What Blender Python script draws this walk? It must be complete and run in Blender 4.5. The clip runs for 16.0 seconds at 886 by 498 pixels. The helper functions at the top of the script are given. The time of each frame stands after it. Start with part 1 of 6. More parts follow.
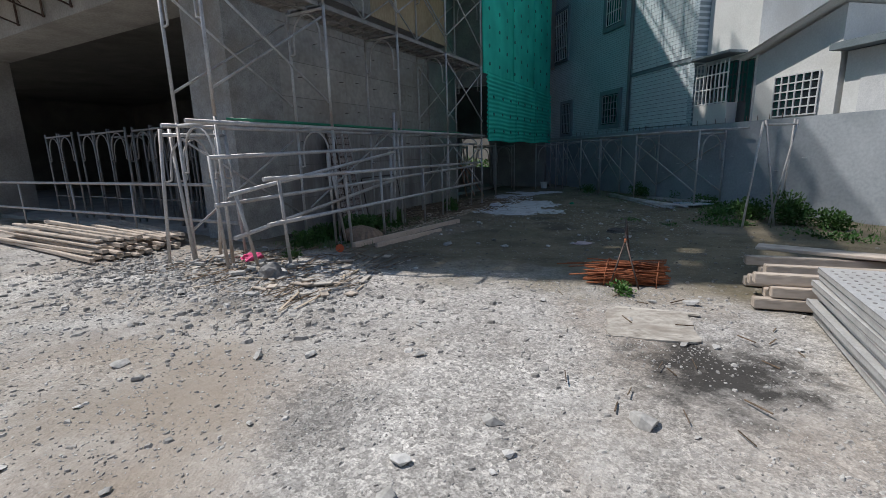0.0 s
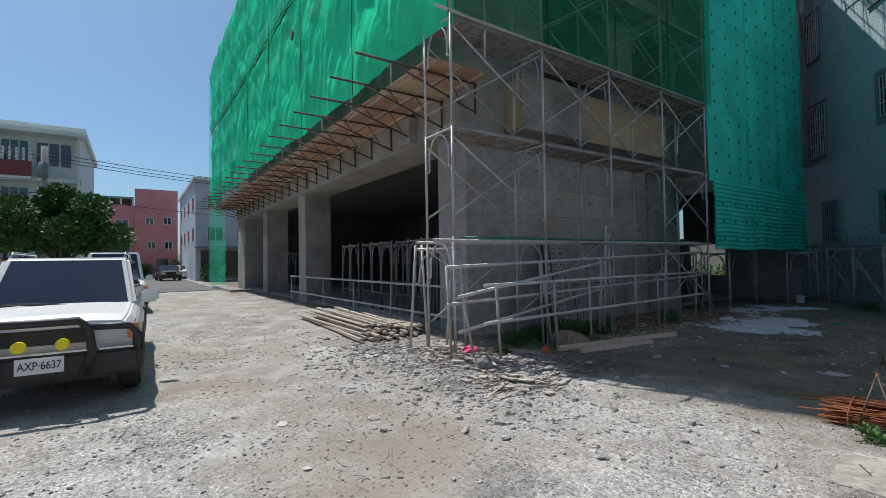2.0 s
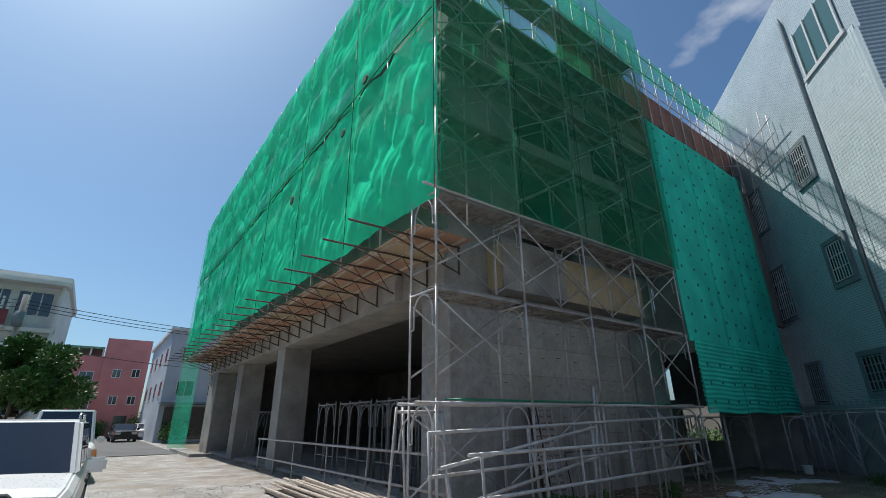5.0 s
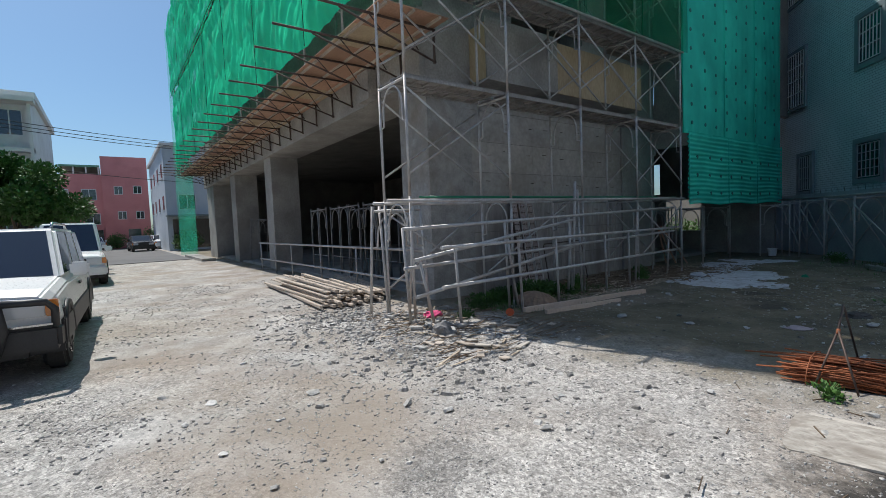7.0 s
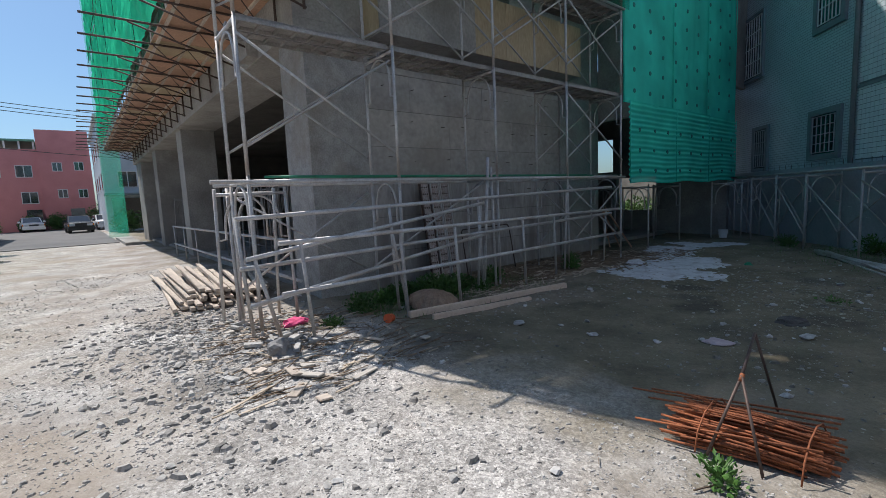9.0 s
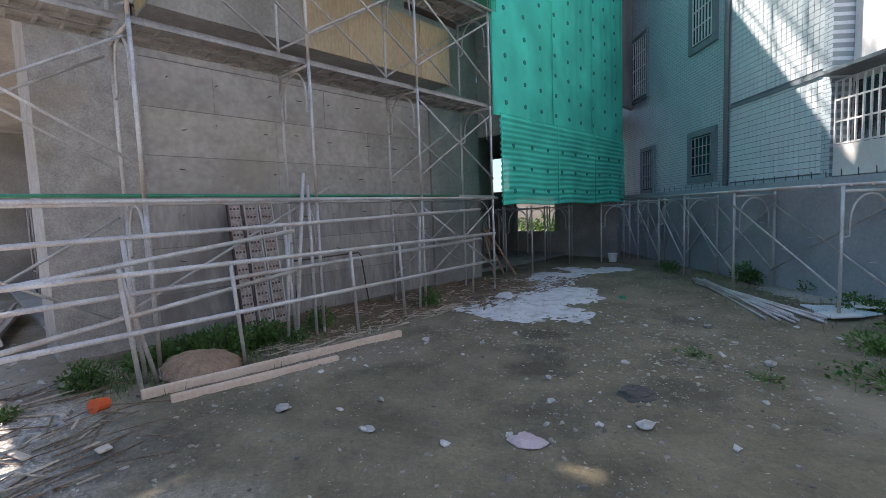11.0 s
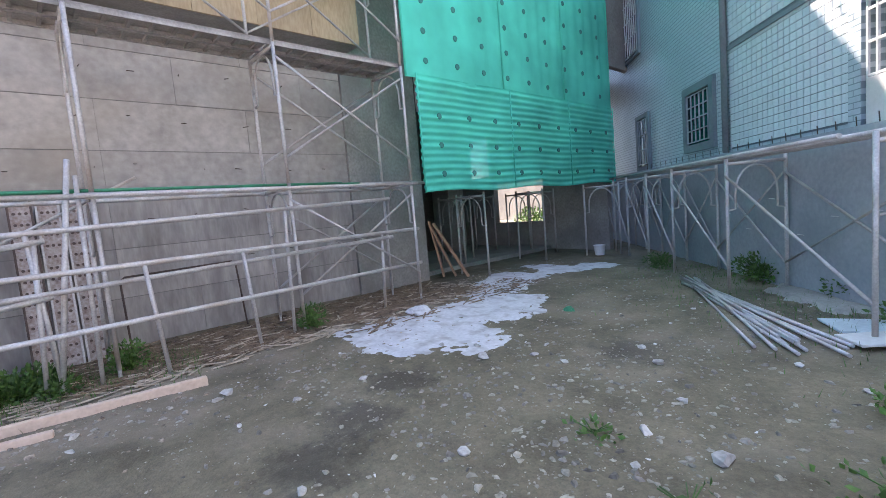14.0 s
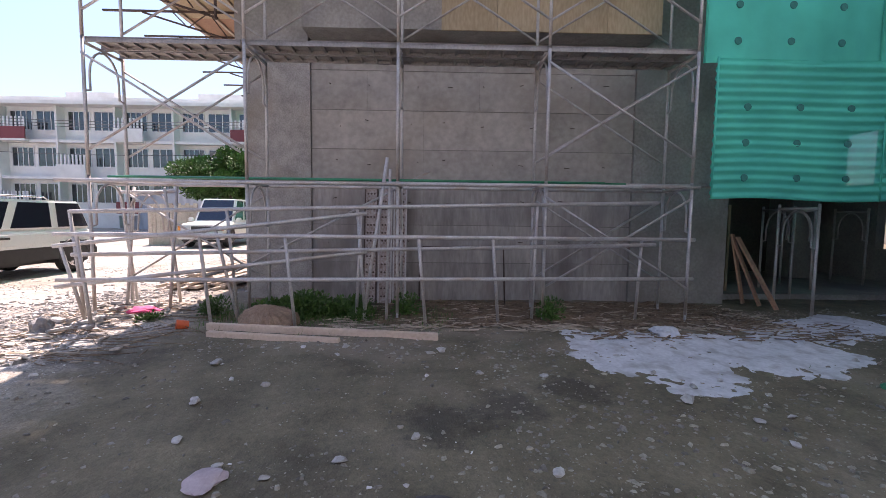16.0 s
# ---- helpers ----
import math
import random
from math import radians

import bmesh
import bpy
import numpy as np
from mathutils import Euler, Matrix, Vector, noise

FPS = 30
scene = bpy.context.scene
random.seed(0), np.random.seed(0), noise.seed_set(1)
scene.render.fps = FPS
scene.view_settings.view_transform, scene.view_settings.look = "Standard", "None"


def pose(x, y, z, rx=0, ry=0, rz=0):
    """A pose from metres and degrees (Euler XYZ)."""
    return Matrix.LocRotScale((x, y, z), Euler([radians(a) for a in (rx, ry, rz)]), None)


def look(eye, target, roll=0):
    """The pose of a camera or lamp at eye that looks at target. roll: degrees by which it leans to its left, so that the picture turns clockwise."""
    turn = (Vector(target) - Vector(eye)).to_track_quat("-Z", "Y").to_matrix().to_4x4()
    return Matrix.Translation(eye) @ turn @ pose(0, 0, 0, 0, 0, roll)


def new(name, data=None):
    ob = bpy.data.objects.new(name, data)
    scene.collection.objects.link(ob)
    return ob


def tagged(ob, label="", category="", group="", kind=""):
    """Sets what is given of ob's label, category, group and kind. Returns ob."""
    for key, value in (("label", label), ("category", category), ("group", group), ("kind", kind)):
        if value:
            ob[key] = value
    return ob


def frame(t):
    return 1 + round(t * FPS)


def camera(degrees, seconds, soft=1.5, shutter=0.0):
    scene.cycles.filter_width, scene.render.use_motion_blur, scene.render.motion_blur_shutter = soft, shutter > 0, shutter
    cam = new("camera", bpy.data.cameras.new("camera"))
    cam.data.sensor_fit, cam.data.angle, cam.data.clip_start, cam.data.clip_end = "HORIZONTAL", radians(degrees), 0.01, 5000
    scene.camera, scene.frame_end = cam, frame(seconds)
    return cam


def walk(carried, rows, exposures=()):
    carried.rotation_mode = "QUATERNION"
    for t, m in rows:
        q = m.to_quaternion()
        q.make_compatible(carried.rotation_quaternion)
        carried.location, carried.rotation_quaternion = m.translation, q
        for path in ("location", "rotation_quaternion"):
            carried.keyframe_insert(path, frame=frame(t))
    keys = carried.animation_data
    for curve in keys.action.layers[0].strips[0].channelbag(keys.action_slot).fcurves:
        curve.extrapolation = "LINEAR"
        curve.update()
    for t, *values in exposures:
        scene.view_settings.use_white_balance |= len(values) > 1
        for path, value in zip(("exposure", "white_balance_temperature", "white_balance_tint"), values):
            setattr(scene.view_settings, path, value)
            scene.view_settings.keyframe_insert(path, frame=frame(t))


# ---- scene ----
cam = camera(89.1, 16.0, soft=0.65)
PATH = [
    (0, (0.444, -0.062, 1.37), (-0.488, 1.659, 0.956), -1.6),
    (0.5, (0.544, -0.324, 1.414), (-0.844, 1.047, 0.975), -3.0),
    (1, (0.791, -0.529, 1.423), (-0.832, 0.556, 0.985), -3.4),
    (1.5, (0.973, -0.493, 1.476), (-0.701, 0.568, 1.2), -2.0),
    (2, (1.046, -0.486, 1.506), (-0.602, 0.647, 1.556), -0.9),
    (2.5, (1.051, -0.491, 1.545), (-0.564, 0.658, 1.811), -0.3),
    (3, (1.071, -0.487, 1.571), (-0.494, 0.665, 2.045), 0.0),
    (3.5, (1.102, -0.491, 1.585), (-0.405, 0.639, 2.257), -0.1),
    (5.8, (1.114, -0.508, 1.568), (-0.387, 0.608, 2.277), -0.5),
    (6, (1.091, -0.438, 1.559), (-0.471, 0.71, 2.053), -0.4),
    (6.5, (1.056, -0.286, 1.511), (-0.555, 0.889, 1.659), -0.8),
    (7, (0.969, 0.057, 1.475), (-0.64, 1.238, 1.357), -2.4),
    (7.5, (0.964, 0.448, 1.454), (-0.642, 1.621, 1.247), -4.0),
    (8, (0.934, 0.964, 1.455), (-0.68, 2.118, 1.198), -3.6),
    (8.5, (0.843, 1.433, 1.496), (-0.779, 2.58, 1.262), -3.1),
    (9, (0.792, 1.975, 1.527), (-0.754, 3.225, 1.302), -2.6),
    (9.5, (0.778, 2.565, 1.567), (-0.632, 3.968, 1.36), -1.7),
    (10, (0.829, 3.182, 1.652), (-0.506, 4.66, 1.467), -1.6),
    (12.3, (0.662, 5.219, 1.48), (-0.762, 6.618, 1.364), -4.6),
    (12.5, (0.673, 5.39, 1.472), (-0.769, 6.77, 1.353), -4.8),
    (13, (0.694, 5.918, 1.439), (-0.773, 7.267, 1.274), -4.2),
    (13.5, (0.779, 6.425, 1.432), (-0.649, 7.813, 1.25), -4.1),
    (14, (0.896, 6.912, 1.424), (-0.566, 8.264, 1.237), -4.9),
    (14.5, (1.002, 7.315, 1.444), (-0.488, 8.634, 1.241), -4.3),
    (15, (1.125, 7.698, 1.463), (-0.542, 8.788, 1.282), -2.2),
    (15.5, (1.261, 7.895, 1.435), (-0.594, 8.627, 1.283), -0.3),
    (16, (1.451, 7.891, 1.425), (-0.543, 7.941, 1.27), 0.7),
]
walk(cam, [(t, look(eye, target, roll)) for t, eye, target, roll in PATH],
     exposures=((0.0, -0.36, 6450, 12), (3.5, -0.25, 6450, 9), (8.0, -0.19, 6450, 11), (9.5, 0.18, 6550, 14), (10.2, 0.72, 6850, 17), (12.3, 1.68, 7150, 23), (14.5, 2.28, 7200, 26), (15.0, 2.33, 7200, 26), (15.5, 2.38, 7250, 27), (16.0, 1.05, 7350, 31)))

# ---- light ----
SUN_EL, SUN_FROM = radians(59.5), Vector((-0.953, -0.303, 0.0))
world = bpy.data.worlds.new("sky")
scene.world = world
world.use_nodes = True
wn = world.node_tree.nodes
sky = wn.new("ShaderNodeTexSky")
sky.sky_type, sky.sun_disc = "NISHITA", False
sky.sun_elevation, sky.sun_rotation = SUN_EL, math.atan2(SUN_FROM.x, SUN_FROM.y)
sky.air_density, sky.dust_density, sky.ozone_density = 1.0, 1.5, 2.5
coord = wn.new("ShaderNodeTexCoord")
cloud_map = wn.new("ShaderNodeMapping")
cloud_map.inputs["Scale"].default_value = (1.0, 1.0, 2.2)
cloud_map.inputs["Location"].default_value = (3.1, 0.4, 0.0)
cloud_noise = wn.new("ShaderNodeTexNoise")
cloud_noise.inputs["Scale"].default_value, cloud_noise.inputs["Detail"].default_value = 4.5, 9.0
cloud_ramp = wn.new("ShaderNodeValToRGB")
cloud_ramp.color_ramp.elements[0].position, cloud_ramp.color_ramp.elements[1].position = 0.50, 0.72
side_dot = wn.new("ShaderNodeVectorMath")
side_dot.operation = "DOT_PRODUCT"
side_dot.inputs[1].default_value = (0.55, 0.72, 0.42)
side_ramp = wn.new("ShaderNodeMapRange")
side_ramp.inputs["From Min"].default_value, side_ramp.inputs["From Max"].default_value = 0.35, 0.75
cloud_mul = wn.new("ShaderNodeMath")
cloud_mul.operation = "MULTIPLY"
cloud_mix = wn.new("ShaderNodeMix")
cloud_mix.data_type = "RGBA"
cloud_mix.inputs["B"].default_value = (8.0, 8.3, 8.8, 1)
wl = world.node_tree.links
wl.new(coord.outputs["Generated"], cloud_map.inputs["Vector"])
wl.new(cloud_map.outputs["Vector"], cloud_noise.inputs["Vector"])
wl.new(cloud_noise.outputs["Fac"], cloud_ramp.inputs["Fac"])
wl.new(coord.outputs["Generated"], side_dot.inputs[0])
wl.new(side_dot.outputs["Value"], side_ramp.inputs["Value"])
wl.new(cloud_ramp.outputs["Color"], cloud_mul.inputs[0])
wl.new(side_ramp.outputs["Result"], cloud_mul.inputs[1])
wl.new(cloud_mul.outputs["Value"], cloud_mix.inputs["Factor"])
sky_tint = wn.new("ShaderNodeMix")
sky_tint.data_type, sky_tint.blend_type = "RGBA", "MULTIPLY"
sky_tint.inputs["Factor"].default_value = 1.0
sky_tint.inputs["B"].default_value = (0.76, 1.0, 1.13, 1)
wl.new(sky.outputs["Color"], sky_tint.inputs["A"])
wl.new(sky_tint.outputs["Result"], cloud_mix.inputs["A"])
wl.new(cloud_mix.outputs["Result"], wn["Background"].inputs["Color"])
wn["Background"].inputs["Strength"].default_value = 0.115
sun_data = bpy.data.lights.new("sun", "SUN")
sun_data.energy, sun_data.angle, sun_data.color = 5.0, radians(0.5), (1.0, 0.96, 0.9)
sun = new("sun", sun_data)
sun_to = Vector((0, 0, 0))
sun_eye = SUN_FROM.normalized() * math.cos(SUN_EL) * 40 + Vector((0, 0, math.sin(SUN_EL) * 40))
sun.matrix_world = look(sun_eye, sun_to)

# ---- materials ----
def rgb(c):
    return (c[0], c[1], c[2], 1.0)


def surface(name, dark, light, scale=3.0, fine=40.0, rough=0.8, bump=0.3, metal=0.0, stain=None, stain_scale=0.7,
            stain_amount=0.5, stretch=(1, 1, 1), vary=0.0, bump_dist=0.01, transmission=0.0, spec=0.5):
    """Two scales of noise between two colours, with optional stains, object-wise variation and relief."""
    m = bpy.data.materials.new(name)
    m.use_nodes = True
    nt = m.node_tree
    n, l = nt.nodes, nt.links
    b = n["Principled BSDF"]
    tc = n.new("ShaderNodeTexCoord")
    mp = n.new("ShaderNodeMapping")
    mp.inputs["Scale"].default_value = stretch
    l.new(tc.outputs["Object"], mp.inputs["Vector"])
    big = n.new("ShaderNodeTexNoise")
    big.inputs["Scale"].default_value, big.inputs["Detail"].default_value = scale, 6.0
    big.inputs["Roughness"].default_value = 0.65
    small = n.new("ShaderNodeTexNoise")
    small.inputs["Scale"].default_value, small.inputs["Detail"].default_value = fine, 4.0
    l.new(mp.outputs["Vector"], big.inputs["Vector"])
    l.new(mp.outputs["Vector"], small.inputs["Vector"])
    add = n.new("ShaderNodeMath")
    add.operation = "MULTIPLY_ADD"
    add.inputs[1].default_value = 0.45
    l.new(small.outputs["Fac"], add.inputs[0])
    half = n.new("ShaderNodeMath")
    half.operation = "MULTIPLY"
    half.inputs[1].default_value = 0.55
    l.new(big.outputs["Fac"], half.inputs[0])
    l.new(half.outputs["Value"], add.inputs[2])
    ramp = n.new("ShaderNodeValToRGB")
    ramp.color_ramp.elements[0].position, ramp.color_ramp.elements[1].position = 0.34, 0.66
    ramp.color_ramp.elements[0].color, ramp.color_ramp.elements[1].color = rgb(dark), rgb(light)
    l.new(add.outputs["Value"], ramp.inputs["Fac"])
    colour = ramp.outputs["Color"]
    if stain:
        st = n.new("ShaderNodeTexNoise")
        st.inputs["Scale"].default_value, st.inputs["Detail"].default_value = stain_scale, 5.0
        l.new(mp.outputs["Vector"], st.inputs["Vector"])
        sr = n.new("ShaderNodeMapRange")
        sr.inputs["From Min"].default_value, sr.inputs["From Max"].default_value = 0.5, 0.68
        sr.inputs["To Max"].default_value = stain_amount
        l.new(st.outputs["Fac"], sr.inputs["Value"])
        mx = n.new("ShaderNodeMix")
        mx.data_type = "RGBA"
        mx.inputs["B"].default_value = rgb(stain)
        l.new(sr.outputs["Result"], mx.inputs["Factor"])
        l.new(colour, mx.inputs["A"])
        colour = mx.outputs["Result"]
    if vary:
        oi = n.new("ShaderNodeObjectInfo")
        gi = n.new("ShaderNodeNewGeometry")
        sm = n.new("ShaderNodeMath")
        sm.operation = "ADD"
        l.new(oi.outputs["Random"], sm.inputs[0])
        l.new(gi.outputs["Random Per Island"], sm.inputs[1])
        vr = n.new("ShaderNodeMapRange")
        vr.inputs["From Max"].default_value = 2.0
        vr.inputs["To Min"].default_value, vr.inputs["To Max"].default_value = 1 - vary, 1 + vary
        l.new(sm.outputs["Value"], vr.inputs["Value"])
        hs = n.new("ShaderNodeHueSaturation")
        l.new(vr.outputs["Result"], hs.inputs["Value"])
        l.new(colour, hs.inputs["Color"])
        colour = hs.outputs["Color"]
    l.new(colour, b.inputs["Base Color"])
    rr = n.new("ShaderNodeMapRange")
    rr.inputs["To Min"].default_value, rr.inputs["To Max"].default_value = max(0.03, rough - 0.1), min(1, rough + 0.1)
    l.new(small.outputs["Fac"], rr.inputs["Value"])
    l.new(rr.outputs["Result"], b.inputs["Roughness"])
    b.inputs["Metallic"].default_value = metal
    b.inputs["Specular IOR Level"].default_value = spec
    b.inputs["Transmission Weight"].default_value = transmission
    if bump:
        bp = n.new("ShaderNodeBump")
        bp.inputs["Strength"].default_value, bp.inputs["Distance"].default_value = bump, bump_dist
        l.new(add.outputs["Value"], bp.inputs["Height"])
        l.new(bp.outputs["Normal"], b.inputs["Normal"])
    return m


def netting(name, colour, cover, through_light=0.62):
    """Woven safety net: part of the light goes through between the threads, part glows through them."""
    m = bpy.data.materials.new(name)
    m.use_nodes = True
    n, l = m.node_tree.nodes, m.node_tree.links
    n.remove(n["Principled BSDF"])
    out = n["Material Output"]
    dif, tra, clear, mix, mix2 = (n.new("ShaderNodeBsdf" + k) if k in ("Diffuse", "Translucent", "Transparent") else n.new("ShaderNodeMixShader")
                                  for k in ("Diffuse", "Translucent", "Transparent", "a", "b"))
    tc = n.new("ShaderNodeTexCoord")
    ns = n.new("ShaderNodeTexNoise")
    ns.inputs["Scale"].default_value, ns.inputs["Detail"].default_value = 0.9, 5.0
    l.new(tc.outputs["Object"], ns.inputs["Vector"])
    hv = n.new("ShaderNodeHueSaturation")
    hv.inputs["Color"].default_value = rgb(colour)
    vr = n.new("ShaderNodeMapRange")
    vr.inputs["To Min"].default_value, vr.inputs["To Max"].default_value = 0.7, 1.35
    l.new(ns.outputs["Fac"], vr.inputs["Value"])
    l.new(vr.outputs["Result"], hv.inputs["Value"])
    l.new(hv.outputs["Color"], dif.inputs["Color"])
    l.new(hv.outputs["Color"], tra.inputs["Color"])
    mix.inputs["Fac"].default_value = through_light
    l.new(dif.outputs["BSDF"], mix.inputs[1])
    l.new(tra.outputs["BSDF"], mix.inputs[2])
    cv = n.new("ShaderNodeMapRange")
    cv.inputs["From Min"].default_value, cv.inputs["From Max"].default_value = 0.3, 0.7
    cv.inputs["To Min"].default_value, cv.inputs["To Max"].default_value = cover - 0.1, min(1.0, cover + 0.1)
    l.new(ns.outputs["Fac"], cv.inputs["Value"])
    l.new(cv.outputs["Result"], mix2.inputs["Fac"])
    l.new(clear.outputs["BSDF"], mix2.inputs[1])
    l.new(mix.outputs["Shader"], mix2.inputs[2])
    l.new(mix2.outputs["Shader"], out.inputs["Surface"])
    return m


def glass(name, tint, rough=0.03):
    m = bpy.data.materials.new(name)
    m.use_nodes = True
    b = m.node_tree.nodes["Principled BSDF"]
    b.inputs["Base Color"].default_value = rgb(tint)
    b.inputs["Roughness"].default_value = rough
    b.inputs["Specular IOR Level"].default_value = 0.9
    b.inputs["Coat Weight"].default_value = 0.6
    return m


CONCRETE = surface("concrete", (0.25, 0.237, 0.216), (0.44, 0.42, 0.385), 1.3, 24, 0.85, 0.35, stain=(0.20, 0.185, 0.17), stain_scale=0.9, stain_amount=0.6)
CONCRETE_STREAK = surface("streaked concrete", (0.23, 0.213, 0.20), (0.43, 0.405, 0.375), 1.5, 20, 0.85, 0.3, stain=(0.19, 0.17, 0.16), stain_scale=2.2, stain_amount=0.8, stretch=(1, 1, 0.25), vary=0.22)
CONCRETE_BOARD = surface("board-marked concrete", (0.28, 0.262, 0.24), (0.46, 0.435, 0.40), 2.0, 13, 0.85, 0.3, stain=(0.29, 0.25, 0.205), stain_scale=0.9, stain_amount=0.5, stretch=(1, 0.8, 0.9), vary=0.17)
# blotchy interior concrete; the room's shade is put into its dark base colour
SHADED_CONCRETE = surface("damp dark concrete", (0.10, 0.092, 0.08), (0.20, 0.185, 0.16), 1.2, 20, 0.9, 0.3, stain=(0.08, 0.07, 0.055), stain_amount=0.6)
CONCRETE_PALE = surface("pale concrete", (0.22, 0.212, 0.20), (0.46, 0.445, 0.42), 4.5, 46, 0.85, 0.5, stain=(0.27, 0.22, 0.16), stain_scale=1.1, stain_amount=0.6)
GREY_STEEL = surface("galvanised pipe", (0.34, 0.33, 0.32), (0.62, 0.61, 0.60), 5, 60, 0.5, 0.15, metal=0.2, stain=(0.33, 0.23, 0.16), stain_scale=2.2, stain_amount=0.5, vary=0.15)
DARK_STEEL = surface("dark steel", (0.06, 0.045, 0.04), (0.16, 0.11, 0.09), 6, 60, 0.6, 0.2, metal=0.4)
DECK_STEEL = surface("deck steel", (0.22, 0.21, 0.20), (0.40, 0.38, 0.36), 4, 40, 0.6, 0.2, metal=0.3, stain=(0.14, 0.12, 0.10), stain_amount=0.6, vary=0.2)
RUST = surface("rusty rebar", (0.13, 0.04, 0.018), (0.46, 0.15, 0.058), 8, 80, 0.8, 0.4, vary=0.35)
PLYWOOD = surface("form plywood", (0.34, 0.25, 0.15), (0.52, 0.42, 0.28), 1.2, 30, 0.7, 0.2, stain=(0.3, 0.2, 0.1), stain_amount=0.5, stretch=(1, 1, 0.3), vary=0.15)
PLYWOOD_RED = surface("reddish plywood", (0.30, 0.16, 0.10), (0.50, 0.31, 0.21), 1.2, 25, 0.7, 0.2, stain=(0.25, 0.15, 0.1), stain_amount=0.5, vary=0.25)
TIMBER = surface("weathered timber", (0.34, 0.28, 0.225), (0.62, 0.54, 0.46), 2.0, 30, 0.8, 0.3, stretch=(0.25, 1, 1), stain=(0.24, 0.18, 0.13), stain_amount=0.5, vary=0.25)
TIMBER_FRESH = surface("fresh timber", (0.55, 0.41, 0.31), (0.74, 0.59, 0.48), 2.0, 30, 0.75, 0.25, stretch=(1, 0.2, 1), vary=0.1)
NET_GREEN = netting("green safety net", (0.05, 0.88, 0.45), 0.86, 0.18)
NET_DARK = netting("thin green net", (0.02, 0.36, 0.17), 0.5)
NET_THIN = netting("pale green net", (0.05, 0.5, 0.32), 0.42)
NET_SHEET = netting("green tarpaulin", (0.06, 0.72, 0.56), 0.94, 0.3)
CAR_WHITE = surface("white car paint", (0.72, 0.72, 0.71), (0.80, 0.80, 0.79), 3, 40, 0.3, 0.0, stain=(0.6, 0.58, 0.54), stain_amount=0.3)
BLACK_PLASTIC = surface("black plastic", (0.018, 0.018, 0.02), (0.035, 0.035, 0.037), 6, 60, 0.5, 0.1)
RUBBER = surface("tyre rubber", (0.02, 0.02, 0.02), (0.05, 0.048, 0.045), 6, 50, 0.85, 0.2)
WINDSCREEN = glass("dark windscreen", (0.015, 0.02, 0.035))
WINDOW_DARK = glass("dark window glass", (0.02, 0.025, 0.03), 0.08)
WINDOW_GREEN = glass("green window glass", (0.05, 0.13, 0.11), 0.15)
WHITE_PAINT = surface("white paint", (0.62, 0.62, 0.60), (0.78, 0.78, 0.76), 1.5, 30, 0.6, 0.1, stain=(0.5, 0.48, 0.45), stain_amount=0.4)
HOUSE_TEAL = surface("pale teal wall tile", (0.40, 0.48, 0.535), (0.54, 0.615, 0.665), 1.2, 24, 0.5, 0.15, stain=(0.32, 0.40, 0.43), stain_amount=0.4)


def add_courses(m, along, wide, high, joint):
    """Fine tile courses too small to pick apart: thin darker joints along a wall direction."""
    n, l = m.node_tree.nodes, m.node_tree.links
    b = n["Principled BSDF"]
    base = b.inputs["Base Color"].links[0].from_socket
    geo = n.new("ShaderNodeNewGeometry")
    dot = n.new("ShaderNodeVectorMath")
    dot.operation = "DOT_PRODUCT"
    dot.inputs[1].default_value = along
    l.new(geo.outputs["Position"], dot.inputs[0])
    sep = n.new("ShaderNodeSeparateXYZ")
    l.new(geo.outputs["Position"], sep.inputs[0])
    com = n.new("ShaderNodeCombineXYZ")
    l.new(dot.outputs["Value"], com.inputs[0])
    l.new(sep.outputs["Z"], com.inputs[1])
    br = n.new("ShaderNodeTexBrick")
    br.inputs["Scale"].default_value = 1.0
    br.inputs["Brick Width"].default_value, br.inputs["Row Height"].default_value, br.inputs["Mortar Size"].default_value = wide, high, 0.006
    l.new(com.outputs["Vector"], br.inputs["Vector"])
    mx = n.new("ShaderNodeMix")
    mx.data_type = "RGBA"
    mx.inputs["B"].default_value = rgb(joint)
    l.new(br.outputs["Fac"], mx.inputs["Factor"])
    l.new(base, mx.inputs["A"])
    l.new(mx.outputs["Result"], b.inputs["Base Color"])


add_courses(HOUSE_TEAL, (-0.6606, 0.7507, 0.0), 0.2, 0.065, (0.20, 0.26, 0.29))
TILE_PALE = surface("pale glazed tile", (0.56, 0.63, 0.66), (0.70, 0.76, 0.78), 2, 30, 0.35, 0.05, vary=0.08)
JOINT = surface("tile joint", (0.10, 0.13, 0.15), (0.18, 0.21, 0.23), 4, 40, 0.9, 0.2)
WALL_GREY = surface("grey cement wall", (0.30, 0.33, 0.36), (0.44, 0.47, 0.50), 0.9, 20, 0.9, 0.25, stain=(0.22, 0.25, 0.27), stain_scale=0.8, stain_amount=0.6)
NET_VENT = surface("dark vent cloth", (0.01, 0.17, 0.14), (0.02, 0.24, 0.20), 5, 40, 0.8, 0.0)
JOINT_GREY = surface("dark formwork joint", (0.17, 0.16, 0.15), (0.25, 0.235, 0.22), 3, 30, 0.9, 0.2)
ASPHALT = surface("asphalt", (0.10, 0.10, 0.10), (0.17, 0.165, 0.16), 0.4, 30, 0.9, 0.2)
TREE_LEAF = surface("dark tree leaves", (0.02, 0.06, 0.012), (0.07, 0.17, 0.03), 3, 30, 0.55, 0.0, vary=0.4)
LEAF = surface("leaves", (0.03, 0.08, 0.015), (0.095, 0.21, 0.04), 3, 30, 0.6, 0.0, vary=0.4)
BARK = surface("bark", (0.06, 0.045, 0.03), (0.14, 0.11, 0.08), 5, 40, 0.9, 0.4)


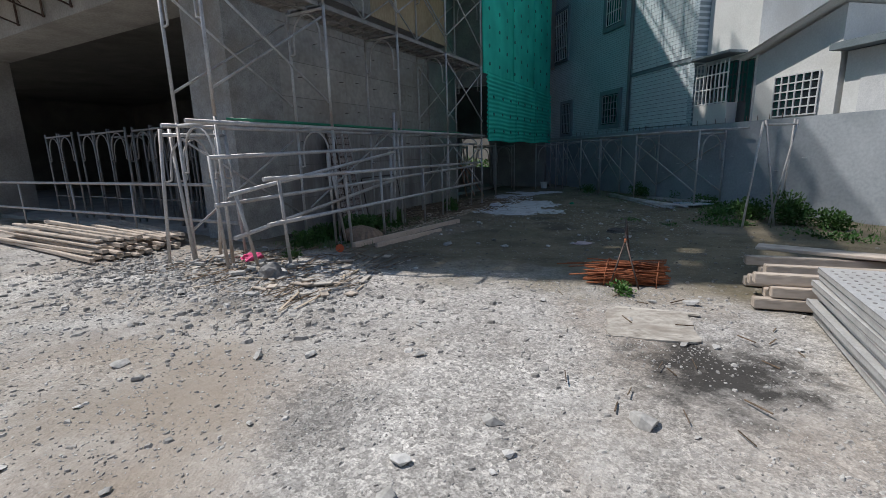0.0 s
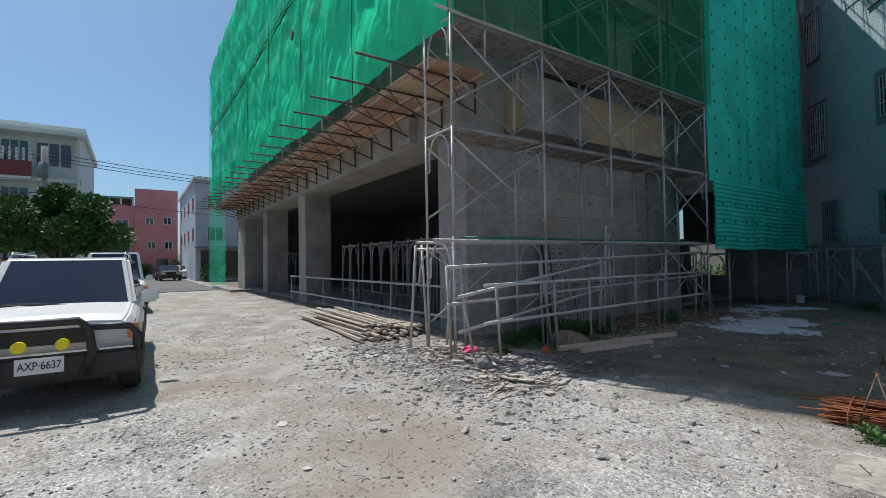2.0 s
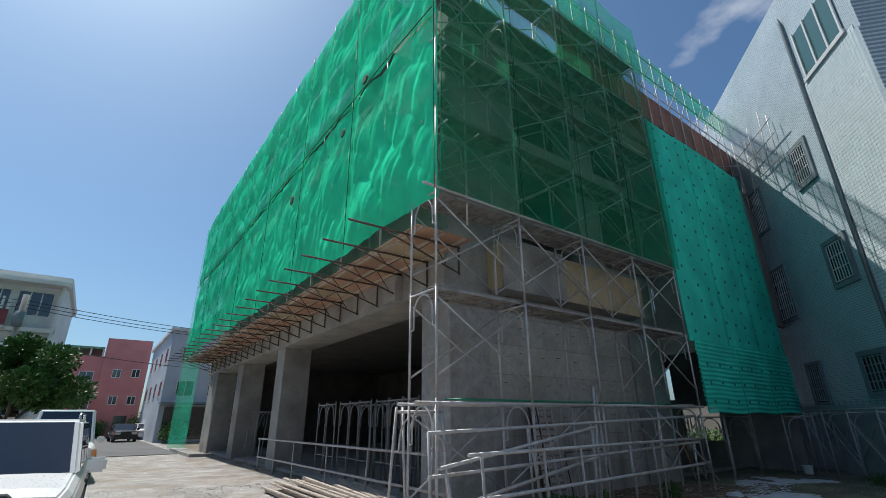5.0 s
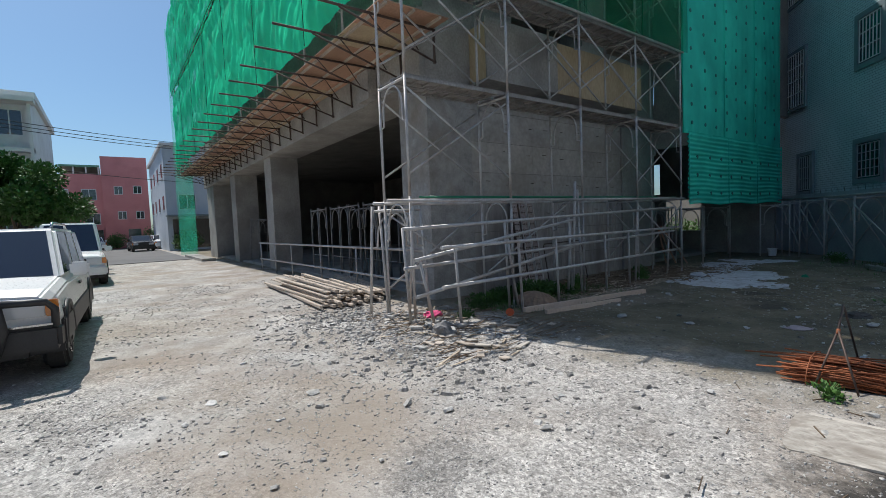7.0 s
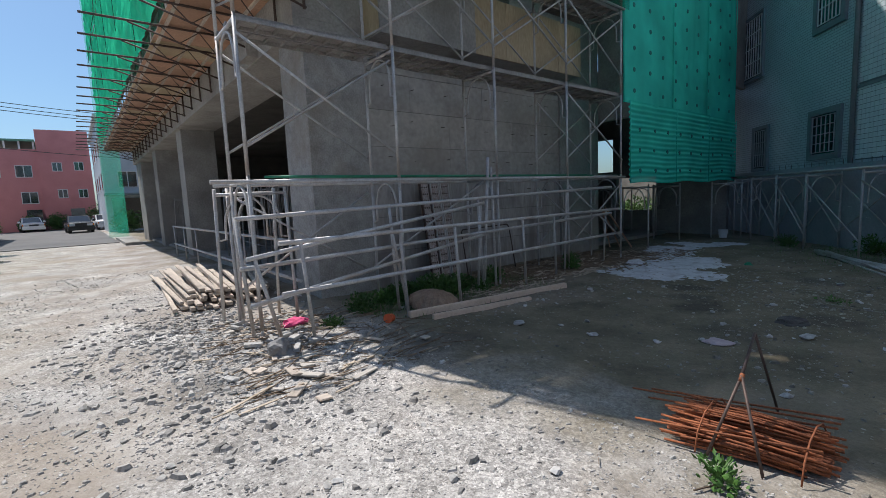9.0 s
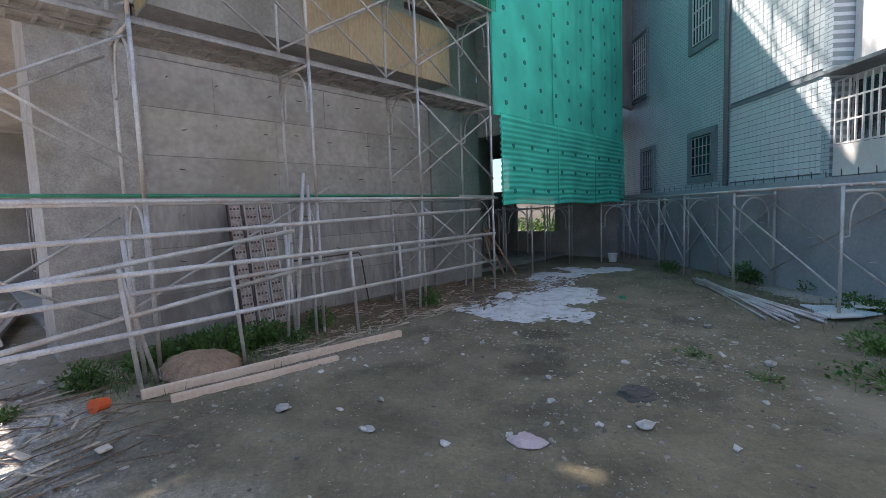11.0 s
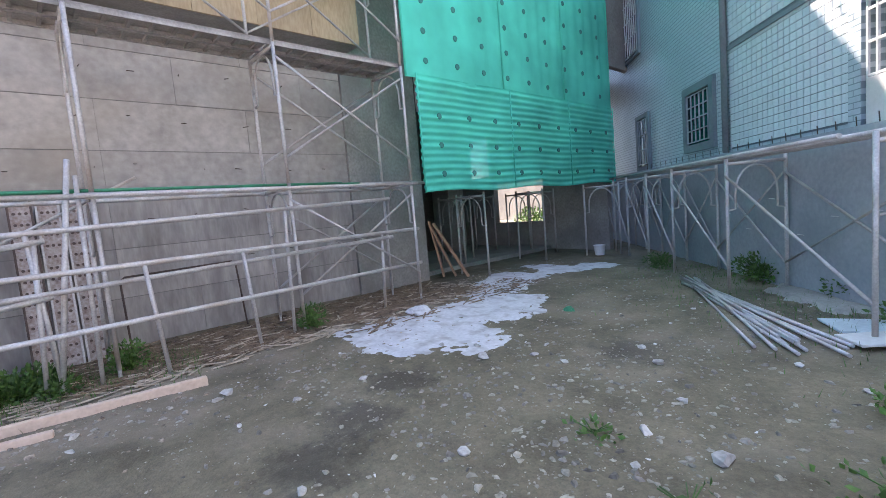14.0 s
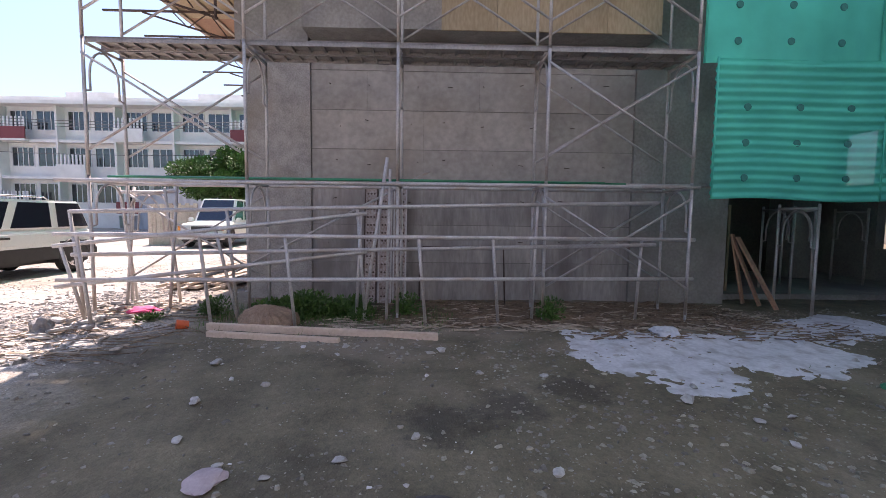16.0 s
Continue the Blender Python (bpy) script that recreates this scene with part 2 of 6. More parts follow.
def ground_material():
    """Packed grey gravel with brown dirt, darker and damper in the yard, with a few soaked and burnt spots."""
    m = surface("gravel ground", (0.20, 0.185, 0.168), (0.52, 0.497, 0.468), 1.6, 70, 0.95, 0.9, stain=(0.25, 0.20, 0.155), stain_scale=0.45, stain_amount=0.75, bump_dist=0.02)
    nt = m.node_tree
    n, l = nt.nodes, nt.links
    b = n["Principled BSDF"]
    colour = b.inputs["Base Color"].links[0].from_socket
    tc = next(k for k in n if k.bl_idname == "ShaderNodeTexCoord")

    def noisy(scale, detail, lo, hi, rough=0.6):
        q = n.new("ShaderNodeTexNoise")
        q.inputs["Scale"].default_value, q.inputs["Detail"].default_value, q.inputs["Roughness"].default_value = scale, detail, rough
        l.new(tc.outputs["Object"], q.inputs["Vector"])
        r = n.new("ShaderNodeMapRange")
        r.inputs["From Min"].default_value, r.inputs["From Max"].default_value = lo, hi
        l.new(q.outputs["Fac"], r.inputs["Value"])
        return q.outputs["Fac"], r.outputs["Result"]

    def blend(fac, under, over):
        mx = n.new("ShaderNodeMix")
        mx.data_type = "RGBA"
        l.new(fac, mx.inputs["Factor"])
        l.new(under, mx.inputs["A"])
        if isinstance(over, tuple):
            mx.inputs["B"].default_value = rgb(over)
        else:
            l.new(over, mx.inputs["B"])
        return mx.outputs["Result"]

    def calc(op, x, y):
        q = n.new("ShaderNodeMath")
        q.operation = op
        for k, v in enumerate((x, y)):
            if isinstance(v, float):
                q.inputs[k].default_value = v
            else:
                l.new(v, q.inputs[k])
        return q.outputs["Value"]

    # pale dusty tracks
    _, dust = noisy(0.8, 7.0, 0.52, 0.66)
    colour = blend(calc("MULTIPLY", dust, 0.35), colour, (0.58, 0.56, 0.53))
    _, brown = noisy(0.5, 6.0, 0.5, 0.68)
    colour = blend(calc("MULTIPLY", brown, 0.45), colour, (0.34, 0.275, 0.215))
    # packed earth of the yard
    sep = n.new("ShaderNodeSeparateXYZ")
    l.new(tc.outputs["Object"], sep.inputs[0])
    wob, _ = noisy(0.9, 6.0, 0.0, 1.0)
    edge = calc("ADD", calc("MULTIPLY", wob, 3.0), sep.outputs["Y"])
    yr = n.new("ShaderNodeMapRange")
    yr.inputs["From Min"].default_value, yr.inputs["From Max"].default_value = 5.4, 6.6
    l.new(edge, yr.inputs["Value"])
    dn, _ = noisy(1.3, 10.0, 0, 1, 0.7)
    dr = n.new("ShaderNodeValToRGB")
    dr.color_ramp.elements[0].position, dr.color_ramp.elements[1].position = 0.36, 0.66
    dr.color_ramp.elements[0].color, dr.color_ramp.elements[1].color = (0.115, 0.097, 0.062, 1), (0.232, 0.196, 0.13, 1)
    l.new(dn, dr.inputs["Fac"])
    colour = blend(yr.outputs["Result"], colour, dr.outputs["Color"])
    # chips at two sizes, sparse where the earth is trodden bare
    _, bare = noisy(0.42, 5.0, 0.47, 0.60)
    calm = calc("MAXIMUM", calc("MULTIPLY", bare, 0.75), calc("MULTIPLY", yr.outputs["Result"], 0.7))
    for scale, lo, hi in ((38, 0.66, 1.38), (110, 0.70, 1.34)):
        vo = n.new("ShaderNodeTexVoronoi")
        vo.inputs["Scale"].default_value = scale
        l.new(tc.outputs["Object"], vo.inputs["Vector"])
        sp = n.new("ShaderNodeSeparateColor")
        l.new(vo.outputs["Color"], sp.inputs[0])
        vr = n.new("ShaderNodeMapRange")
        vr.inputs["To Min"].default_value, vr.inputs["To Max"].default_value = lo, hi
        l.new(sp.outputs[0], vr.inputs["Value"])
        hv = n.new("ShaderNodeHueSaturation")
        l.new(vr.outputs["Result"], hv.inputs["Value"])
        l.new(colour, hv.inputs["Color"])
        colour = blend(calm, hv.outputs["Color"], colour)
    _, worn = noisy(0.33, 6.0, 0.52, 0.62)
    colour = blend(calc("MULTIPLY", worn, 0.5), colour, (0.30, 0.25, 0.195))
    # soaked, burnt and oily spots with their own ragged outline
    rag, _ = noisy(4.5, 9.0, 0, 1, 0.75)
    for x, y, r, dark in ((0.70, 2.98, 0.85, 0.95), (-2.15, 9.05, 0.5, 0.6), (-1.8, 8.5, 0.5, 0.6), (-1.5, 7.95, 0.45, 0.6), (-0.95, 10.75, 0.6, 0.5), (-2.9, 4.9, 0.8, 0.45), (-0.2, 8.2, 0.5, 0.5), (-3.4, 2.7, 0.55, 0.5), (-1.2, 1.6, 0.5, 0.3), (-0.9, 7.2, 0.7, 0.35)):
        sub = n.new("ShaderNodeVectorMath")
        sub.operation = "DISTANCE"
        sub.inputs[1].default_value = (x, y, 0)
        l.new(tc.outputs["Object"], sub.inputs[0])
        near = calc("SUBTRACT", 1.0, calc("DIVIDE", sub.outputs["Value"], r))
        sr = n.new("ShaderNodeMapRange")
        sr.inputs["From Min"].default_value, sr.inputs["From Max"].default_value = 0.60, 0.86
        sr.inputs["To Max"].default_value = dark
        l.new(calc("ADD", calc("MULTIPLY", near, 0.5), calc("MULTIPLY", rag, 1.0)), sr.inputs["Value"])
        colour = blend(sr.outputs["Result"], colour, (0.03, 0.027, 0.024))
    l.new(colour, b.inputs["Base Color"])
    return m


GROUND = ground_material()

# ---- building helpers ----
def part(name, bm, material, parent=None, label=""):
    """Links a bmesh as one mesh object under a thing or a part."""
    me = bpy.data.meshes.new(name)
    bm.to_mesh(me)
    bm.free()
    me.materials.append(material)
    ob = new(name, me)
    if parent:
        ob.parent = parent
    if label:
        ob["label"] = label
    return ob


def thing(name, at=None, label="", category="", group="", kind=""):
    ob = new(name)
    ob.empty_display_size = 0.1
    if at is not None:
        ob.matrix_basis = at
    return tagged(ob, label, category, group, kind)


def box(bm, x0, x1, y0, y1, z0, z1, m=None, bevel=0.0):
    vs = [bm.verts.new((x, y, z)) for x in (x0, x1) for y in (y0, y1) for z in (z0, z1)]
    fs = [bm.faces.new([vs[i] for i in q]) for q in ((0, 1, 3, 2), (4, 6, 7, 5), (0, 4, 5, 1), (2, 3, 7, 6), (0, 2, 6, 4), (1, 5, 7, 3))]
    if bevel:
        bmesh.ops.bevel(bm, geom=list({e for f in fs for e in f.edges}), offset=bevel, segments=2, affect="EDGES")
        vs = None
    if m is not None:
        bmesh.ops.transform(bm, matrix=m, verts=vs if vs else bm.verts)
    return bm


def boxed(x0, x1, y0, y1, z0, z1, bevel=0.0):
    return box(bmesh.new(), x0, x1, y0, y1, z0, z1, None, bevel)


def tube(bm, pts, r, seg=8, cap=True):
    """A round pipe along a line of points."""
    pts = [Vector(p) for p in pts]
    rings = []
    for i, p in enumerate(pts):
        d = (pts[min(i + 1, len(pts) - 1)] - pts[max(i - 1, 0)]).normalized()
        a = d.orthogonal().normalized() if i == 0 else (a - d * a.dot(d)).normalized()
        b = d.cross(a)
        rings.append([bm.verts.new(p + (a * math.cos(2 * math.pi * k / seg) + b * math.sin(2 * math.pi * k / seg)) * r) for k in range(seg)])
    for r0, r1 in zip(rings, rings[1:]):
        for k in range(seg):
            f = bm.faces.new((r0[k], r0[(k + 1) % seg], r1[(k + 1) % seg], r1[k]))
            f.smooth = True
    if cap:
        bm.faces.new(rings[0][::-1])
        bm.faces.new(rings[-1])
    return bm


def piped(pts, r, seg=8):
    return tube(bmesh.new(), pts, r, seg)


def arch_points(x0, x1, z_spring, z_top, n=10):
    c, rad = (x0 + x1) / 2, (x1 - x0) / 2
    return [(c - rad * math.cos(math.pi * k / n), 0, z_spring + (z_top - z_spring) * math.sin(math.pi * k / n)) for k in range(n + 1)]

# ---- ground ----
def spaced(lo, hi, fine, far):
    v = list(np.arange(lo, hi + 1e-6, fine))
    step, a, b = fine, lo, hi
    left, right = [], []
    while b < far:
        step *= 1.35
        a, b = a - step, b + step
        left.append(a), right.append(b)
    return np.array(left[::-1] + v + right)


def relief(x, y):
    near = math.exp(-max(0.0, math.hypot(x + 4, y - 6) - 14) / 6)
    h = 0.035 * noise.noise((x * 0.45, y * 0.45, 0)) + 0.018 * noise.noise((x * 1.7, y * 1.7, 3)) + 0.009 * noise.noise((x * 5, y * 5, 7)) + 0.007 * noise.noise((x * 11, y * 11, 5))
    h += 0.05 * math.exp(-((x + 5.0) ** 2 + (y - 3.4) ** 2) / 1.2) + 0.05 * math.exp(-((x + 8.5) ** 2 / 9 + (y - 4.4) ** 2 / 0.5))
    return h * near


def build_ground():
    xs, ys = spaced(-14, 5, 0.07, 900), spaced(-3.5, 17, 0.07, 900)
    verts = [(x, y, relief(x, y) if -40 < x < 30 and -30 < y < 40 else 0.0) for x in xs for y in ys]
    ny = len(ys)
    faces = [(i * ny + j, (i + 1) * ny + j, (i + 1) * ny + j + 1, i * ny + j + 1) for i in range(len(xs) - 1) for j in range(ny - 1)]
    me = bpy.data.meshes.new("ground")
    me.from_pydata(verts, [], faces)
    me.shade_smooth()
    me.materials.append(GROUND)
    return tagged(new("ground", me), "grey gravel and packed earth of a building site", "ground", kind="structure")


build_ground()
tagged(part("road", boxed(-160, -27.5, -3.4, 3.6, -0.2, 0.03), ASPHALT), "grey asphalt street beyond the building site", "road", kind="structure")

# ---- the concrete shell ----
WX, FY = -5.93, 4.88


def structure(name, bm, mat, label, category):
    return tagged(part(name, bm, mat), label, category, kind="structure")


structure("wall_pier_corner", boxed(WX - 0.97, WX, FY, 5.93, -0.1, 4.1), CONCRETE_PALE, "pale bare concrete corner pier of the shell", "pier")
bm = boxed(WX - 0.3, WX - 0.06, 5.93, 11.18, -0.1, 4.3)
wall_side = structure("wall_side", bm, JOINT_GREY, "streaked bare concrete wall with formwork joints", "wall")
structure("wall_pier_side", boxed(WX - 0.9, WX, 11.18, 12.8, -0.1, 4.3), CONCRETE, "bare concrete pier beside the dark opening", "pier")
bm = boxed(WX - 0.5, WX + 0.004, FY, 12.8, 4.3, 5.1)
box(bm, WX - 0.5, WX + 0.004, FY, 7.9, 5.1, 5.6)
box(bm, WX - 0.5, WX + 0.004, 9.5, 12.8, 5.1, 5.6)
structure("wall_beam_side", bm, CONCRETE, "bare concrete edge beam above the side wall", "beam")
for i, (x0, x1) in enumerate(((-16.8, -15.95), (-22.8, -21.85), (-29.4, -27.3))):
    structure("wall_pier_front_%d" % (i + 1), boxed(x0, x1, FY, 5.87, -0.1, 4.1), CONCRETE, "bare concrete pier of the street front", "pier")
structure("wall_beam_front", boxed(-29.5, WX - 0.004, FY - 0.12, 5.9, 4.1, 5.4), CONCRETE, "bare concrete front beam above the openings", "beam")
structure("ceiling", boxed(-29.4, WX - 0.52, 5.9, 22.5, 4.6, 4.8), SHADED_CONCRETE, "bare concrete ceiling slab of the shell", "ceiling")
structure("floor", boxed(-29.4, WX - 0.3, 5.0, 22.5, -0.1, 0.09), CONCRETE, "dusty concrete floor inside the shell", "floor")
structure("wall_room_back", boxed(-9.9, WX - 0.92, 12.0, 12.3, 0.09, 4.6), SHADED_CONCRETE, "bare concrete inner wall in the dark", "wall")
structure("wall_room_deep", boxed(-29.08, -9.91, 16.0, 16.3, 0.09, 4.6), SHADED_CONCRETE, "bare concrete inner wall deep in the dark", "wall")
structure("wall_room_side", boxed(-9.9, -9.6, 12.31, 17.8, 0.09, 4.6), SHADED_CONCRETE, "bare concrete inner side wall", "wall")
structure("wall_room_end", boxed(-29.4, -29.1, 5.9, 22.4, 0.09, 4.6), SHADED_CONCRETE, "bare concrete end wall in the dark", "wall")
for i, z in enumerate((5.6, 8.6)):
    structure("wall_upper_side_%d" % (i + 1), boxed(WX - 0.25, WX - 0.05, FY, 7.2, z, z + 2.5), CONCRETE, "bare concrete upper wall behind the net", "wall")
    structure("wall_upper_pier_%d" % (i + 1), boxed(WX - 0.7, WX - 0.02, 9.6, 10.6, z, z + 2.5), CONCRETE, "bare concrete upper pier behind the net", "pier")
    structure("wall_upper_rear_%d" % (i + 1), boxed(WX - 0.25, WX - 0.05, 12.4, 22.0, z, z + 2.5), CONCRETE, "bare concrete upper wall behind the net", "wall")
    structure("slab_%d" % (i + 1), boxed(-29.3, WX + 0.1, FY, 22.4, z + 2.5, z + 3.0), CONCRETE, "bare concrete floor slab of an upper storey", "slab")
    structure("wall_upper_front_%d" % (i + 1), boxed(-29.3, WX - 0.25, FY + 0.02, FY + 0.25, z - 0.2, z + 2.5), CONCRETE, "bare concrete upper front wall behind the net", "wall")

# ---- scaffold ----
SX0, SX1 = -5.2, -4.46
LIFT, FOOT = 1.72, 0.11
YS = (3.5, 5.5, 7.44, 9.38, 11.32)


def clone(ob, parent, m):
    """Another object on the same mesh, with its sub-parts, placed under parent."""
    made = new(ob.name.split(".")[0], ob.data)
    made.parent, made.matrix_basis = parent, m
    for c in ob.children:
        k = new(c.name.split(".")[0], c.data)
        k.parent, k.matrix_basis = made, c.matrix_basis
    return made


# rust-stained pipe for the opening, its base darkened to carry the shade there
SHADED_STEEL = surface("old dull pipe", (0.18, 0.17, 0.16), (0.38, 0.36, 0.34), 5, 50, 0.7, 0.2, metal=0.2, stain=(0.2, 0.12, 0.08), stain_amount=0.5, vary=0.25)


def portal_frame(parent, width=0.74, height=1.72, name="frame", steel=None):
    """Arched scaffold frame: top bar and arch, with two legs; origin at the foot of one leg, width along x."""
    b = piped([(0, 0, height - 0.03), (width, 0, height - 0.03)], 0.0215, 8)
    tube(b, [(0, 0, height - 0.62), (0.1, 0, height - 0.6)] + arch_points(0.1, width - 0.1, height - 0.4, height - 0.06) + [(width - 0.1, 0, height - 0.6), (width, 0, height - 0.62)], 0.015, 6)
    f = part(name, b, steel or GREY_STEEL, parent)
    for x in (0, width):
        part("leg", piped([(x, 0, 0), (x, 0, height + 0.04)], 0.0215, 10), steel or GREY_STEEL, f)
    return f


scaffold = thing("scaffold", None, "grey galvanised scaffold with arched frames standing along the side wall", "scaffold")
first = portal_frame(scaffold)
first.matrix_basis = pose(SX0, YS[0], FOOT)
LEVELS = 7
for k in range(LEVELS):
    for j, y in enumerate(YS):
        if (k, j) != (0, 0):
            clone(first, scaffold, pose(SX0, y, FOOT + k * LIFT))
for j, y in enumerate(YS):
    for x in (SX0, SX1):
        b = piped([(0, 0, 0.0), (0, 0, FOOT + 0.02)], 0.017, 8)
        box(b, -0.07, 0.07, -0.07, 0.07, -0.03, 0.008)
        part("base_jack", b, GREY_STEEL, scaffold).matrix_basis = pose(x, y, 0.0)
bar_up = part("brace_bar", piped([(0, 0, 0), (0, 1.94, 1.2)], 0.016, 6), GREY_STEEL, scaffold)
bar_up.matrix_basis = pose(SX1, YS[3], FOOT + 0.35)
bar_down = part("brace_bar", piped([(0, 0, 1.2), (0, 1.94, 0)], 0.016, 6), GREY_STEEL, scaffold)
bar_down.matrix_basis = pose(SX1 + 0.028, YS[3], FOOT + 0.35)
for k in range(LEVELS):
    for j in range(4):
        for x in (SX1, SX0 - 0.028):
            if (k, j, x) == (0, 3, SX1) or (k < 2 and j in (1, 2)) or (k == 0 and x == SX1):
                continue
            clone(bar_up, scaffold, pose(x, YS[j], FOOT + k * LIFT + 0.35))
            clone(bar_down, scaffold, pose(x + 0.028, YS[j], FOOT + k * LIFT + 0.35))
# two steel boards to a bay, with edge rails and ribs
b = boxed(0, 0.31, 0.02, 1.92, 0.028, 0.042)
for xe in (0.0, 0.285):
    box(b, xe, xe + 0.025, 0, 1.94, -0.015, 0.05)
for q in range(9):
    box(b, 0.026, 0.284, 0.1 + q * 0.21, 0.135 + q * 0.21, -0.004, 0.0275)
deck = part("deck_board", b, DECK_STEEL, scaffold)
deck.matrix_basis = pose(SX0 + 0.04, YS[0], FOOT + 2 * LIFT)
for k in range(2, 8):
    for j in range(4):
        for x in (0.04, 0.39):
            if (k, j, x) != (2, 0, 0.04):
                clone(deck, scaffold, pose(SX0 + x, YS[j], FOOT + k * LIFT))
# ledger pipes along the outer legs
for x, z, y0, y1 in ((SX1 + 0.045, 1.80, 3.1, 7.5), (SX1 + 0.05, 1.81, 7.3, 11.4), (SX0, 1.80, 3.3, 11.4), (SX1 + 0.045, 5.3, 3.2, 11.4)):
    part("ledger", piped([(x, y0, z), (x, y1, z)], 0.024, 10), GREY_STEEL, scaffold)

front_scaffold = thing("scaffold", None, "grey scaffold behind the green net on the street front", "scaffold")
ff = portal_frame(front_scaffold)
ff.matrix_basis = pose(-4.6, 3.56, 4.86, 0, 0, 90)
for k in range(5):
    for j in range(14):
        if (k, j) != (0, 0):
            clone(ff, front_scaffold, pose(-4.6 - j * 1.9, 3.56, 4.86 + k * LIFT, 0, 0, 90))
fb = part("brace_bar", piped([(0, 0, 0), (-1.9, 0, 1.2)], 0.0125, 6), GREY_STEEL, front_scaffold)
fb.matrix_basis = pose(-4.6, 3.54, 5.2)
for k in range(5):
    for j in range(13):
        if (k, j) != (0, 0):
            clone(fb, front_scaffold, pose(-4.6 - j * 1.9, 3.54, 5.2 + k * LIFT))
for k in range(1, 6):
    for y in (3.56, 4.30):
        part("ledger", piped([(-4.2, y, 4.86 + k * LIFT), (-29.6, y, 4.86 + k * LIFT)], 0.02, 6), GREY_STEEL, front_scaffold)
    part("deck_board", boxed(-29.3, -6.6, 3.62, 4.16, 4.87 + k * LIFT, 4.91 + k * LIFT), DECK_STEEL, front_scaffold)
for j in range(14):
    part("leg", piped([(-4.6 - j * 1.9, 3.56, 13.4), (-4.6 - j * 1.9, 3.56, 14.1)], 0.02, 6), GREY_STEEL, front_scaffold)

# ---- platform on brackets over the street front ----
platform = thing("platform", None, "reddish plywood platform on dark steel brackets below the net", "platform")
for j in range(26):
    x = -5.0 - j * 0.93
    b = boxed(x - 0.92, x, 3.48, FY - 0.13, 4.80, 4.818)
    part("board", b, PLYWOOD_RED if j % 4 != 1 else PLYWOOD, platform)
for x in np.linspace(-5.4, -28.5, 22):
    br = part("bracket", piped([(x, 2.35, 4.76), (x, FY - 0.13, 4.76)], 0.022, 6), DARK_STEEL, platform)
    part("strut", piped([(x, 3.0, 4.74), (x, FY - 0.13, 4.22)], 0.018, 6), DARK_STEEL, br)
    part("post", piped([(x, FY - 0.16, 4.76), (x, FY - 0.16, 4.2)], 0.022, 6), DARK_STEEL, br)
    part("web", piped([(x, 3.5, 4.75), (x, 3.75, 4.5), (x, 4.1, 4.75), (x, 4.4, 4.36)], 0.011, 6), DARK_STEEL, br)
for y in (3.55, 4.05, 4.55):
    part("runner", boxed(-29.2, -5.0, y, y + 0.05, 4.765, 4.799), TIMBER, platform)
b = boxed(-8.05, -7.55, FY - 0.32, FY - 0.125, 4.12, 4.72)
structure("wall_bracket", b, CONCRETE, "small concrete block below the platform", "block")

# ---- nets ----
def sheet(name, p0, across, up, nu, nv, mat, wave, label, category, seed=0.0, skip=None):
    """A hanging cloth with folds; wave(u, v) pushes it along its normal."""
    p0, across, up = Vector(p0), Vector(across), Vector(up)
    nrm = across.cross(up).normalized()
    b = bmesh.new()
    g = [[b.verts.new(p0 + across * (i / nu) + up * (j / nv) + nrm * wave(i / nu, j / nv)) for j in range(nv + 1)] for i in range(nu + 1)]
    for i in range(nu):
        for j in range(nv):
            if skip and skip((i + 0.5) / nu, (j + 0.5) / nv):
                continue
            f = b.faces.new((g[i][j], g[i + 1][j], g[i + 1][j + 1], g[i][j + 1]))
            f.smooth = True
    return tagged(part(name, b, mat), label, category)


def front_wave(u, v):
    s = abs(math.sin(u * 13.5 * math.pi)) ** 0.6
    lift = abs(math.sin(v * 4.6 * math.pi)) ** 0.7
    return -0.07 * s * lift - 0.09 * noise.noise((u * 26, v * 7 + u * 9, 1)) - 0.06 * noise.noise((u * 80 + v * 9, v * 5, 2)) - 0.05 * abs(noise.noise((u * 150 + v * 26, v * 5, 6))) - 0.03 * abs(noise.noise((u * 260 - v * 40, v * 7, 9)))


front_net = thing("safety_net", None, "bright green safety nets laced together over the front scaffold", "safety net")
ROPE = surface("dark green rope", (0.005, 0.06, 0.03), (0.01, 0.10, 0.05), 5, 40, 0.8, 0.1)


def net_panel(xa, xb, za, zb, out):
    """One net, pinned along its edges and bellying out between them."""
    b = bmesh.new()
    nu, nv = 84, 60
    grid = []
    for i in range(nu + 1):
        row = []
        for j in range(nv + 1):
            u, v = i / nu, j / nv
            x, z = xa + (xb - xa) * u, za + (zb - za) * v
            pin = min(1.0, 0.3 + 7 * min(u, 1 - u)) * min(1.0, 0.45 + 6 * min(v, 1 - v))
            z += 0.07 * math.sin(math.pi * u) * (2 * v - 1) * -1 + 0.03 * noise.noise((x, v * 2, 9))
            y = 3.52 - out + front_wave((-4.4 - x) / 25.4, (z - 5.05) / 8.25) * pin - 0.05 * pin * abs(noise.noise((x * 1.1 + z * 0.9, z * 0.35 - x * 0.2, 21))) ** 0.5 * 2 - 0.035 * pin * abs(noise.noise((x * 3.1 - z * 1.7, z * 0.8, 33))) ** 0.6
            row.append(b.verts.new((x, y, z)))
        grid.append(row)
    for i in range(nu):
        for j in range(nv):
            b.faces.new((grid[i][j], grid[i + 1][j], grid[i + 1][j + 1], grid[i][j + 1])).smooth = True
    return part("net_panel", b, NET_GREEN, front_net)


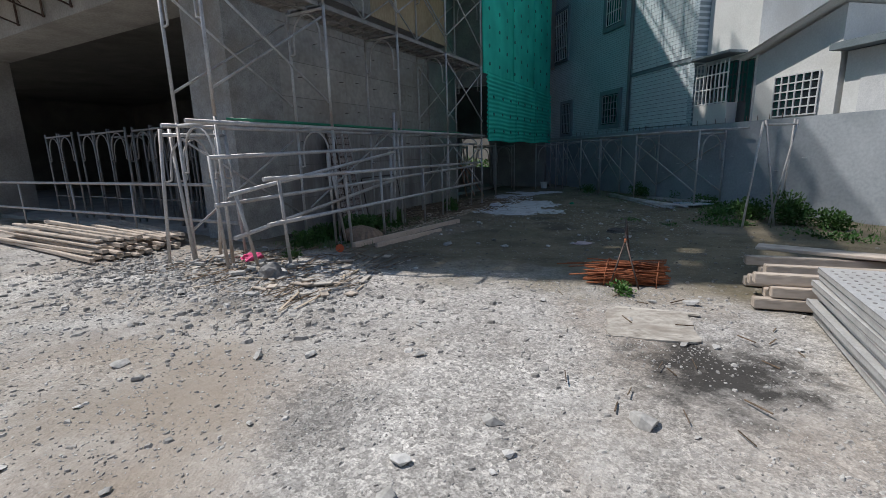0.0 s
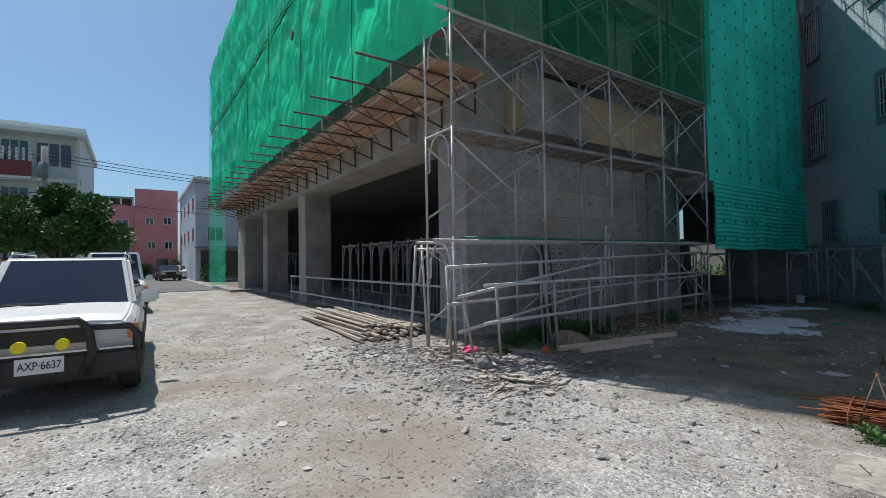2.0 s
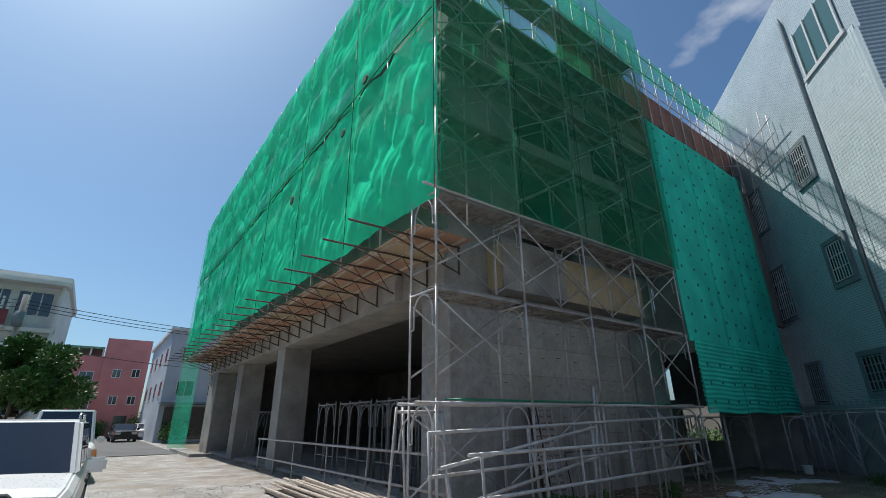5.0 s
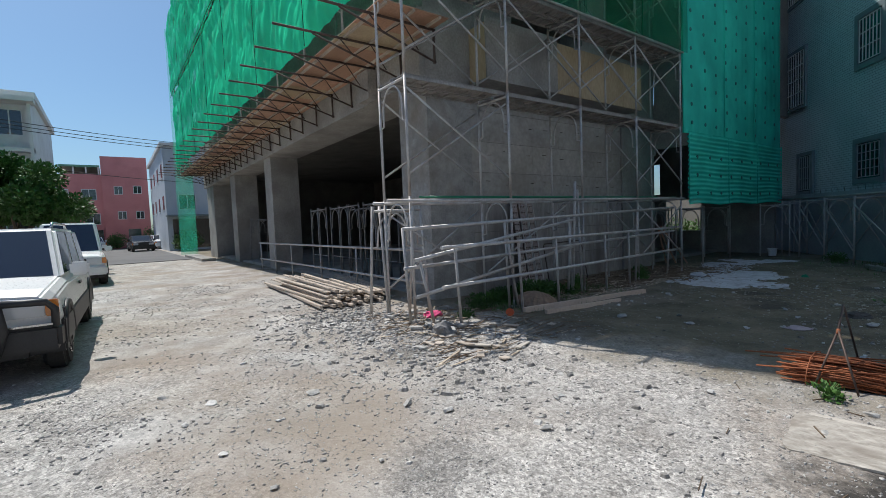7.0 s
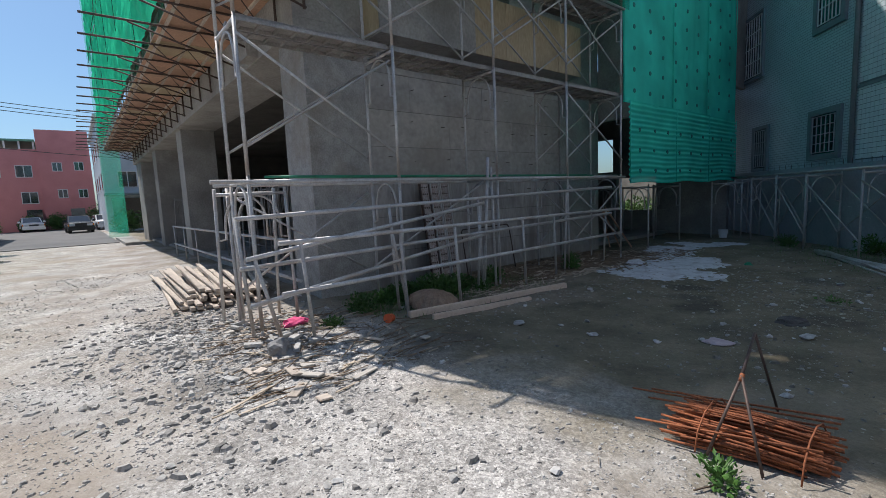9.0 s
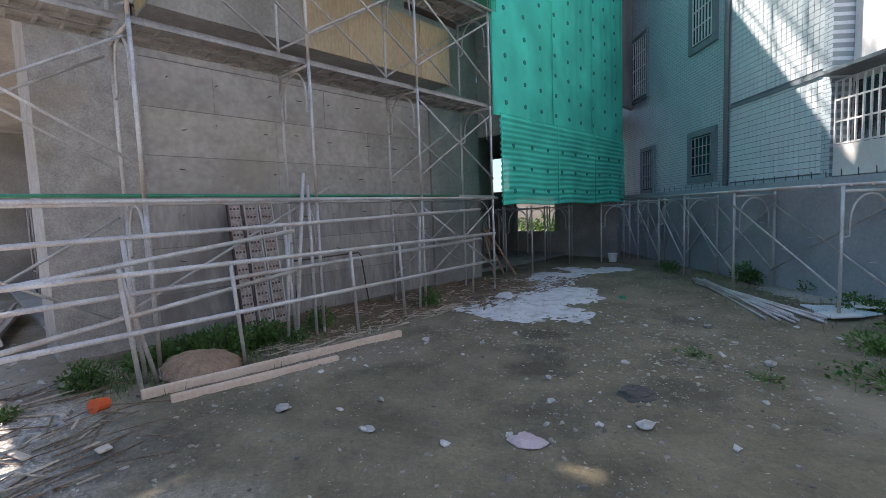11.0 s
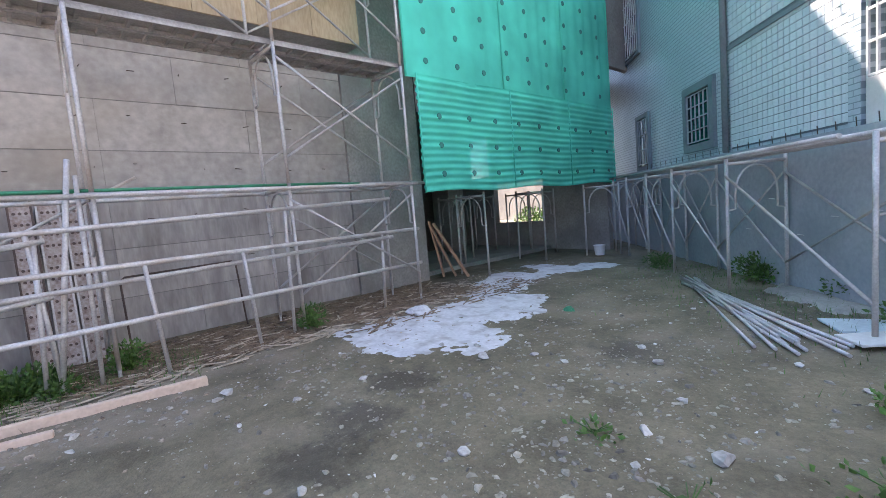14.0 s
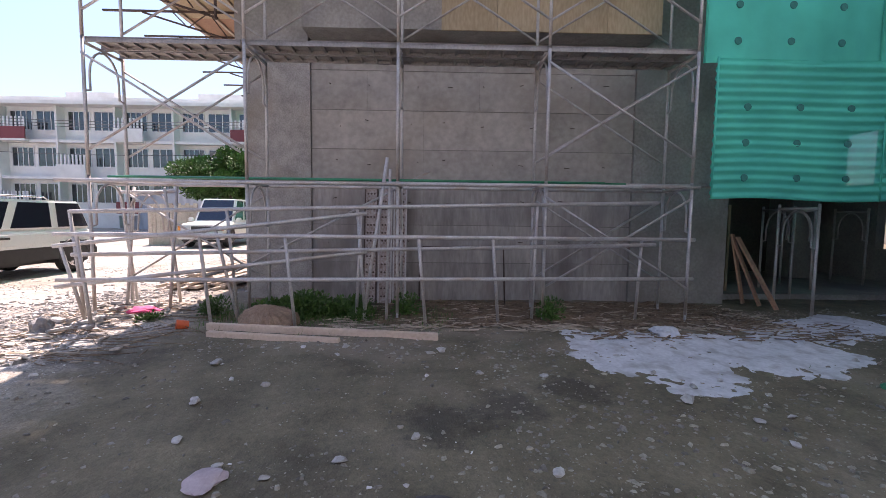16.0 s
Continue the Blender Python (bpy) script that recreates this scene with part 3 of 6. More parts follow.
for col in range(7):
    xa = -4.4 - col * 3.6
    net_panel(xa, xa - 3.63, 5.12, 9.4, 0.0)
    net_panel(xa, xa - 3.63, 9.28, 13.6, 0.05)
    part("lacing", piped([(xa, 3.42, 5.1), (xa + 0.02, 3.39, 9.3), (xa, 3.37, 13.6)], 0.008, 5), ROPE, front_net)
    part("lacing", piped([(xa, 3.37, 9.35), (xa - 1.8, 3.31, 9.28), (xa - 3.6, 3.37, 9.35)], 0.012, 5), ROPE, front_net)
for x, z, s in ((-6.9, 9.2, 0.14), (-8.0, 8.3, 0.13), (-11.6, 7.9, 0.16)):
    tb = bmesh.new()
    bmesh.ops.create_cone(tb, cap_ends=True, segments=9, radius1=s, radius2=s * 0.7, depth=0.03)
    bmesh.ops.rotate(tb, verts=tb.verts, matrix=Matrix.Rotation(math.pi / 2, 3, "X"))
    bmesh.ops.translate(tb, verts=tb.verts, vec=(x, 3.17, z))
    part("patch", tb, ROPE, front_net, "dark torn patch in the net")
side_net = thing("safety_net", None, "thin dark green nets laced over the side scaffold", "safety net")
for col, (ya, yb) in enumerate(zip((3.47, 5.47, 7.42, 9.36), (5.49, 7.44, 9.38, 11.4))):
    for row, (za, zb) in enumerate(((5.25, 8.62), (8.58, 13.65))):
        b = bmesh.new()
        grid = [[b.verts.new((-4.3 + 0.012 * row + 0.05 * noise.noise((y * 1.1, z * 0.9, 5)) + 0.03 * noise.noise((y * 3 + z, z * 1.3, 8)), y, z - 0.06 * math.sin(math.pi * k / 16) * (1 if j == 18 else 0)))
                 for j, z in enumerate(np.linspace(za, zb, 19))] for k, y in enumerate(np.linspace(ya, yb, 17))]
        for c0, c1 in zip(grid, grid[1:]):
            for k in range(18):
                b.faces.new((c0[k], c1[k], c1[k + 1], c0[k + 1])).smooth = True
        part("net_panel", b, NET_DARK, side_net)
    part("lacing", piped([(-4.27, ya, 5.25), (-4.26, ya + 0.02, 8.6), (-4.26, ya, 13.6)], 0.008, 5), ROPE, side_net)
sheet("safety_net", (-29.55, 3.3, 0.2), (0, 0.9, 0), (0, 0, 13.0), 8, 50, NET_THIN, lambda u, v: 0.05 * noise.noise((u * 9, v * 17, 5)),
      "green safety net hanging at the far end of the scaffold", "safety net")


def tarpaulin(x, y0, y1, z0, z1, rib_along_y, label):
    """A ribbed sheet with seams and rows of round vents."""
    t = thing("tarpaulin", None, label, "tarpaulin")
    b = bmesh.new()
    nu, nv = (40, 128) if rib_along_y else (150, 30)
    rows = []
    for i in range(nu + 1):
        row = []
        for j in range(nv + 1):
            u, v = i / nu, j / nv
            w = 0.017 * math.sin(v * nv * math.pi / 4) if rib_along_y else 0.008 * math.sin(u * nu * math.pi / 4)
            w += 0.012 * abs(noise.noise((u * 30, v * 9 + u * 6, 3))) + 0.035 * noise.noise((u * 7, v * 5, x)) + 0.03 * (1 - v) * math.sin(u * 9)
            row.append(b.verts.new((x + w, y0 + (y1 - y0) * u, z0 + (z1 - z0) * v + 0.02 * math.sin(u * 17) * (1 - v))))
        rows.append(row)
    for i in range(nu):
        for j in range(nv):
            b.faces.new((rows[i][j], rows[i + 1][j], rows[i + 1][j + 1], rows[i][j + 1])).smooth = True
    part("cloth", b, NET_SHEET, t)
    vent = None
    for iy in range(int((y1 - y0) / 0.68)):
        for iz in range(int((z1 - z0) / 0.45)):
            y, z = y0 + 0.42 + iy * 0.68, z0 + 0.28 + iz * 0.45
            if vent is None:
                vb = bmesh.new()
                bmesh.ops.create_cone(vb, cap_ends=True, segments=12, radius1=0.05, radius2=0.044, depth=0.012)
                bmesh.ops.rotate(vb, verts=vb.verts, matrix=Matrix.Rotation(math.pi / 2, 3, "Y"))
                vent = part("vent", vb, NET_VENT, t, "round dark vent hole")
                vent.matrix_basis = pose(x + 0.035 + 0.035 * noise.noise((0.06 * 7, 0.1 * 5, x)), y, z)
            else:
                u, v = (y - y0) / (y1 - y0), (z - z0) / (z1 - z0)
                w = 0.035 * noise.noise((u * 7, v * 5, x)) + 0.03 * (1 - v) * math.sin(u * 9)
                clone(vent, t, pose(x + 0.014 + w, y, z, 0, 0, 0))
    for y in (y0 + 0.01, y0 + (y1 - y0) * 0.36, y0 + (y1 - y0) * 0.68, y1 - 0.01):
        part("seam", piped([(x + 0.02, y, z0), (x + 0.02, y, z1)], 0.012, 6), NET_SHEET, t)
    return t


tarpaulin(-4.36, 11.5, 17.75, 1.66, 3.45, True, "green ribbed windscreen sheet with round vents hung on the scaffold")
tarpaulin(-4.43, 11.36, 17.8, 3.40, 10.2, False, "tall green windscreen sheet with rows of round vents")

# rooftop formwork and rails above the rear of the side
FORM_RED = surface("weathered red form board", (0.13, 0.05, 0.04), (0.30, 0.13, 0.10), 2, 30, 0.8, 0.2, stain=(0.08, 0.06, 0.05), stain_amount=0.6, vary=0.3)
roof_form = thing("roof_formwork", None, "brown timber formwork and steel rails on the roof edge", "formwork")
for j in range(16):
    y = 8.4 + j * 0.78
    part("rail_post", piped([(-4.98, y, 10.3), (-4.98, y, 14.3)], 0.02, 6), GREY_STEEL, roof_form)
for z in (10.9, 12.5, 13.2, 14.0):
    part("rail", piped([(-4.98, 8.2, z), (-4.98, 20.2, z)], 0.018, 6), GREY_STEEL, roof_form)
for j in range(12):
    part("board", boxed(-5.9, -5.09, 8.3 + j, 9.25 + j, 11.55, 11.6), PLYWOOD_RED, roof_form)
    part("panel", boxed(-5.08, -5.03, 8.3 + j, 9.28 + j, 11.15, 12.3), FORM_RED, roof_form)
    part("prop", piped([(-5.2, 8.8 + j, 12.25), (-4.75 - 0.2 * (j % 2), 9.3 + j, 13.6)], 0.02, 6), GREY_STEEL, roof_form)
sheet("safety_net", (-4.93, 8.3, 12.9), (0, 11.8, 0), (0, 0, 1.2), 60, 8, NET_DARK, lambda u, v: 0.06 * noise.noise((u * 20, v * 4, 8)),
      "strip of dark green net on the roof rail", "safety net")
tie_scaffold = thing("scaffold", None, "thin grey scaffold poles tied between roof edge and tiled house", "scaffold")
for j in range(9):
    s = 14.2 + 0.45 * j
    p = Vector((-0.6606, 0.7507, 0)) * s + Vector((-0.7507, -0.6606, 0)) * (-9.25 + 0.35 + 0.1 * (j % 3))
    part("pole", piped([(p.x, p.y, 9.2 + 0.25 * (j % 3)), (p.x + 0.1 * math.sin(j * 2), p.y + 0.1, 11.6 + 0.4 * (j % 2))], 0.018, 6), GREY_STEEL, tie_scaffold)
for z in (9.7, 10.6, 11.2):
    p, r = (Vector((-0.6606, 0.7507, 0)) * s + Vector((-0.7507, -0.6606, 0)) * -8.85 for s in (13.9, 18.2))
    part("rail", piped([(p.x, p.y, z), (r.x, r.y, z + 0.1)], 0.018, 6), GREY_STEEL, tie_scaffold)
part("rail", piped([(-4.95, 17.6, 10.9), (-4.2, 17.9, 10.7)], 0.018, 6), GREY_STEEL, tie_scaffold)
structure("slab_roof", boxed(-29.3, -5.9, FY, 22.4, 11.62, 11.9), CONCRETE, "bare concrete roof slab", "slab")
# unseen upstand and end walls, added so no sun leaks into the building's shadow
structure("wall_roof", boxed(-29.3, -6.3, FY + 0.1, 21, 11.9, 12.9), CONCRETE, "bare concrete upstand added unseen to fill out the shadow", "wall")
for i, z in enumerate((5.6, 8.6)):
    structure("wall_upper_end_%d" % (i + 1), boxed(-29.3, -29.1, FY + 0.26, 22.3, z, z + 2.5), CONCRETE, "bare concrete upper end wall", "wall")
structure("slab_rear", boxed(-6.44, -4.6, 12.85, 18.0, 4.32, 4.58), CONCRETE, "bare concrete slab edge behind the green sheet", "slab")
structure("wall_rear_upper", boxed(-4.75, -4.6, 12.85, 19.5, 4.6, 9.9), CONCRETE, "bare concrete rear wall behind the green sheet", "wall")

# added wall that blocks the sky showing between pier and sheet
structure("wall_rear_return", boxed(WX + 0.01, -4.61, 12.81, 12.95, 3.3, 9.9), CONCRETE, "bare concrete wall added to close a bright sky gap", "wall")

# rear bay with window openings to the back
bm = boxed(-9.59, -8.16, 17.6, 17.8, -0.1, 2.2)
box(bm, -9.59, -9.2, 17.6, 17.8, 2.2, 4.6)
box(bm, -9.2, -8.3, 17.6, 17.8, 3.4, 4.6)
box(bm, -8.3, -8.16, 17.6, 17.8, 2.2, 4.6)
box(bm, -8.16, -6.37, 17.6, 17.8, -0.1, 0.78)
box(bm, -8.16, -6.37, 17.6, 17.8, 1.95, 4.6)
box(bm, -6.37, -4.5, 17.6, 17.8, -0.1, 4.6)
structure("wall_rear", bm, CONCRETE, "bare concrete rear wall with window openings", "wall")
for i, (x, y) in enumerate(((-8.75, 15.9), (-7.3, 19.6))):
    structure("wall_column_%d" % (i + 1), boxed(x - 0.35, x + 0.35, y, y + 0.6, 0, 4.6), CONCRETE, "bare concrete column of the rear bay", "column")
rear_shore = thing("shoring", None, "row of grey shoring frames below the green sheet", "shoring")
rf = portal_frame(rear_shore, 0.75, 1.6)
rf.matrix_basis = pose(-5.65, 13.45, 0.0)
for m in (pose(-5.8, 15.62, 0), pose(-6.35, 16.9, 0), pose(-4.52, 16.5, 0, 0, 0, 30), pose(-7.5, 15.0, 0), pose(-7.3, 17.1, 0), pose(-8.1, 16.6, 0), pose(-7.0, 14.2, 0)):
    clone(rf, rear_shore, m)

# ---- right-hand house ----
U, N = Vector((-0.6606, 0.7507, 0)), Vector((-0.7507, -0.6606, 0))
HOUSE = Matrix(((U.x, N.x, 0, N.x * -9.25), (U.y, N.y, 0, N.y * -9.25), (0, 0, 1, 0), (0, 0, 0, 1)))


def local(bm):
    """Moves a bmesh from the house's own axes (along its wall, out of it, up) into the world."""
    bmesh.ops.transform(bm, matrix=HOUSE, verts=bm.verts)
    bmesh.ops.reverse_faces(bm, faces=bm.faces)
    return bm


house = thing("house", None, "tall pale teal tiled town house with barred windows", "house")
part("wall", local(boxed(9.8, 24, -9, 0, -0.1, 14.9)), HOUSE_TEAL, house)
low_wall = structure("wall_yard", local(boxed(-6, 19.5, -0.02, 0.2, -0.1, 1.88)), WALL_GREY, "grey cement boundary wall with stains", "wall")

# ---- parts of the side wall ----
rng = random.Random(5)
for row, (z0, z1) in enumerate(((-0.05, 0.62), (0.624, 1.24), (1.244, 1.86), (1.864, 2.46), (2.464, 3.08), (3.084, 3.7), (3.704, 4.28))):
    y = 5.94 - (row % 2) * 0.9
    while y < 11.17:
        w = rng.choice((1.8, 1.8, 2.7))
        ya, yb = max(5.94, y), min(11.17, y + w - 0.003)
        if yb - ya > 0.1:
            off = rng.uniform(0.0, 0.006)
            part("panel", boxed(WX - 0.062, WX - 0.05 + off, ya, yb, z0, z1 - 0.007), CONCRETE_STREAK if row < 3 else CONCRETE_BOARD, wall_side)
        y += w
tie_mesh = part("form_tie", piped([(0, 0, 0), (0.09, 0.012, -0.012)], 0.006, 5), DARK_STEEL, wall_side, "dark steel form tie sticking out")
tie_mesh.matrix_basis = pose(WX - 0.045, 6.2, 0.95)
for row in range(5):
    for col in range(8):
        clone(tie_mesh, wall_side, pose(WX - 0.045, 6.3 + col * 0.62 + rng.uniform(-0.12, 0.12), 1.0 + row * 0.62 + rng.uniform(-0.06, 0.06), rng.uniform(-40, 40), 0, rng.uniform(-50, 50)))

# projecting formwork box above the side wall
form_box = thing("formwork_box", None, "plywood formwork box projecting above the side wall", "formwork")
part("soffit", boxed(WX + 0.006, -5.46, 5.95, 11.3, 4.14, 4.17), DECK_STEEL, form_box)
part("board", boxed(-5.46, -5.43, 5.95, 8.0, 4.14, 5.3), CONCRETE, form_box, "grey cement-stained form board")
for j in range(4):
    y = 8.003 + j * 0.825
    part("board", boxed(-5.46, -5.43 + 0.004 * (j % 2), y, y + 0.82, 4.14, 5.2), PLYWOOD, form_box, "yellowish plywood form board")
part("end_board", boxed(WX + 0.006, -5.462, 11.28, 11.3, 4.172, 5.2), PLYWOOD, form_box)
part("end_board", boxed(WX + 0.006, -5.462, 5.95, 5.97, 4.172, 5.2), PLYWOOD, form_box)

# ---- guard rails and loose pipes beside the scaffold ----
def guard_rail(label, ends, drop, posts, lean=0.12, tail=0.62):
    """Two parallel pipes with short posts: ends are the upper pipe's two ends, drop the gap to the lower one."""
    t = thing("guard_rail", None, label, "guard rail", "loose guard rails")
    a, c = Vector(ends[0]), Vector(ends[1])
    part("rail", piped([a, c], 0.026, 10), GREY_STEEL, t)
    part("rail", piped([a - Vector((0, 0, drop)), c - Vector((0, 0, drop))], 0.026, 10), GREY_STEEL, t)
    for q in posts:
        p = a.lerp(c, q)
        foot = p + Vector((-0.04, lean * (1 if q < 0.7 else -0.3), -p.z + 0.0 if tail is None else -drop - tail))
        part("post", piped([p + Vector((0, 0, 0.02)), foot], 0.021, 8), GREY_STEEL, t)
    return t


guard_rail("long grey pipe guard rail standing in front of the scaffold", ((-3.82, 3.55, 1.14), (-4.5, 11.42, 1.12)), 0.53, (0.03, 0.2, 0.325, 0.53, 0.65, 0.905), 0.1, None)
guard_rail("long grey pipe guard rail leaning on the scaffold", ((-4.38, 3.3, 1.40), (-4.42, 10.85, 1.60)), 0.55, (0.0, 0.26, 0.48, 0.79), 0.1, None)
guard_rail("short grey pipe guard rail tilted behind the others", ((-4.1, 3.3, 0.98), (-4.4, 7.05, 1.42)), 0.5, (0.02, 0.5, 0.98), 0.25, None)
guard_rail("grey pipe guard rail in front of the dark opening", ((-16.4, 4.45, 1.0), (-5.5, 4.4, 1.0)), 0.57, (0.01, 0.17, 0.33, 0.55, 0.75), 0.02, None)


def loose_pipe(name, p, q, r, mat, label, category="pipe", group=""):
    return tagged(part(name, piped([p, q], r, 10), mat), label, category, group)


GREEN_PIPE = surface("green coated pipe", (0.01, 0.16, 0.08), (0.02, 0.28, 0.15), 5, 40, 0.45, 0.05)
for k in range(3):
    loose_pipe("pipe", (SX1 - 0.06 - 0.035 * k, 3.7 + 0.2 * k, 1.858 + 0.008 * (k % 2)), (SX1 - 0.1 - 0.03 * k, 9.9 + 0.3 * k, 1.858 + 0.008 * (k % 2)), 0.014, GREEN_PIPE, "thin green coated pipe lying on the scaffold ledger", "pipe", "green pipes")
for k in range(5):
    loose_pipe("pipe", (SX1 - 0.3 - 0.05 * k, 9.3 - 0.1 * k, 1.85), (SX1 - 0.32 - 0.05 * k, 11.7 + 0.1 * k, 1.86), 0.02, GREY_STEEL, "grey steel pipe lying on the scaffold ledger", "pipe", "ledger pipes")
loose_pipe("pipe", (-4.4, 7.0, 0.02), (-4.52, 7.3, 2.15), 0.024, GREY_STEEL, "grey pipe standing against the scaffold")
loose_pipe("pipe", (-4.42, 7.3, 0.02), (-4.5, 7.34, 2.0), 0.02, GREY_STEEL, "grey pipe standing against the scaffold")
loose_pipe("pipe", (-4.75, 5.2, 0.6), (-4.75, 7.85, 2.0), 0.015, GREY_STEEL, "thin grey brace tied across the scaffold")
tagged(part("rebar_hoop", piped([(-5.55, 7.7, 0.02), (-5.7, 7.7, 0.86), (-5.72, 7.75, 0.9), (-5.72, 9.0, 0.92), (-5.7, 9.04, 0.86), (-5.55, 9.05, 0.02)], 0.012, 8), DARK_STEEL), "dark bent steel bar leaning on the wall", "steel bar")

# perforated panels leaning on the wall
for k in range(3):
    t = thing("steel_panel", pose(-5.52, 6.82 + k * 0.23, 0.03, 0, -9, 0), "rusty perforated steel deck panel leaning on the wall", "steel panel", "leaning panels")
    part("plate", boxed(-0.02, 0.0, 0.02, 0.19, 0, 1.84), surface("rusted plate", (0.20, 0.13, 0.10), (0.50, 0.46, 0.44), 9, 30, 0.7, 0.3, vary=0.2) if k == 0 else bpy.data.materials["rusted plate"], t)
    for y in (0.0, 0.19):
        part("edge", boxed(-0.03, 0.02, y, y + 0.02, 0, 1.86), GREY_STEEL if k else DARK_STEEL, t)
    hole = None
    for i in range(14):
        for j in range(3):
            if hole is None:
                hb = bmesh.new()
                bmesh.ops.create_cone(hb, cap_ends=True, segments=8, radius1=0.016, radius2=0.016, depth=0.006)
                bmesh.ops.rotate(hb, verts=hb.verts, matrix=Matrix.Rotation(math.pi / 2, 3, "Y"))
                hole = part("hole", hb, DARK_STEEL, t)
                hole.matrix_basis = pose(0.002, 0.055, 0.1)
            else:
                clone(hole, t, pose(0.002, 0.055 + j * 0.05, 0.1 + i * 0.125))

# spare arched frames stored in the opening
for k in range(8):
    t = thing("spare_frame", pose(-8.4 - k * 0.74, 5.35 + 0.06 * (k % 3), 0.1), "spare arched scaffold frame stored upright in the opening", "scaffold frame", "spare frames")
    portal_frame(t, 0.7, 1.95, "frame", SHADED_STEEL)
    part("rung", piped([(0, 0, 0.5), (0.7, 0, 0.5)], 0.014, 6), SHADED_STEEL, t)
for k in range(5):
    t = thing("spare_frame", pose(-8.6 - k * 0.8, 5.75 + 0.05 * k, 0.1, 0, 0, 12), "spare arched scaffold frame stored upright in the opening", "scaffold frame", "spare frames")
    portal_frame(t, 0.7, 1.9, "frame", SHADED_STEEL)
# two frames leaning at the corner like a trestle
for m in (pose(-5.15, 3.45, 0.02, -7, 0, 80), pose(-5.55, 3.35, 0.02, 9, 0, 84)):
    t = thing("leaning_frame", m, "grey arched scaffold frame leaning at the corner of the shell", "scaffold frame", "leaning frames")
    portal_frame(t, 0.7, 1.72)
for x, y in ((-20.6, 5.4), (-21.1, 5.2), (-24.5, 5.3)):
    t = thing("spare_frame", pose(x, y, 0.1, 6, 4, 70), "spare arched scaffold frame leaning in the opening", "scaffold frame", "spare frames")
    portal_frame(t, 0.7, 1.9, "frame", SHADED_STEEL)

# ---- timber ----
def plank(p, q, w, h, mat, label, group="", roll=0.0):
    """A squared timber from p to q, resting on its underside."""
    p, q = Vector(p), Vector(q)
    d = q - p
    b = boxed(0, d.length, -w / 2, w / 2, 0, h, 0.006)
    ob = tagged(part("plank", b, mat), label, "plank", group)
    ob.matrix_basis = Matrix.Translation(p) @ d.to_track_quat("X", "Z").to_matrix().to_4x4() @ pose(0, 0, 0, roll)
    return ob


plank((-3.95, 5.2, 0.0), (-3.53, 7.97, 0.0), 0.07, 0.085, TIMBER_FRESH, "long fresh squared timber lying on the ground", "ground timbers")
plank((-3.64, 5.35, 0.0), (-3.36, 6.9, 0.0), 0.065, 0.07, TIMBER_FRESH, "short fresh squared timber lying on the ground", "ground timbers")
for k in range(44):
    layer = k // 13
    y = 2.98 + (k % 13) * 0.1 + rng.uniform(-0.03, 0.03) + layer * 0.1
    x0 = -6.45 - rng.uniform(0, 0.4) - layer * 0.1
    fan = (k % 13 - 6) * 0.035
    plank((x0, y, 0.03 + layer * 0.068 + rng.uniform(0, 0.012)), (x0 - rng.uniform(2.6, 4.2), y + 0.35 + fan + rng.uniform(-0.1, 0.1), 0.035 + layer * 0.068), rng.uniform(0.05, 0.1), rng.uniform(0.03, 0.06), TIMBER, "weathered timber plank in the pile before the opening", "timber pile")
for k, (p, q) in enumerate((((-5.72, 12.98, 0.02), (-5.9, 12.86, 1.15)), ((-5.5, 13.1, 0.02), (-5.86, 12.86, 1.05)), ((-5.2, 13.15, 0.02), (-5.82, 12.9, 1.1)))):
    plank(p, q, 0.1, 0.03, PLYWOOD_RED, "brown board leaning beside the pier", "leaning boards")
tagged(part("plywood_sheet", boxed(-7.2, -6.5, 13.2, 13.24, 0.1, 1.65), PLYWOOD), "tall plywood panel standing in the dark bay", "plywood")

# ---- rebar bundle and bar stand ----
bundle = thing("rebar_bundle", None, "bundle of rusty reinforcing bars tied together on the ground", "rebar bundle")
for k in range(150):
    a = rng.uniform(0, math.pi)
    off, zc = 0.2 * math.cos(a) * rng.uniform(0.15, 1.1), 0.02 + 0.2 * math.sin(a) * rng.uniform(0.05, 1)
    x0, x1 = -0.36 + rng.uniform(-0.09, 0.09), 0.30 + rng.uniform(-0.12, 0.08)
    dy = rng.uniform(-0.05, 0.05)
    part("bar", piped([(x0, 4.78 + off - dy, zc + rng.uniform(-0.01, 0.03)), (0.0, 4.86 + off, zc + 0.008), (x1, 4.92 + off + dy, max(0.02, zc - 0.01))], 0.007, 5), RUST, bundle)
for y, x in ((5.02, -0.95), (5.1, -0.85), (4.62, -0.72), (4.95, -0.8)):
    part("long_bar", piped([(x + 0.15, y - 0.05, 0.1), (0.32, y + 0.1, 0.19)], 0.007, 5), RUST, bundle)
for x in (-0.22, 0.26):
    part("tie", piped([(x, 4.86 + 0.1 * x + 0.26 * math.cos(q * math.pi / 6), 0.02 + 0.22 * math.sin(q * math.pi / 6)) for q in range(7)], 0.005, 5), RUST, bundle)
stand = thing("bar_stand", None, "thin rusty steel bar stand wired at the top", "stand")
for p, q in (((-0.17, 4.6, 0), (-0.06, 4.78, 0.46)), ((0.11, 4.59, 0), (-0.06, 4.78, 0.46)), ((-0.06, 4.78, 0.46), (-0.1, 5.12, 0.62)), ((-0.06, 5.5, 0.0), (-0.1, 5.12, 0.62))):
    part("bar", piped([p, q], 0.009, 6), DARK_STEEL, stand)
ORANGE = surface("orange plastic", (0.65, 0.10, 0.03), (0.8, 0.16, 0.05), 5, 30, 0.5, 0.05)
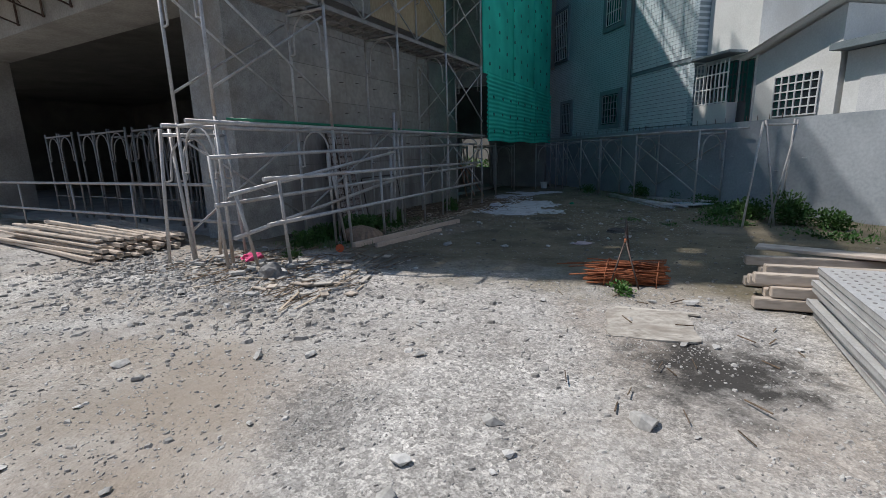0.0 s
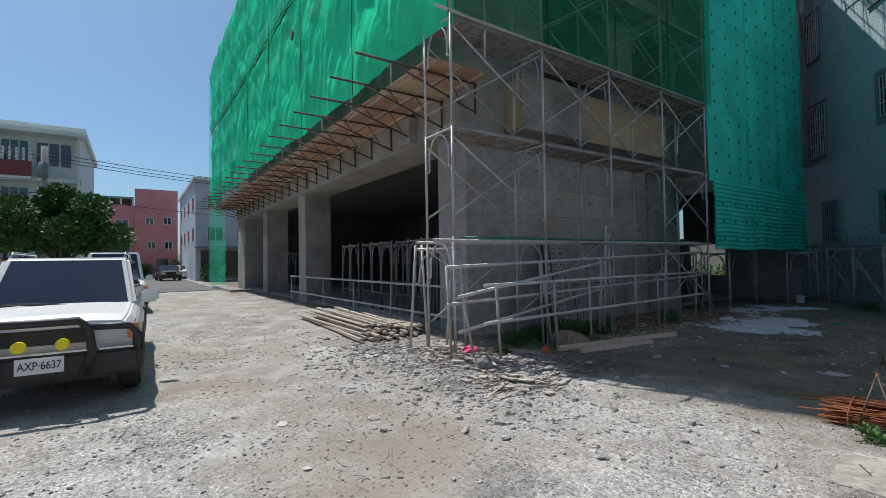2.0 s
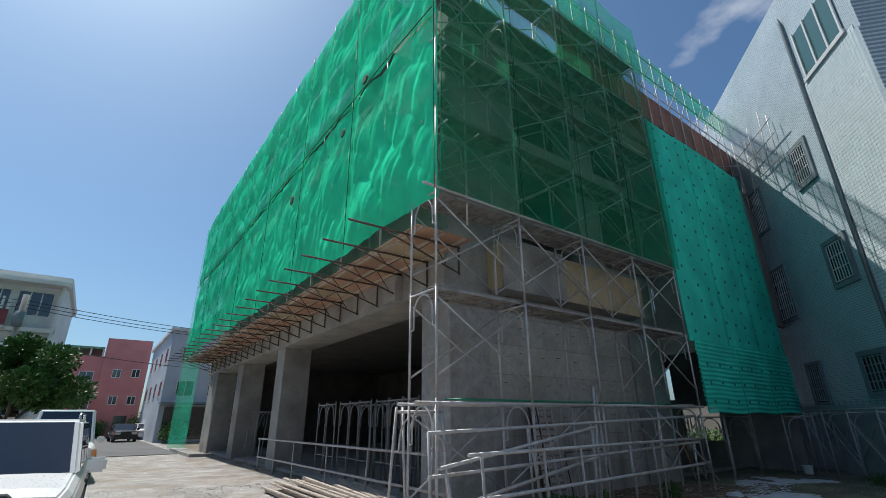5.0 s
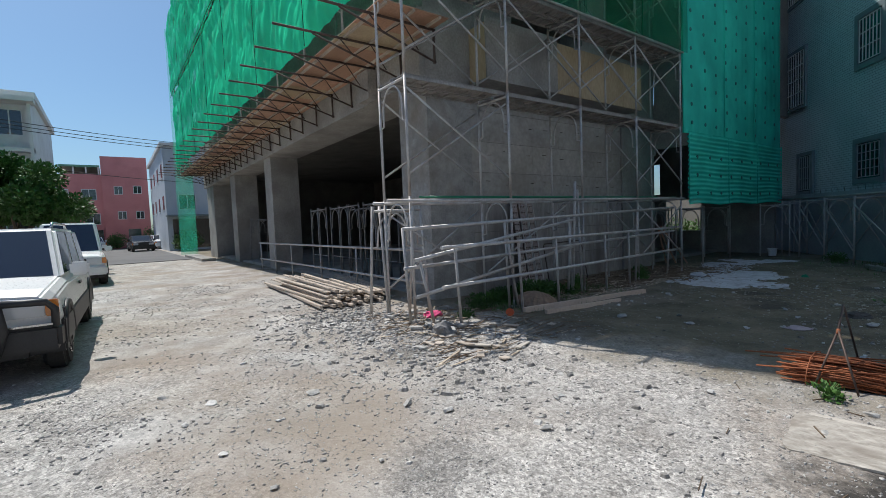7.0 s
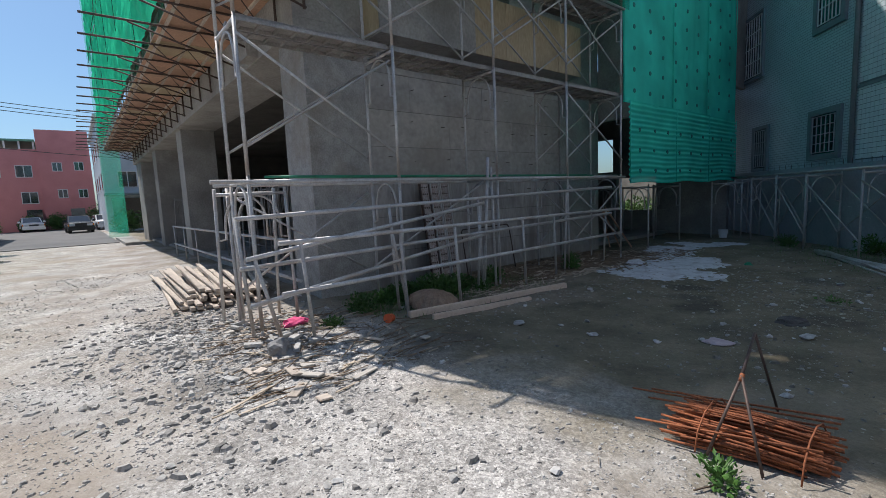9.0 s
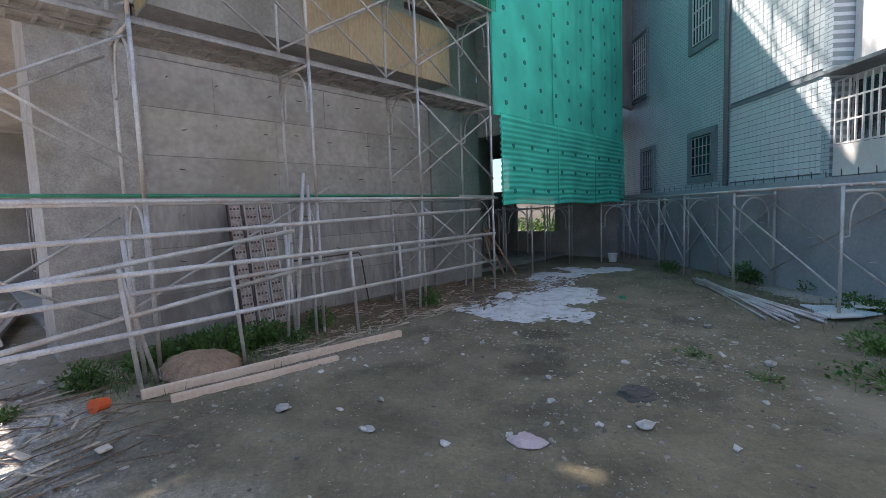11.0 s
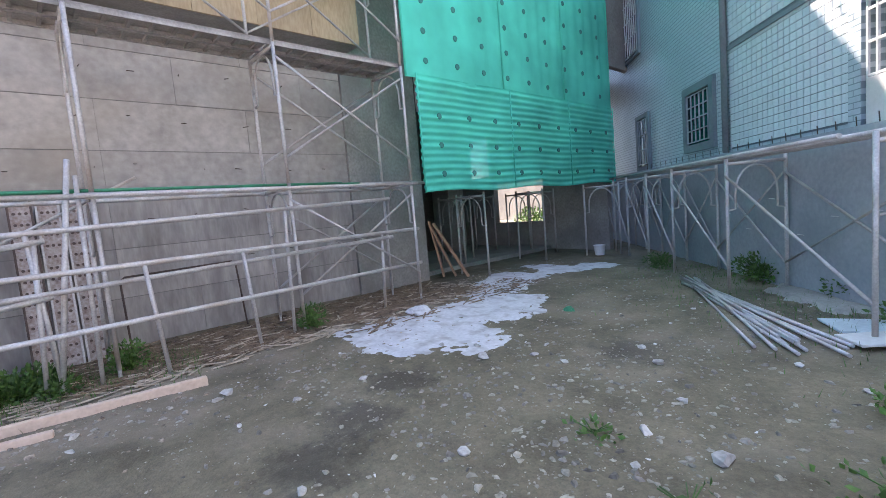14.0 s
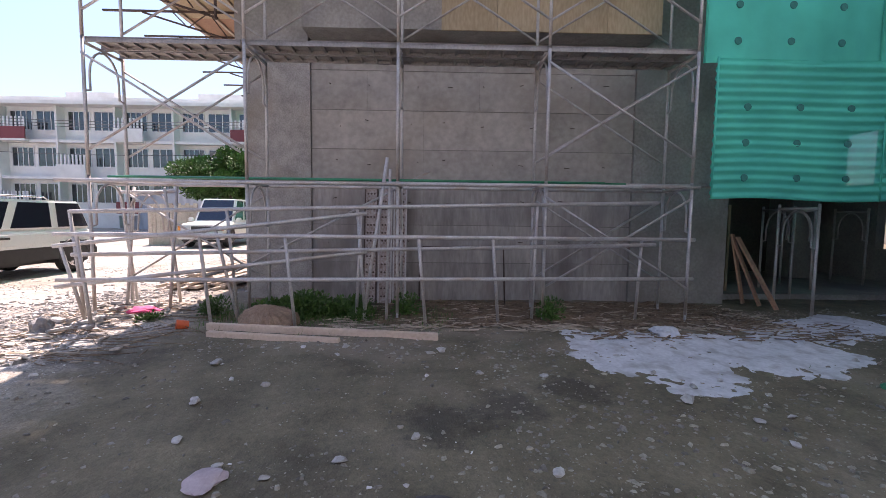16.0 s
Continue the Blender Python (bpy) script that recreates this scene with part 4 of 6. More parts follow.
part("tip", piped([(-0.062, 4.77, 0.43), (-0.058, 4.79, 0.47)], 0.013, 8), RUST, stand, "rusty wire knot")

# ---- flat things on the front ground ----
OLD_PLY = surface("bleached plywood", (0.40, 0.36, 0.31), (0.60, 0.56, 0.50), 3, 30, 0.9, 0.4, stretch=(0.3, 1, 1), stain=(0.3, 0.27, 0.23), stain_amount=0.6, stain_scale=4)
b = bmesh.new()
n_edge = 44
rim_pts = []
for k in range(n_edge):
    a = 2 * math.pi * k / n_edge
    reach = 0.31 / max(abs(math.cos(a)), abs(math.sin(a)))
    reach = min(reach, 0.41) * (1 + 0.05 * noise.noise((math.cos(a) * 3, math.sin(a) * 3, 2)) + 0.04 * noise.noise((math.cos(a) * 11, math.sin(a) * 11, 5)))
    rim_pts.append((reach * math.cos(a), reach * math.sin(a)))
lower = [b.verts.new((x, y, 0.0)) for x, y in rim_pts]
upper_rim = [b.verts.new((x, y, 0.014 + 0.012 * noise.noise((x * 4, y * 4, 1)))) for x, y in rim_pts]
b.faces.new(lower[::-1])
b.faces.new(upper_rim)
for k in range(n_edge):
    b.faces.new((lower[k], lower[(k + 1) % n_edge], upper_rim[(k + 1) % n_edge], upper_rim[k]))
DIRTY_PLY = surface("dirty split plywood", (0.22, 0.195, 0.165), (0.58, 0.54, 0.48), 6, 34, 0.95, 0.8, stretch=(0.6, 1, 1), stain=(0.19, 0.16, 0.13), stain_amount=0.85, stain_scale=4.5)
t = tagged(part("plywood_sheet", b, DIRTY_PLY), "weathered broken plywood sheet lying on the gravel", "plywood")
t.matrix_basis = pose(0.27, 3.6, 0.02, 0.8, -0.6, 9)
plank((-0.02, 3.9, 0.02), (0.62, 3.97, 0.022), 0.06, 0.016, OLD_PLY, "split pale plywood strip beside the broken sheet")


def patch(name, centre, radius, stretch, mat, label, category, seed, z=0.012, turn=0.0, ragged=0.5, rings=9):
    """An irregular thin patch hugging the ground."""
    b = bmesh.new()
    n = 180
    mid = b.verts.new((centre[0], centre[1], relief(*centre) + z))
    last = None
    for r in range(1, rings + 1):
        ring = []
        for k in range(n):
            a = 2 * math.pi * k / n
            rad = radius * (1 + ragged * noise.noise((math.cos(a) * 1.6 + seed, math.sin(a) * 1.6, seed)) + ragged * 0.6 * noise.noise((math.cos(a) * 5, math.sin(a) * 5 + seed, 0)) + ragged * 0.25 * noise.noise((math.cos(a) * 14, math.sin(a) * 14 + seed, 3)) + ragged * 0.1 * noise.noise((math.cos(a) * 40, math.sin(a) * 40 + seed, 5))) * r / rings
            lx, ly = rad * math.cos(a) * stretch, rad * math.sin(a)
            x, y = centre[0] + lx * math.cos(turn) - ly * math.sin(turn), centre[1] + lx * math.sin(turn) + ly * math.cos(turn)
            edge = z if r < rings else -0.01
            ring.append(b.verts.new((x, y, relief(x, y) + edge + (0.006 * noise.noise((x * 6, y * 6, 1)) if r < rings else 0))))
        for k in range(n):
            f = b.faces.new((mid, ring[k], ring[(k + 1) % n]) if last is None else (last[k], ring[k], ring[(k + 1) % n], last[(k + 1) % n]))
            f.smooth = True
        last = ring
    return tagged(part(name, b, mat), label, category)


SLURRY = surface("dried cement slurry", (0.48, 0.49, 0.51), (0.70, 0.71, 0.73), 3, 26, 0.9, 0.5, stain=(0.33, 0.32, 0.31), stain_scale=5, stain_amount=0.7, bump_dist=0.02)


def spill(name, blobs, cell, mat, label, category, z=0.014):
    """A thin ragged crust: the cells of a fine grid where a noisy field is positive."""
    xs = [c[0] for c in blobs]
    ys = [c[1] for c in blobs]
    x0, y0 = min(xs) - 1.3, min(ys) - 1.3
    nx, ny = int((max(xs) + 1.3 - x0) / cell), int((max(ys) + 1.3 - y0) / cell)
    ids, verts, faces = {}, [], []

    def field(x, y):
        f = max(1 - math.hypot(x - c[0], y - c[1]) / c[2] for c in blobs)
        return f + 0.5 * noise.noise((x * 1.3, y * 1.3, 2)) + 0.28 * noise.noise((x * 4, y * 4, 5)) + 0.16 * noise.noise((x * 12, y * 12, 7))

    def corner(i, j):
        if (i, j) not in ids:
            x, y = x0 + i * cell, y0 + j * cell
            f = max(0.0, min(1.0, field(x, y) * 3.5))
            ids[i, j] = len(verts)
            verts.append((x + 0.3 * cell * noise.noise((x * 30, y * 30, 1)), y + 0.3 * cell * noise.noise((x * 30, y * 30, 4)), relief(x, y) - 0.004 + z * f + 0.006 * noise.noise((x * 7, y * 7, 3))))
        return ids[i, j]
    for i in range(nx):
        for j in range(ny):
            if field(x0 + (i + 0.5) * cell, y0 + (j + 0.5) * cell) > 0:
                faces.append((corner(i, j), corner(i + 1, j), corner(i + 1, j + 1), corner(i, j + 1)))
    me = bpy.data.meshes.new(name)
    me.from_pydata(verts, [], faces)
    me.shade_smooth()
    me.materials.append(mat)
    return tagged(new(name, me), label, category)


spill("slurry_patch", ((-3.05, 10.15, 0.85), (-3.4, 9.8, 0.6), (-3.15, 11.2, 0.8), (-3.2, 11.8, 0.7), (-3.9, 12.4, 0.7), (-4.3, 13.5, 0.75), (-4.1, 14.6, 0.7), (-3.7, 15.2, 0.5)), 0.03, SLURRY,
      "pale dried cement slurry spilled across the yard", "cement spill")

# stacked steel deck panels and timber at the edge of the gravel
PALE_STEEL = surface("pale galvanised sheet", (0.42, 0.42, 0.42), (0.62, 0.62, 0.61), 6, 60, 0.55, 0.2, metal=0.3, stain=(0.4, 0.36, 0.32), stain_amount=0.4)
for k in range(8):
    for side in range(2):
        t = thing("deck_panel", pose(1.47 + 0.53 * side + 0.015 * (k % 2), 2.0, 0.02 + k * 0.052, 0, 0, 1.5 + (k % 3) * 0.7), "pale galvanised perforated deck panel in a stack", "deck panel", "stacked deck panels")
        part("plate", boxed(0.0, 0.5, 0, 2.3, 0.036, 0.042), PALE_STEEL, t)
        for x in (0.0, 0.48):
            part("edge", boxed(x, x + 0.02, 0, 2.3, 0.004, 0.044), PALE_STEEL, t)
        part("end_bar", boxed(0.021, 0.479, 2.25, 2.3, 0.008, 0.034), DECK_STEEL, t)
        if k == 7:
            hb = bmesh.new()
            bmesh.ops.create_cone(hb, cap_ends=True, segments=8, radius1=0.012, radius2=0.012, depth=0.006)
            h0 = part("hole", hb, DECK_STEEL, t)
            h0.matrix_basis = pose(0.06, 0.08, 0.0425)
            for i in range(25):
                for j in range(7):
                    if i + j:
                        clone(h0, t, pose(0.06 + j * 0.062, 0.08 + i * 0.088, 0.0425))
for k in range(9):
    layer = k // 3
    x0 = 1.02 + 0.12 * (k % 2)
    y = 4.42 + (k % 3) * 0.36 + layer * 0.05
    plank((x0, y, 0.015 + layer * 0.095), (x0 + 1.6, y + 0.22, 0.015 + layer * 0.095), 0.1, 0.085, TIMBER, "weathered timber beam in a criss-cross stack", "timber stack")
plank((1.15, 5.6, 0.31), (2.9, 5.2, 0.31), 0.24, 0.03, TIMBER, "wide weathered board on top of the timber stack", "timber stack")

# ---- shoring along the boundary wall ----
shore = thing("shoring", None, "row of grey shoring frames along the boundary wall", "shoring")
sf = portal_frame(shore, 0.7, 1.68)
LEGS = (8.46, 10.66, 12.36, 13.55, 14.75, 15.75, 16.5)


def house_pose(s, d, z, turn=0.0):
    p = U * s + N * (-9.25 + d)
    return Matrix.Translation((p.x, p.y, z)) @ Matrix(((N.x, -U.x, 0, 0), (N.y, -U.y, 0, 0), (0, 0, 1, 0), (0, 0, 0, 1))) @ pose(0, 0, 0, 0, 0, turn)


sf.matrix_basis = house_pose(LEGS[0], 0.27, 0.0)
for s in LEGS[1:]:
    clone(sf, shore, house_pose(s, 0.27, 0.0))
for a, c in zip(LEGS, LEGS[1:]):
    for d in (0.29, 0.985):
        p, q = U * a + N * (-9.25 + d), U * c + N * (-9.25 + d)
        part("brace_bar", piped([(p.x, p.y, 0.35), (q.x, q.y, 1.5)], 0.016, 6), GREY_STEEL, shore)
        if d < 0.5:
            part("brace_bar", piped([(p.x, p.y, 1.5), (q.x, q.y, 0.35)], 0.014, 6), GREY_STEEL, shore)
for k, d in enumerate((0.35, 0.45, 0.55, 0.65, 0.75, 0.99)):
    p, q = U * (7.8 + 0.2 * k) + N * (-9.25 + d), U * (16.6 - 0.3 * (k % 3)) + N * (-9.25 + d)
    loose_pipe("pipe", (p.x, p.y, 1.735), (q.x, q.y, 1.735), 0.023, GREY_STEEL, "grey steel pipe lying on the shoring frames", "pipe", "shoring pipes")
for k in range(14):
    a, c = Vector((-1.5 + rng.uniform(-0.15, 0.15), 13.85 + rng.uniform(-0.15, 0.25), 0.03 + 0.03 * (k % 3))), Vector((0.02 + 0.04 * k + rng.uniform(-0.1, 0.1), 11.3 + rng.uniform(-0.1, 0.35), 0.03 + 0.025 * (k % 2)))
    loose_pipe("pipe", a, c, 0.015, GREY_STEEL, "grey steel pipe in the heap on the ground", "pipe", "pipe heap")
t = thing("trestle", pose(1.75, 9.3, 0.0, 0, 0, 40), "old grey steel trestle frame leaning by the boundary wall", "trestle")
for p, q in (((-0.55, 0, 0), (-0.1, 0.25, 1.75)), ((0.1, 0, 0), (-0.05, 0.25, 1.78)), ((0.1, 0.1, 0.0), (0.62, 0.25, 1.78)), ((0.6, 0.35, 0), (0.6, 0.3, 1.8)), ((-0.1, 0.25, 1.7), (0.62, 0.25, 1.7))):
    part("leg", piped([p, q], 0.017, 8), GREY_STEEL, t)
PALE_BLUE = surface("pale blue sheet", (0.45, 0.55, 0.6), (0.65, 0.74, 0.78), 4, 30, 0.5, 0.2)
for k, (x, y, a, sx, sy) in enumerate(((0.55, 12.35, 30, 0.3, 0.2), (0.78, 12.1, 60, 0.25, 0.17), (0.63, 11.78, 40, 0.2, 0.15), (0.95, 12.5, 10, 0.2, 0.17))):
    t = tagged(part("board", boxed(-sx, sx, -sy, sy, 0, 0.02, 0.004), PALE_BLUE if k < 2 else WHITE_PAINT), "pale sheet of board lying among the weeds", "board", "pale boards")
    t.matrix_basis = pose(x, y, 0.02 + 0.022 * k, rng.uniform(-2, 2), rng.uniform(-2, 2), a)
patch("concrete_spill", (0.1, 13.6), 0.5, 1.5, CONCRETE, "hardened concrete spill at the foot of the wall", "concrete spill", 31.0, 0.05, 2.2)

# ---- small clutter ----
def lump(name, at, size, mat, label, category, seed, flat=0.6, group=""):
    b = bmesh.new()
    bmesh.ops.create_icosphere(b, subdivisions=3, radius=1.0)
    for v in b.verts:
        d = 1 + 0.22 * noise.noise(v.co * 5 + Vector((seed, 3, 0))) + 0.45 * noise.noise(v.co * 1.3 + Vector((seed, 0, 0))) + 0.15 * noise.noise(v.co * 4 + Vector((0, seed, 0)))
        v.co = Vector((v.co.x * size * d, v.co.y * size * d * 0.8, max(-0.3, v.co.z) * size * flat * d))
    ob = tagged(part(name, b, mat), label, category, group)
    ob.matrix_basis = pose(at[0], at[1], relief(at[0], at[1]) + size * flat * 0.25, 0, 0, seed * 57)
    return ob


PINK = surface("pink cloth", (0.6, 0.05, 0.16), (0.8, 0.12, 0.28), 6, 30, 0.8, 0.3)
SACK = surface("brown sacking", (0.20, 0.13, 0.09), (0.38, 0.27, 0.19), 8, 60, 0.9, 0.5)
GRAVEL_PALE = surface("pale concrete bits", (0.42, 0.41, 0.39), (0.68, 0.66, 0.63), 6, 40, 0.9, 0.4, vary=0.2)
STONE = surface("grey rubble", (0.30, 0.29, 0.27), (0.55, 0.53, 0.50), 6, 40, 0.9, 0.4, vary=0.3)
b = bmesh.new()
bmesh.ops.create_uvsphere(b, u_segments=64, v_segments=14, radius=1.0)
for v in b.verts:
    q = math.atan2(v.co.y, v.co.x)
    rim = math.hypot(v.co.x, v.co.y)
    fold = 1 + 0.05 * math.sin(q * 16 + 2 * noise.noise(v.co * 2)) * rim + 0.16 * noise.noise(v.co * 1.4)
    v.co = Vector((v.co.x * 0.34 * fold, v.co.y * 0.36 * fold, max(-0.12, v.co.z) * 0.2 * fold))
t = tagged(part("sack", b, SACK), "pleated brown woven sack lying beside the timbers", "sack")
t.matrix_basis = pose(-4.22, 5.82, 0.03, 0, 10, 20)
lump("rag", (-4.7, 3.98), 0.17, PINK, "bright pink cloth rag among the rubble", "rag", 5.0, 0.35)
lump("tarp_scrap", (-3.72, 3.45), 0.15, surface("grey tarp scrap", (0.14, 0.14, 0.14), (0.28, 0.27, 0.26), 5, 30, 0.7, 0.4), "crumpled grey tarpaulin scrap on the rubble", "tarp scrap", 7.0, 0.9)
lump("concrete_lump", (-3.82, 10.72), 0.2, SLURRY, "flat pale lump of hardened concrete", "concrete lump", 9.0, 0.4)
b = bmesh.new()
bmesh.ops.create_cone(b, cap_ends=True, segments=16, radius1=0.05, radius2=0.06, depth=0.13)
t = tagged(part("can", b, ORANGE), "small bright orange plastic can beside the timbers", "can")
t.matrix_basis = pose(-3.95, 4.9, 0.06, 80, 0, 35)
t = thing("bucket", pose(-4.2, 16.5, 0.02), "white plastic bucket standing in the yard", "bucket")
b = bmesh.new()
bmesh.ops.create_cone(b, cap_ends=True, segments=20, radius1=0.1, radius2=0.125, depth=0.22)
bmesh.ops.translate(b, verts=b.verts, vec=(0, 0, 0.11))
part("pail", b, WHITE_PAINT, t)
part("rim", tube(bmesh.new(), [(0.128 * math.cos(q * math.pi / 8), 0.128 * math.sin(q * math.pi / 8), 0.22) for q in range(17)], 0.01, 6), WHITE_PAINT, t)
lump("rag", (-0.55, 7.92), 0.16, surface("dark cloth", (0.05, 0.045, 0.04), (0.12, 0.11, 0.1), 8, 50, 0.9, 0.3), "crumpled dark cloth rag on the yard", "rag", 17.0, 0.36)
lump("rag", (-0.85, 6.7), 0.12, surface("pale pink cloth", (0.42, 0.33, 0.34), (0.55, 0.45, 0.46), 8, 50, 0.9, 0.3), "pale pink cloth lying flat in the yard", "rag", 19.0, 0.18)
lump("bottle", (-2.12, 11.74), 0.06, GREEN_PIPE, "crushed teal plastic bottle", "bottle", 13.0, 0.8)
def chunk(at, size, mat, seed):
    """An angular broken piece: the hull of a few random points, lying flat."""
    r = random.Random(seed)
    b = bmesh.new()
    for k in range(14):
        d = Vector((r.gauss(0, 1), r.gauss(0, 1), r.gauss(0, 1))).normalized()
        b.verts.new((d.x * size, d.y * size * 0.7, d.z * size * 0.42))
    bmesh.ops.convex_hull(b, input=b.verts)
    bmesh.ops.delete(b, geom=[v for v in b.verts if not v.link_faces], context="VERTS")
    ob = tagged(part("concrete_chunk", b, mat), "broken angular chunk of concrete on the ground", "concrete chunk", "loose chunks")
    ob.matrix_basis = pose(at[0], at[1], relief(at[0], at[1]) + size * 0.25, r.uniform(-12, 12), r.uniform(-12, 12), r.uniform(0, 360))
    return ob


chunks = ((-0.35, 1.9), (0.9, 1.6), (-1.1, 2.4), (0.35, 2.2), (-2.9, 1.4), (-4.1, 2.6), (-3.4, 2.9), (-4.5, 3.0), (-5.0, 2.9), (-1.9, 9.9), (-0.9, 8.6), (-2.4, 8.9), (-3.2, 7.0), (-3.1, 8.0), (-0.6, 10.6), (0.2, 9.4), (0.67, 10.73), (-0.3, 7.4), (-1.0, 6.7), (-2.7, 5.9), (0.55, 4.3), (0.25, 4.2), (-0.2, 10.0), (-1.3, 7.8))
for k, (x, y) in enumerate(chunks):
    chunk((x, y), rng.uniform(0.04, 0.1), STONE, k + 3)

for k in range(60):
    chunk((rng.uniform(-5.5, 2.4), rng.uniform(-0.4, 4.0)), rng.uniform(0.02, 0.065), GRAVEL_PALE if k % 2 else STONE, 100 + k)
for k in range(40):
    chunk((rng.uniform(-3.6, 0.3), rng.uniform(5.6, 12.5)), rng.uniform(0.02, 0.06), GRAVEL_PALE if k % 2 else STONE, 200 + k)

# broken boards and slab pieces round the scaffold corner
for k in range(40):
    x, y = rng.gauss(-4.0, 0.7), rng.gauss(3.5, 0.35)
    if x < -5.6:
        continue
    lx, ly = rng.uniform(0.04, 0.15), rng.uniform(0.015, 0.055)
    wood = k % 3 != 1
    t = tagged(part("board_scrap" if wood else "slab_piece", boxed(-lx, lx, -ly, ly, 0, 0.016 if wood else 0.035, 0.004), (TIMBER, STONE, OLD_PLY)[k % 3]),
               "broken weathered board lying on the rubble" if wood else "broken thin concrete slab piece on the rubble", "board scrap" if wood else "slab piece", "corner scraps")
    t.matrix_basis = pose(x, y, relief(x, y) + 0.012 + 0.002 * (k % 7), rng.uniform(-5, 5), rng.uniform(-5, 5), rng.uniform(0, 180))

# ---- scattered gravel and litter ----
def scatter(name, spots, mat, label, category, flat=0.55):
    """Many small angular stones in one mesh; spots: x, y, size, turn."""
    verts, faces = [], []
    r = random.Random(9)
    for x, y, s, a in spots:
        z0 = relief(x, y) - 0.1 * s
        base = len(verts)
        n = 5
        h = s * flat * r.uniform(0.5, 1.2)
        ring = []
        thin = r.uniform(0.35, 0.95)
        for k in range(n):
            q = 2 * math.pi * k / n + r.uniform(-0.5, 0.5)
            rad = s * r.uniform(0.6, 1.25)
            lx, ly = rad * math.cos(q), rad * math.sin(q) * thin
            ring.append((x + lx * math.cos(a) - ly * math.sin(a), y + lx * math.sin(a) + ly * math.cos(a)))
        for px, py in ring:
            verts.append((px, py, z0))
        tilt = r.uniform(-0.3, 0.3)
        for px, py in ring:
            verts.append((x + (px - x) * 0.65, y + (py - y) * 0.65, z0 + h * (1 + tilt * (px - x) / s)))
        faces.append(tuple(base + n + k for k in range(n)))
        for k in range(n):
            faces.append((base + k, base + (k + 1) % n, base + n + (k + 1) % n, base + n + k))
    me = bpy.data.meshes.new(name)
    me.from_pydata(verts, [], faces)
    me.materials.append(mat)
    return tagged(new(name, me), label, category, kind="stuff")


EARTH_STONE = surface("dusty brown-grey stones", (0.13, 0.115, 0.09), (0.40, 0.37, 0.32), 6, 40, 0.95, 0.4, vary=0.55)
GRAVEL = surface("mixed gravel chips", (0.25, 0.235, 0.215), (0.66, 0.635, 0.60), 6, 40, 0.95, 0.4, vary=0.6)
r2 = random.Random(21)
spots = []
while len(spots) < 30000:
    x, y = r2.uniform(-13, 4.0), r2.uniform(-3.5, 4.6)
    if noise.noise((x * 0.8, y * 0.8, 4)) + 0.35 < r2.random() * 0.9:
        continue
    spots.append((x, y, 0.004 + 0.024 * r2.random() ** 4, r2.uniform(0, 6)))
while len(spots) < 56000:
    x, y = r2.uniform(-4.5, 2.6), r2.uniform(-0.6, 4.6)
    if noise.noise((x * 1.3, y * 1.3, 14)) + 0.5 < r2.random():
        continue
    spots.append((x, y, 0.003 + 0.011 * r2.random() ** 2, r2.uniform(0, 6)))
scatter("gravel", spots, GRAVEL, "loose grey gravel chips over the front ground", "gravel")
spots = []
while len(spots) < 9000:
    x, y = r2.gauss(-4.6, 1.4), r2.gauss(3.15, 0.62)
    if y > 4.7 and x < -5.9:
        continue
    spots.append((x, y, 0.006 + 0.062 * r2.random() ** 6, r2.uniform(0, 6)))
scatter("rubble", spots, GRAVEL, "broken concrete rubble heaped at the scaffold's foot", "rubble", 0.5)
spots = []
while len(spots) < 11000:
    x, y = r2.uniform(-5.6, 1.8), r2.uniform(4.6, 16.0)
    if x * -0.7507 + y * -0.6606 < -8.9:
        continue
    if 1.6 * noise.noise((x * 0.7, y * 0.7, 9)) + 0.4 < r2.random():
        continue
    spots.append((x, y, 0.003 + 0.03 * r2.random() ** 6, r2.uniform(0, 6)))
scatter("yard_stones", spots, EARTH_STONE, "small stones and cement crumbs in the shaded yard", "stones", 0.5)
spots = []
while len(spots) < 900:
    x, y = r2.gauss(-0.5, 1.5), r2.gauss(9.2, 2.2)
    if x * -0.7507 + y * -0.6606 < -8.7 or x < -4.0 or y < 5.2 or noise.noise((x * 1.1, y * 1.1, 31)) < -0.05:
        continue
    spots.append((x, y, 0.006 + 0.036 * r2.random() ** 4, r2.uniform(0, 6)))
scatter("yard_debris", spots, EARTH_STONE, "broken cement crumbs and stones strewn over the yard", "debris", 0.5)
LITTER = surface("pale olive litter", (0.16, 0.15, 0.11), (0.46, 0.43, 0.35), 7, 40, 0.95, 0.4, vary=0.5)
spots = []
for cx, cy, spread, count in ((-0.5, 9.3, 0.55, 420), (0.1, 10.2, 0.5, 260), (-1.0, 9.9, 0.5, 220), (-0.4, 8.3, 0.4, 200), (0.3, 8.9, 0.5, 260), (-1.5, 11.2, 0.7, 200), (-2.3, 8.6, 0.35, 160), (-0.6, 12.2, 0.7, 200)):
    for k in range(count):
        spots.append((r2.gauss(cx, spread), r2.gauss(cy, spread), 0.005 + 0.034 * r2.random() ** 4, r2.uniform(0, 6)))
spots = [q for q in spots if q[0] * -0.7507 + q[1] * -0.6606 > -8.7]
for k in range(9000):
    x, y = r2.uniform(-3.6, 1.4), r2.uniform(5.4, 13.0)
    if noise.noise((x * 0.9, y * 0.9, 61)) + 0.45 > r2.random() and x * -0.7507 + y * -0.6606 > -8.7:
        spots.append((x, y, 0.003 + 0.012 * r2.random() ** 2, r2.uniform(0, 6)))
scatter("yard_litter", spots, LITTER, "clusters of broken stones and dry litter on the earth", "litter", 0.4)
spots = [(r2.uniform(-5.8, 1.0), r2.uniform(5.0, 14.5), r2.uniform(0.008, 0.03), r2.uniform(0, 6)) for k in range(90)]
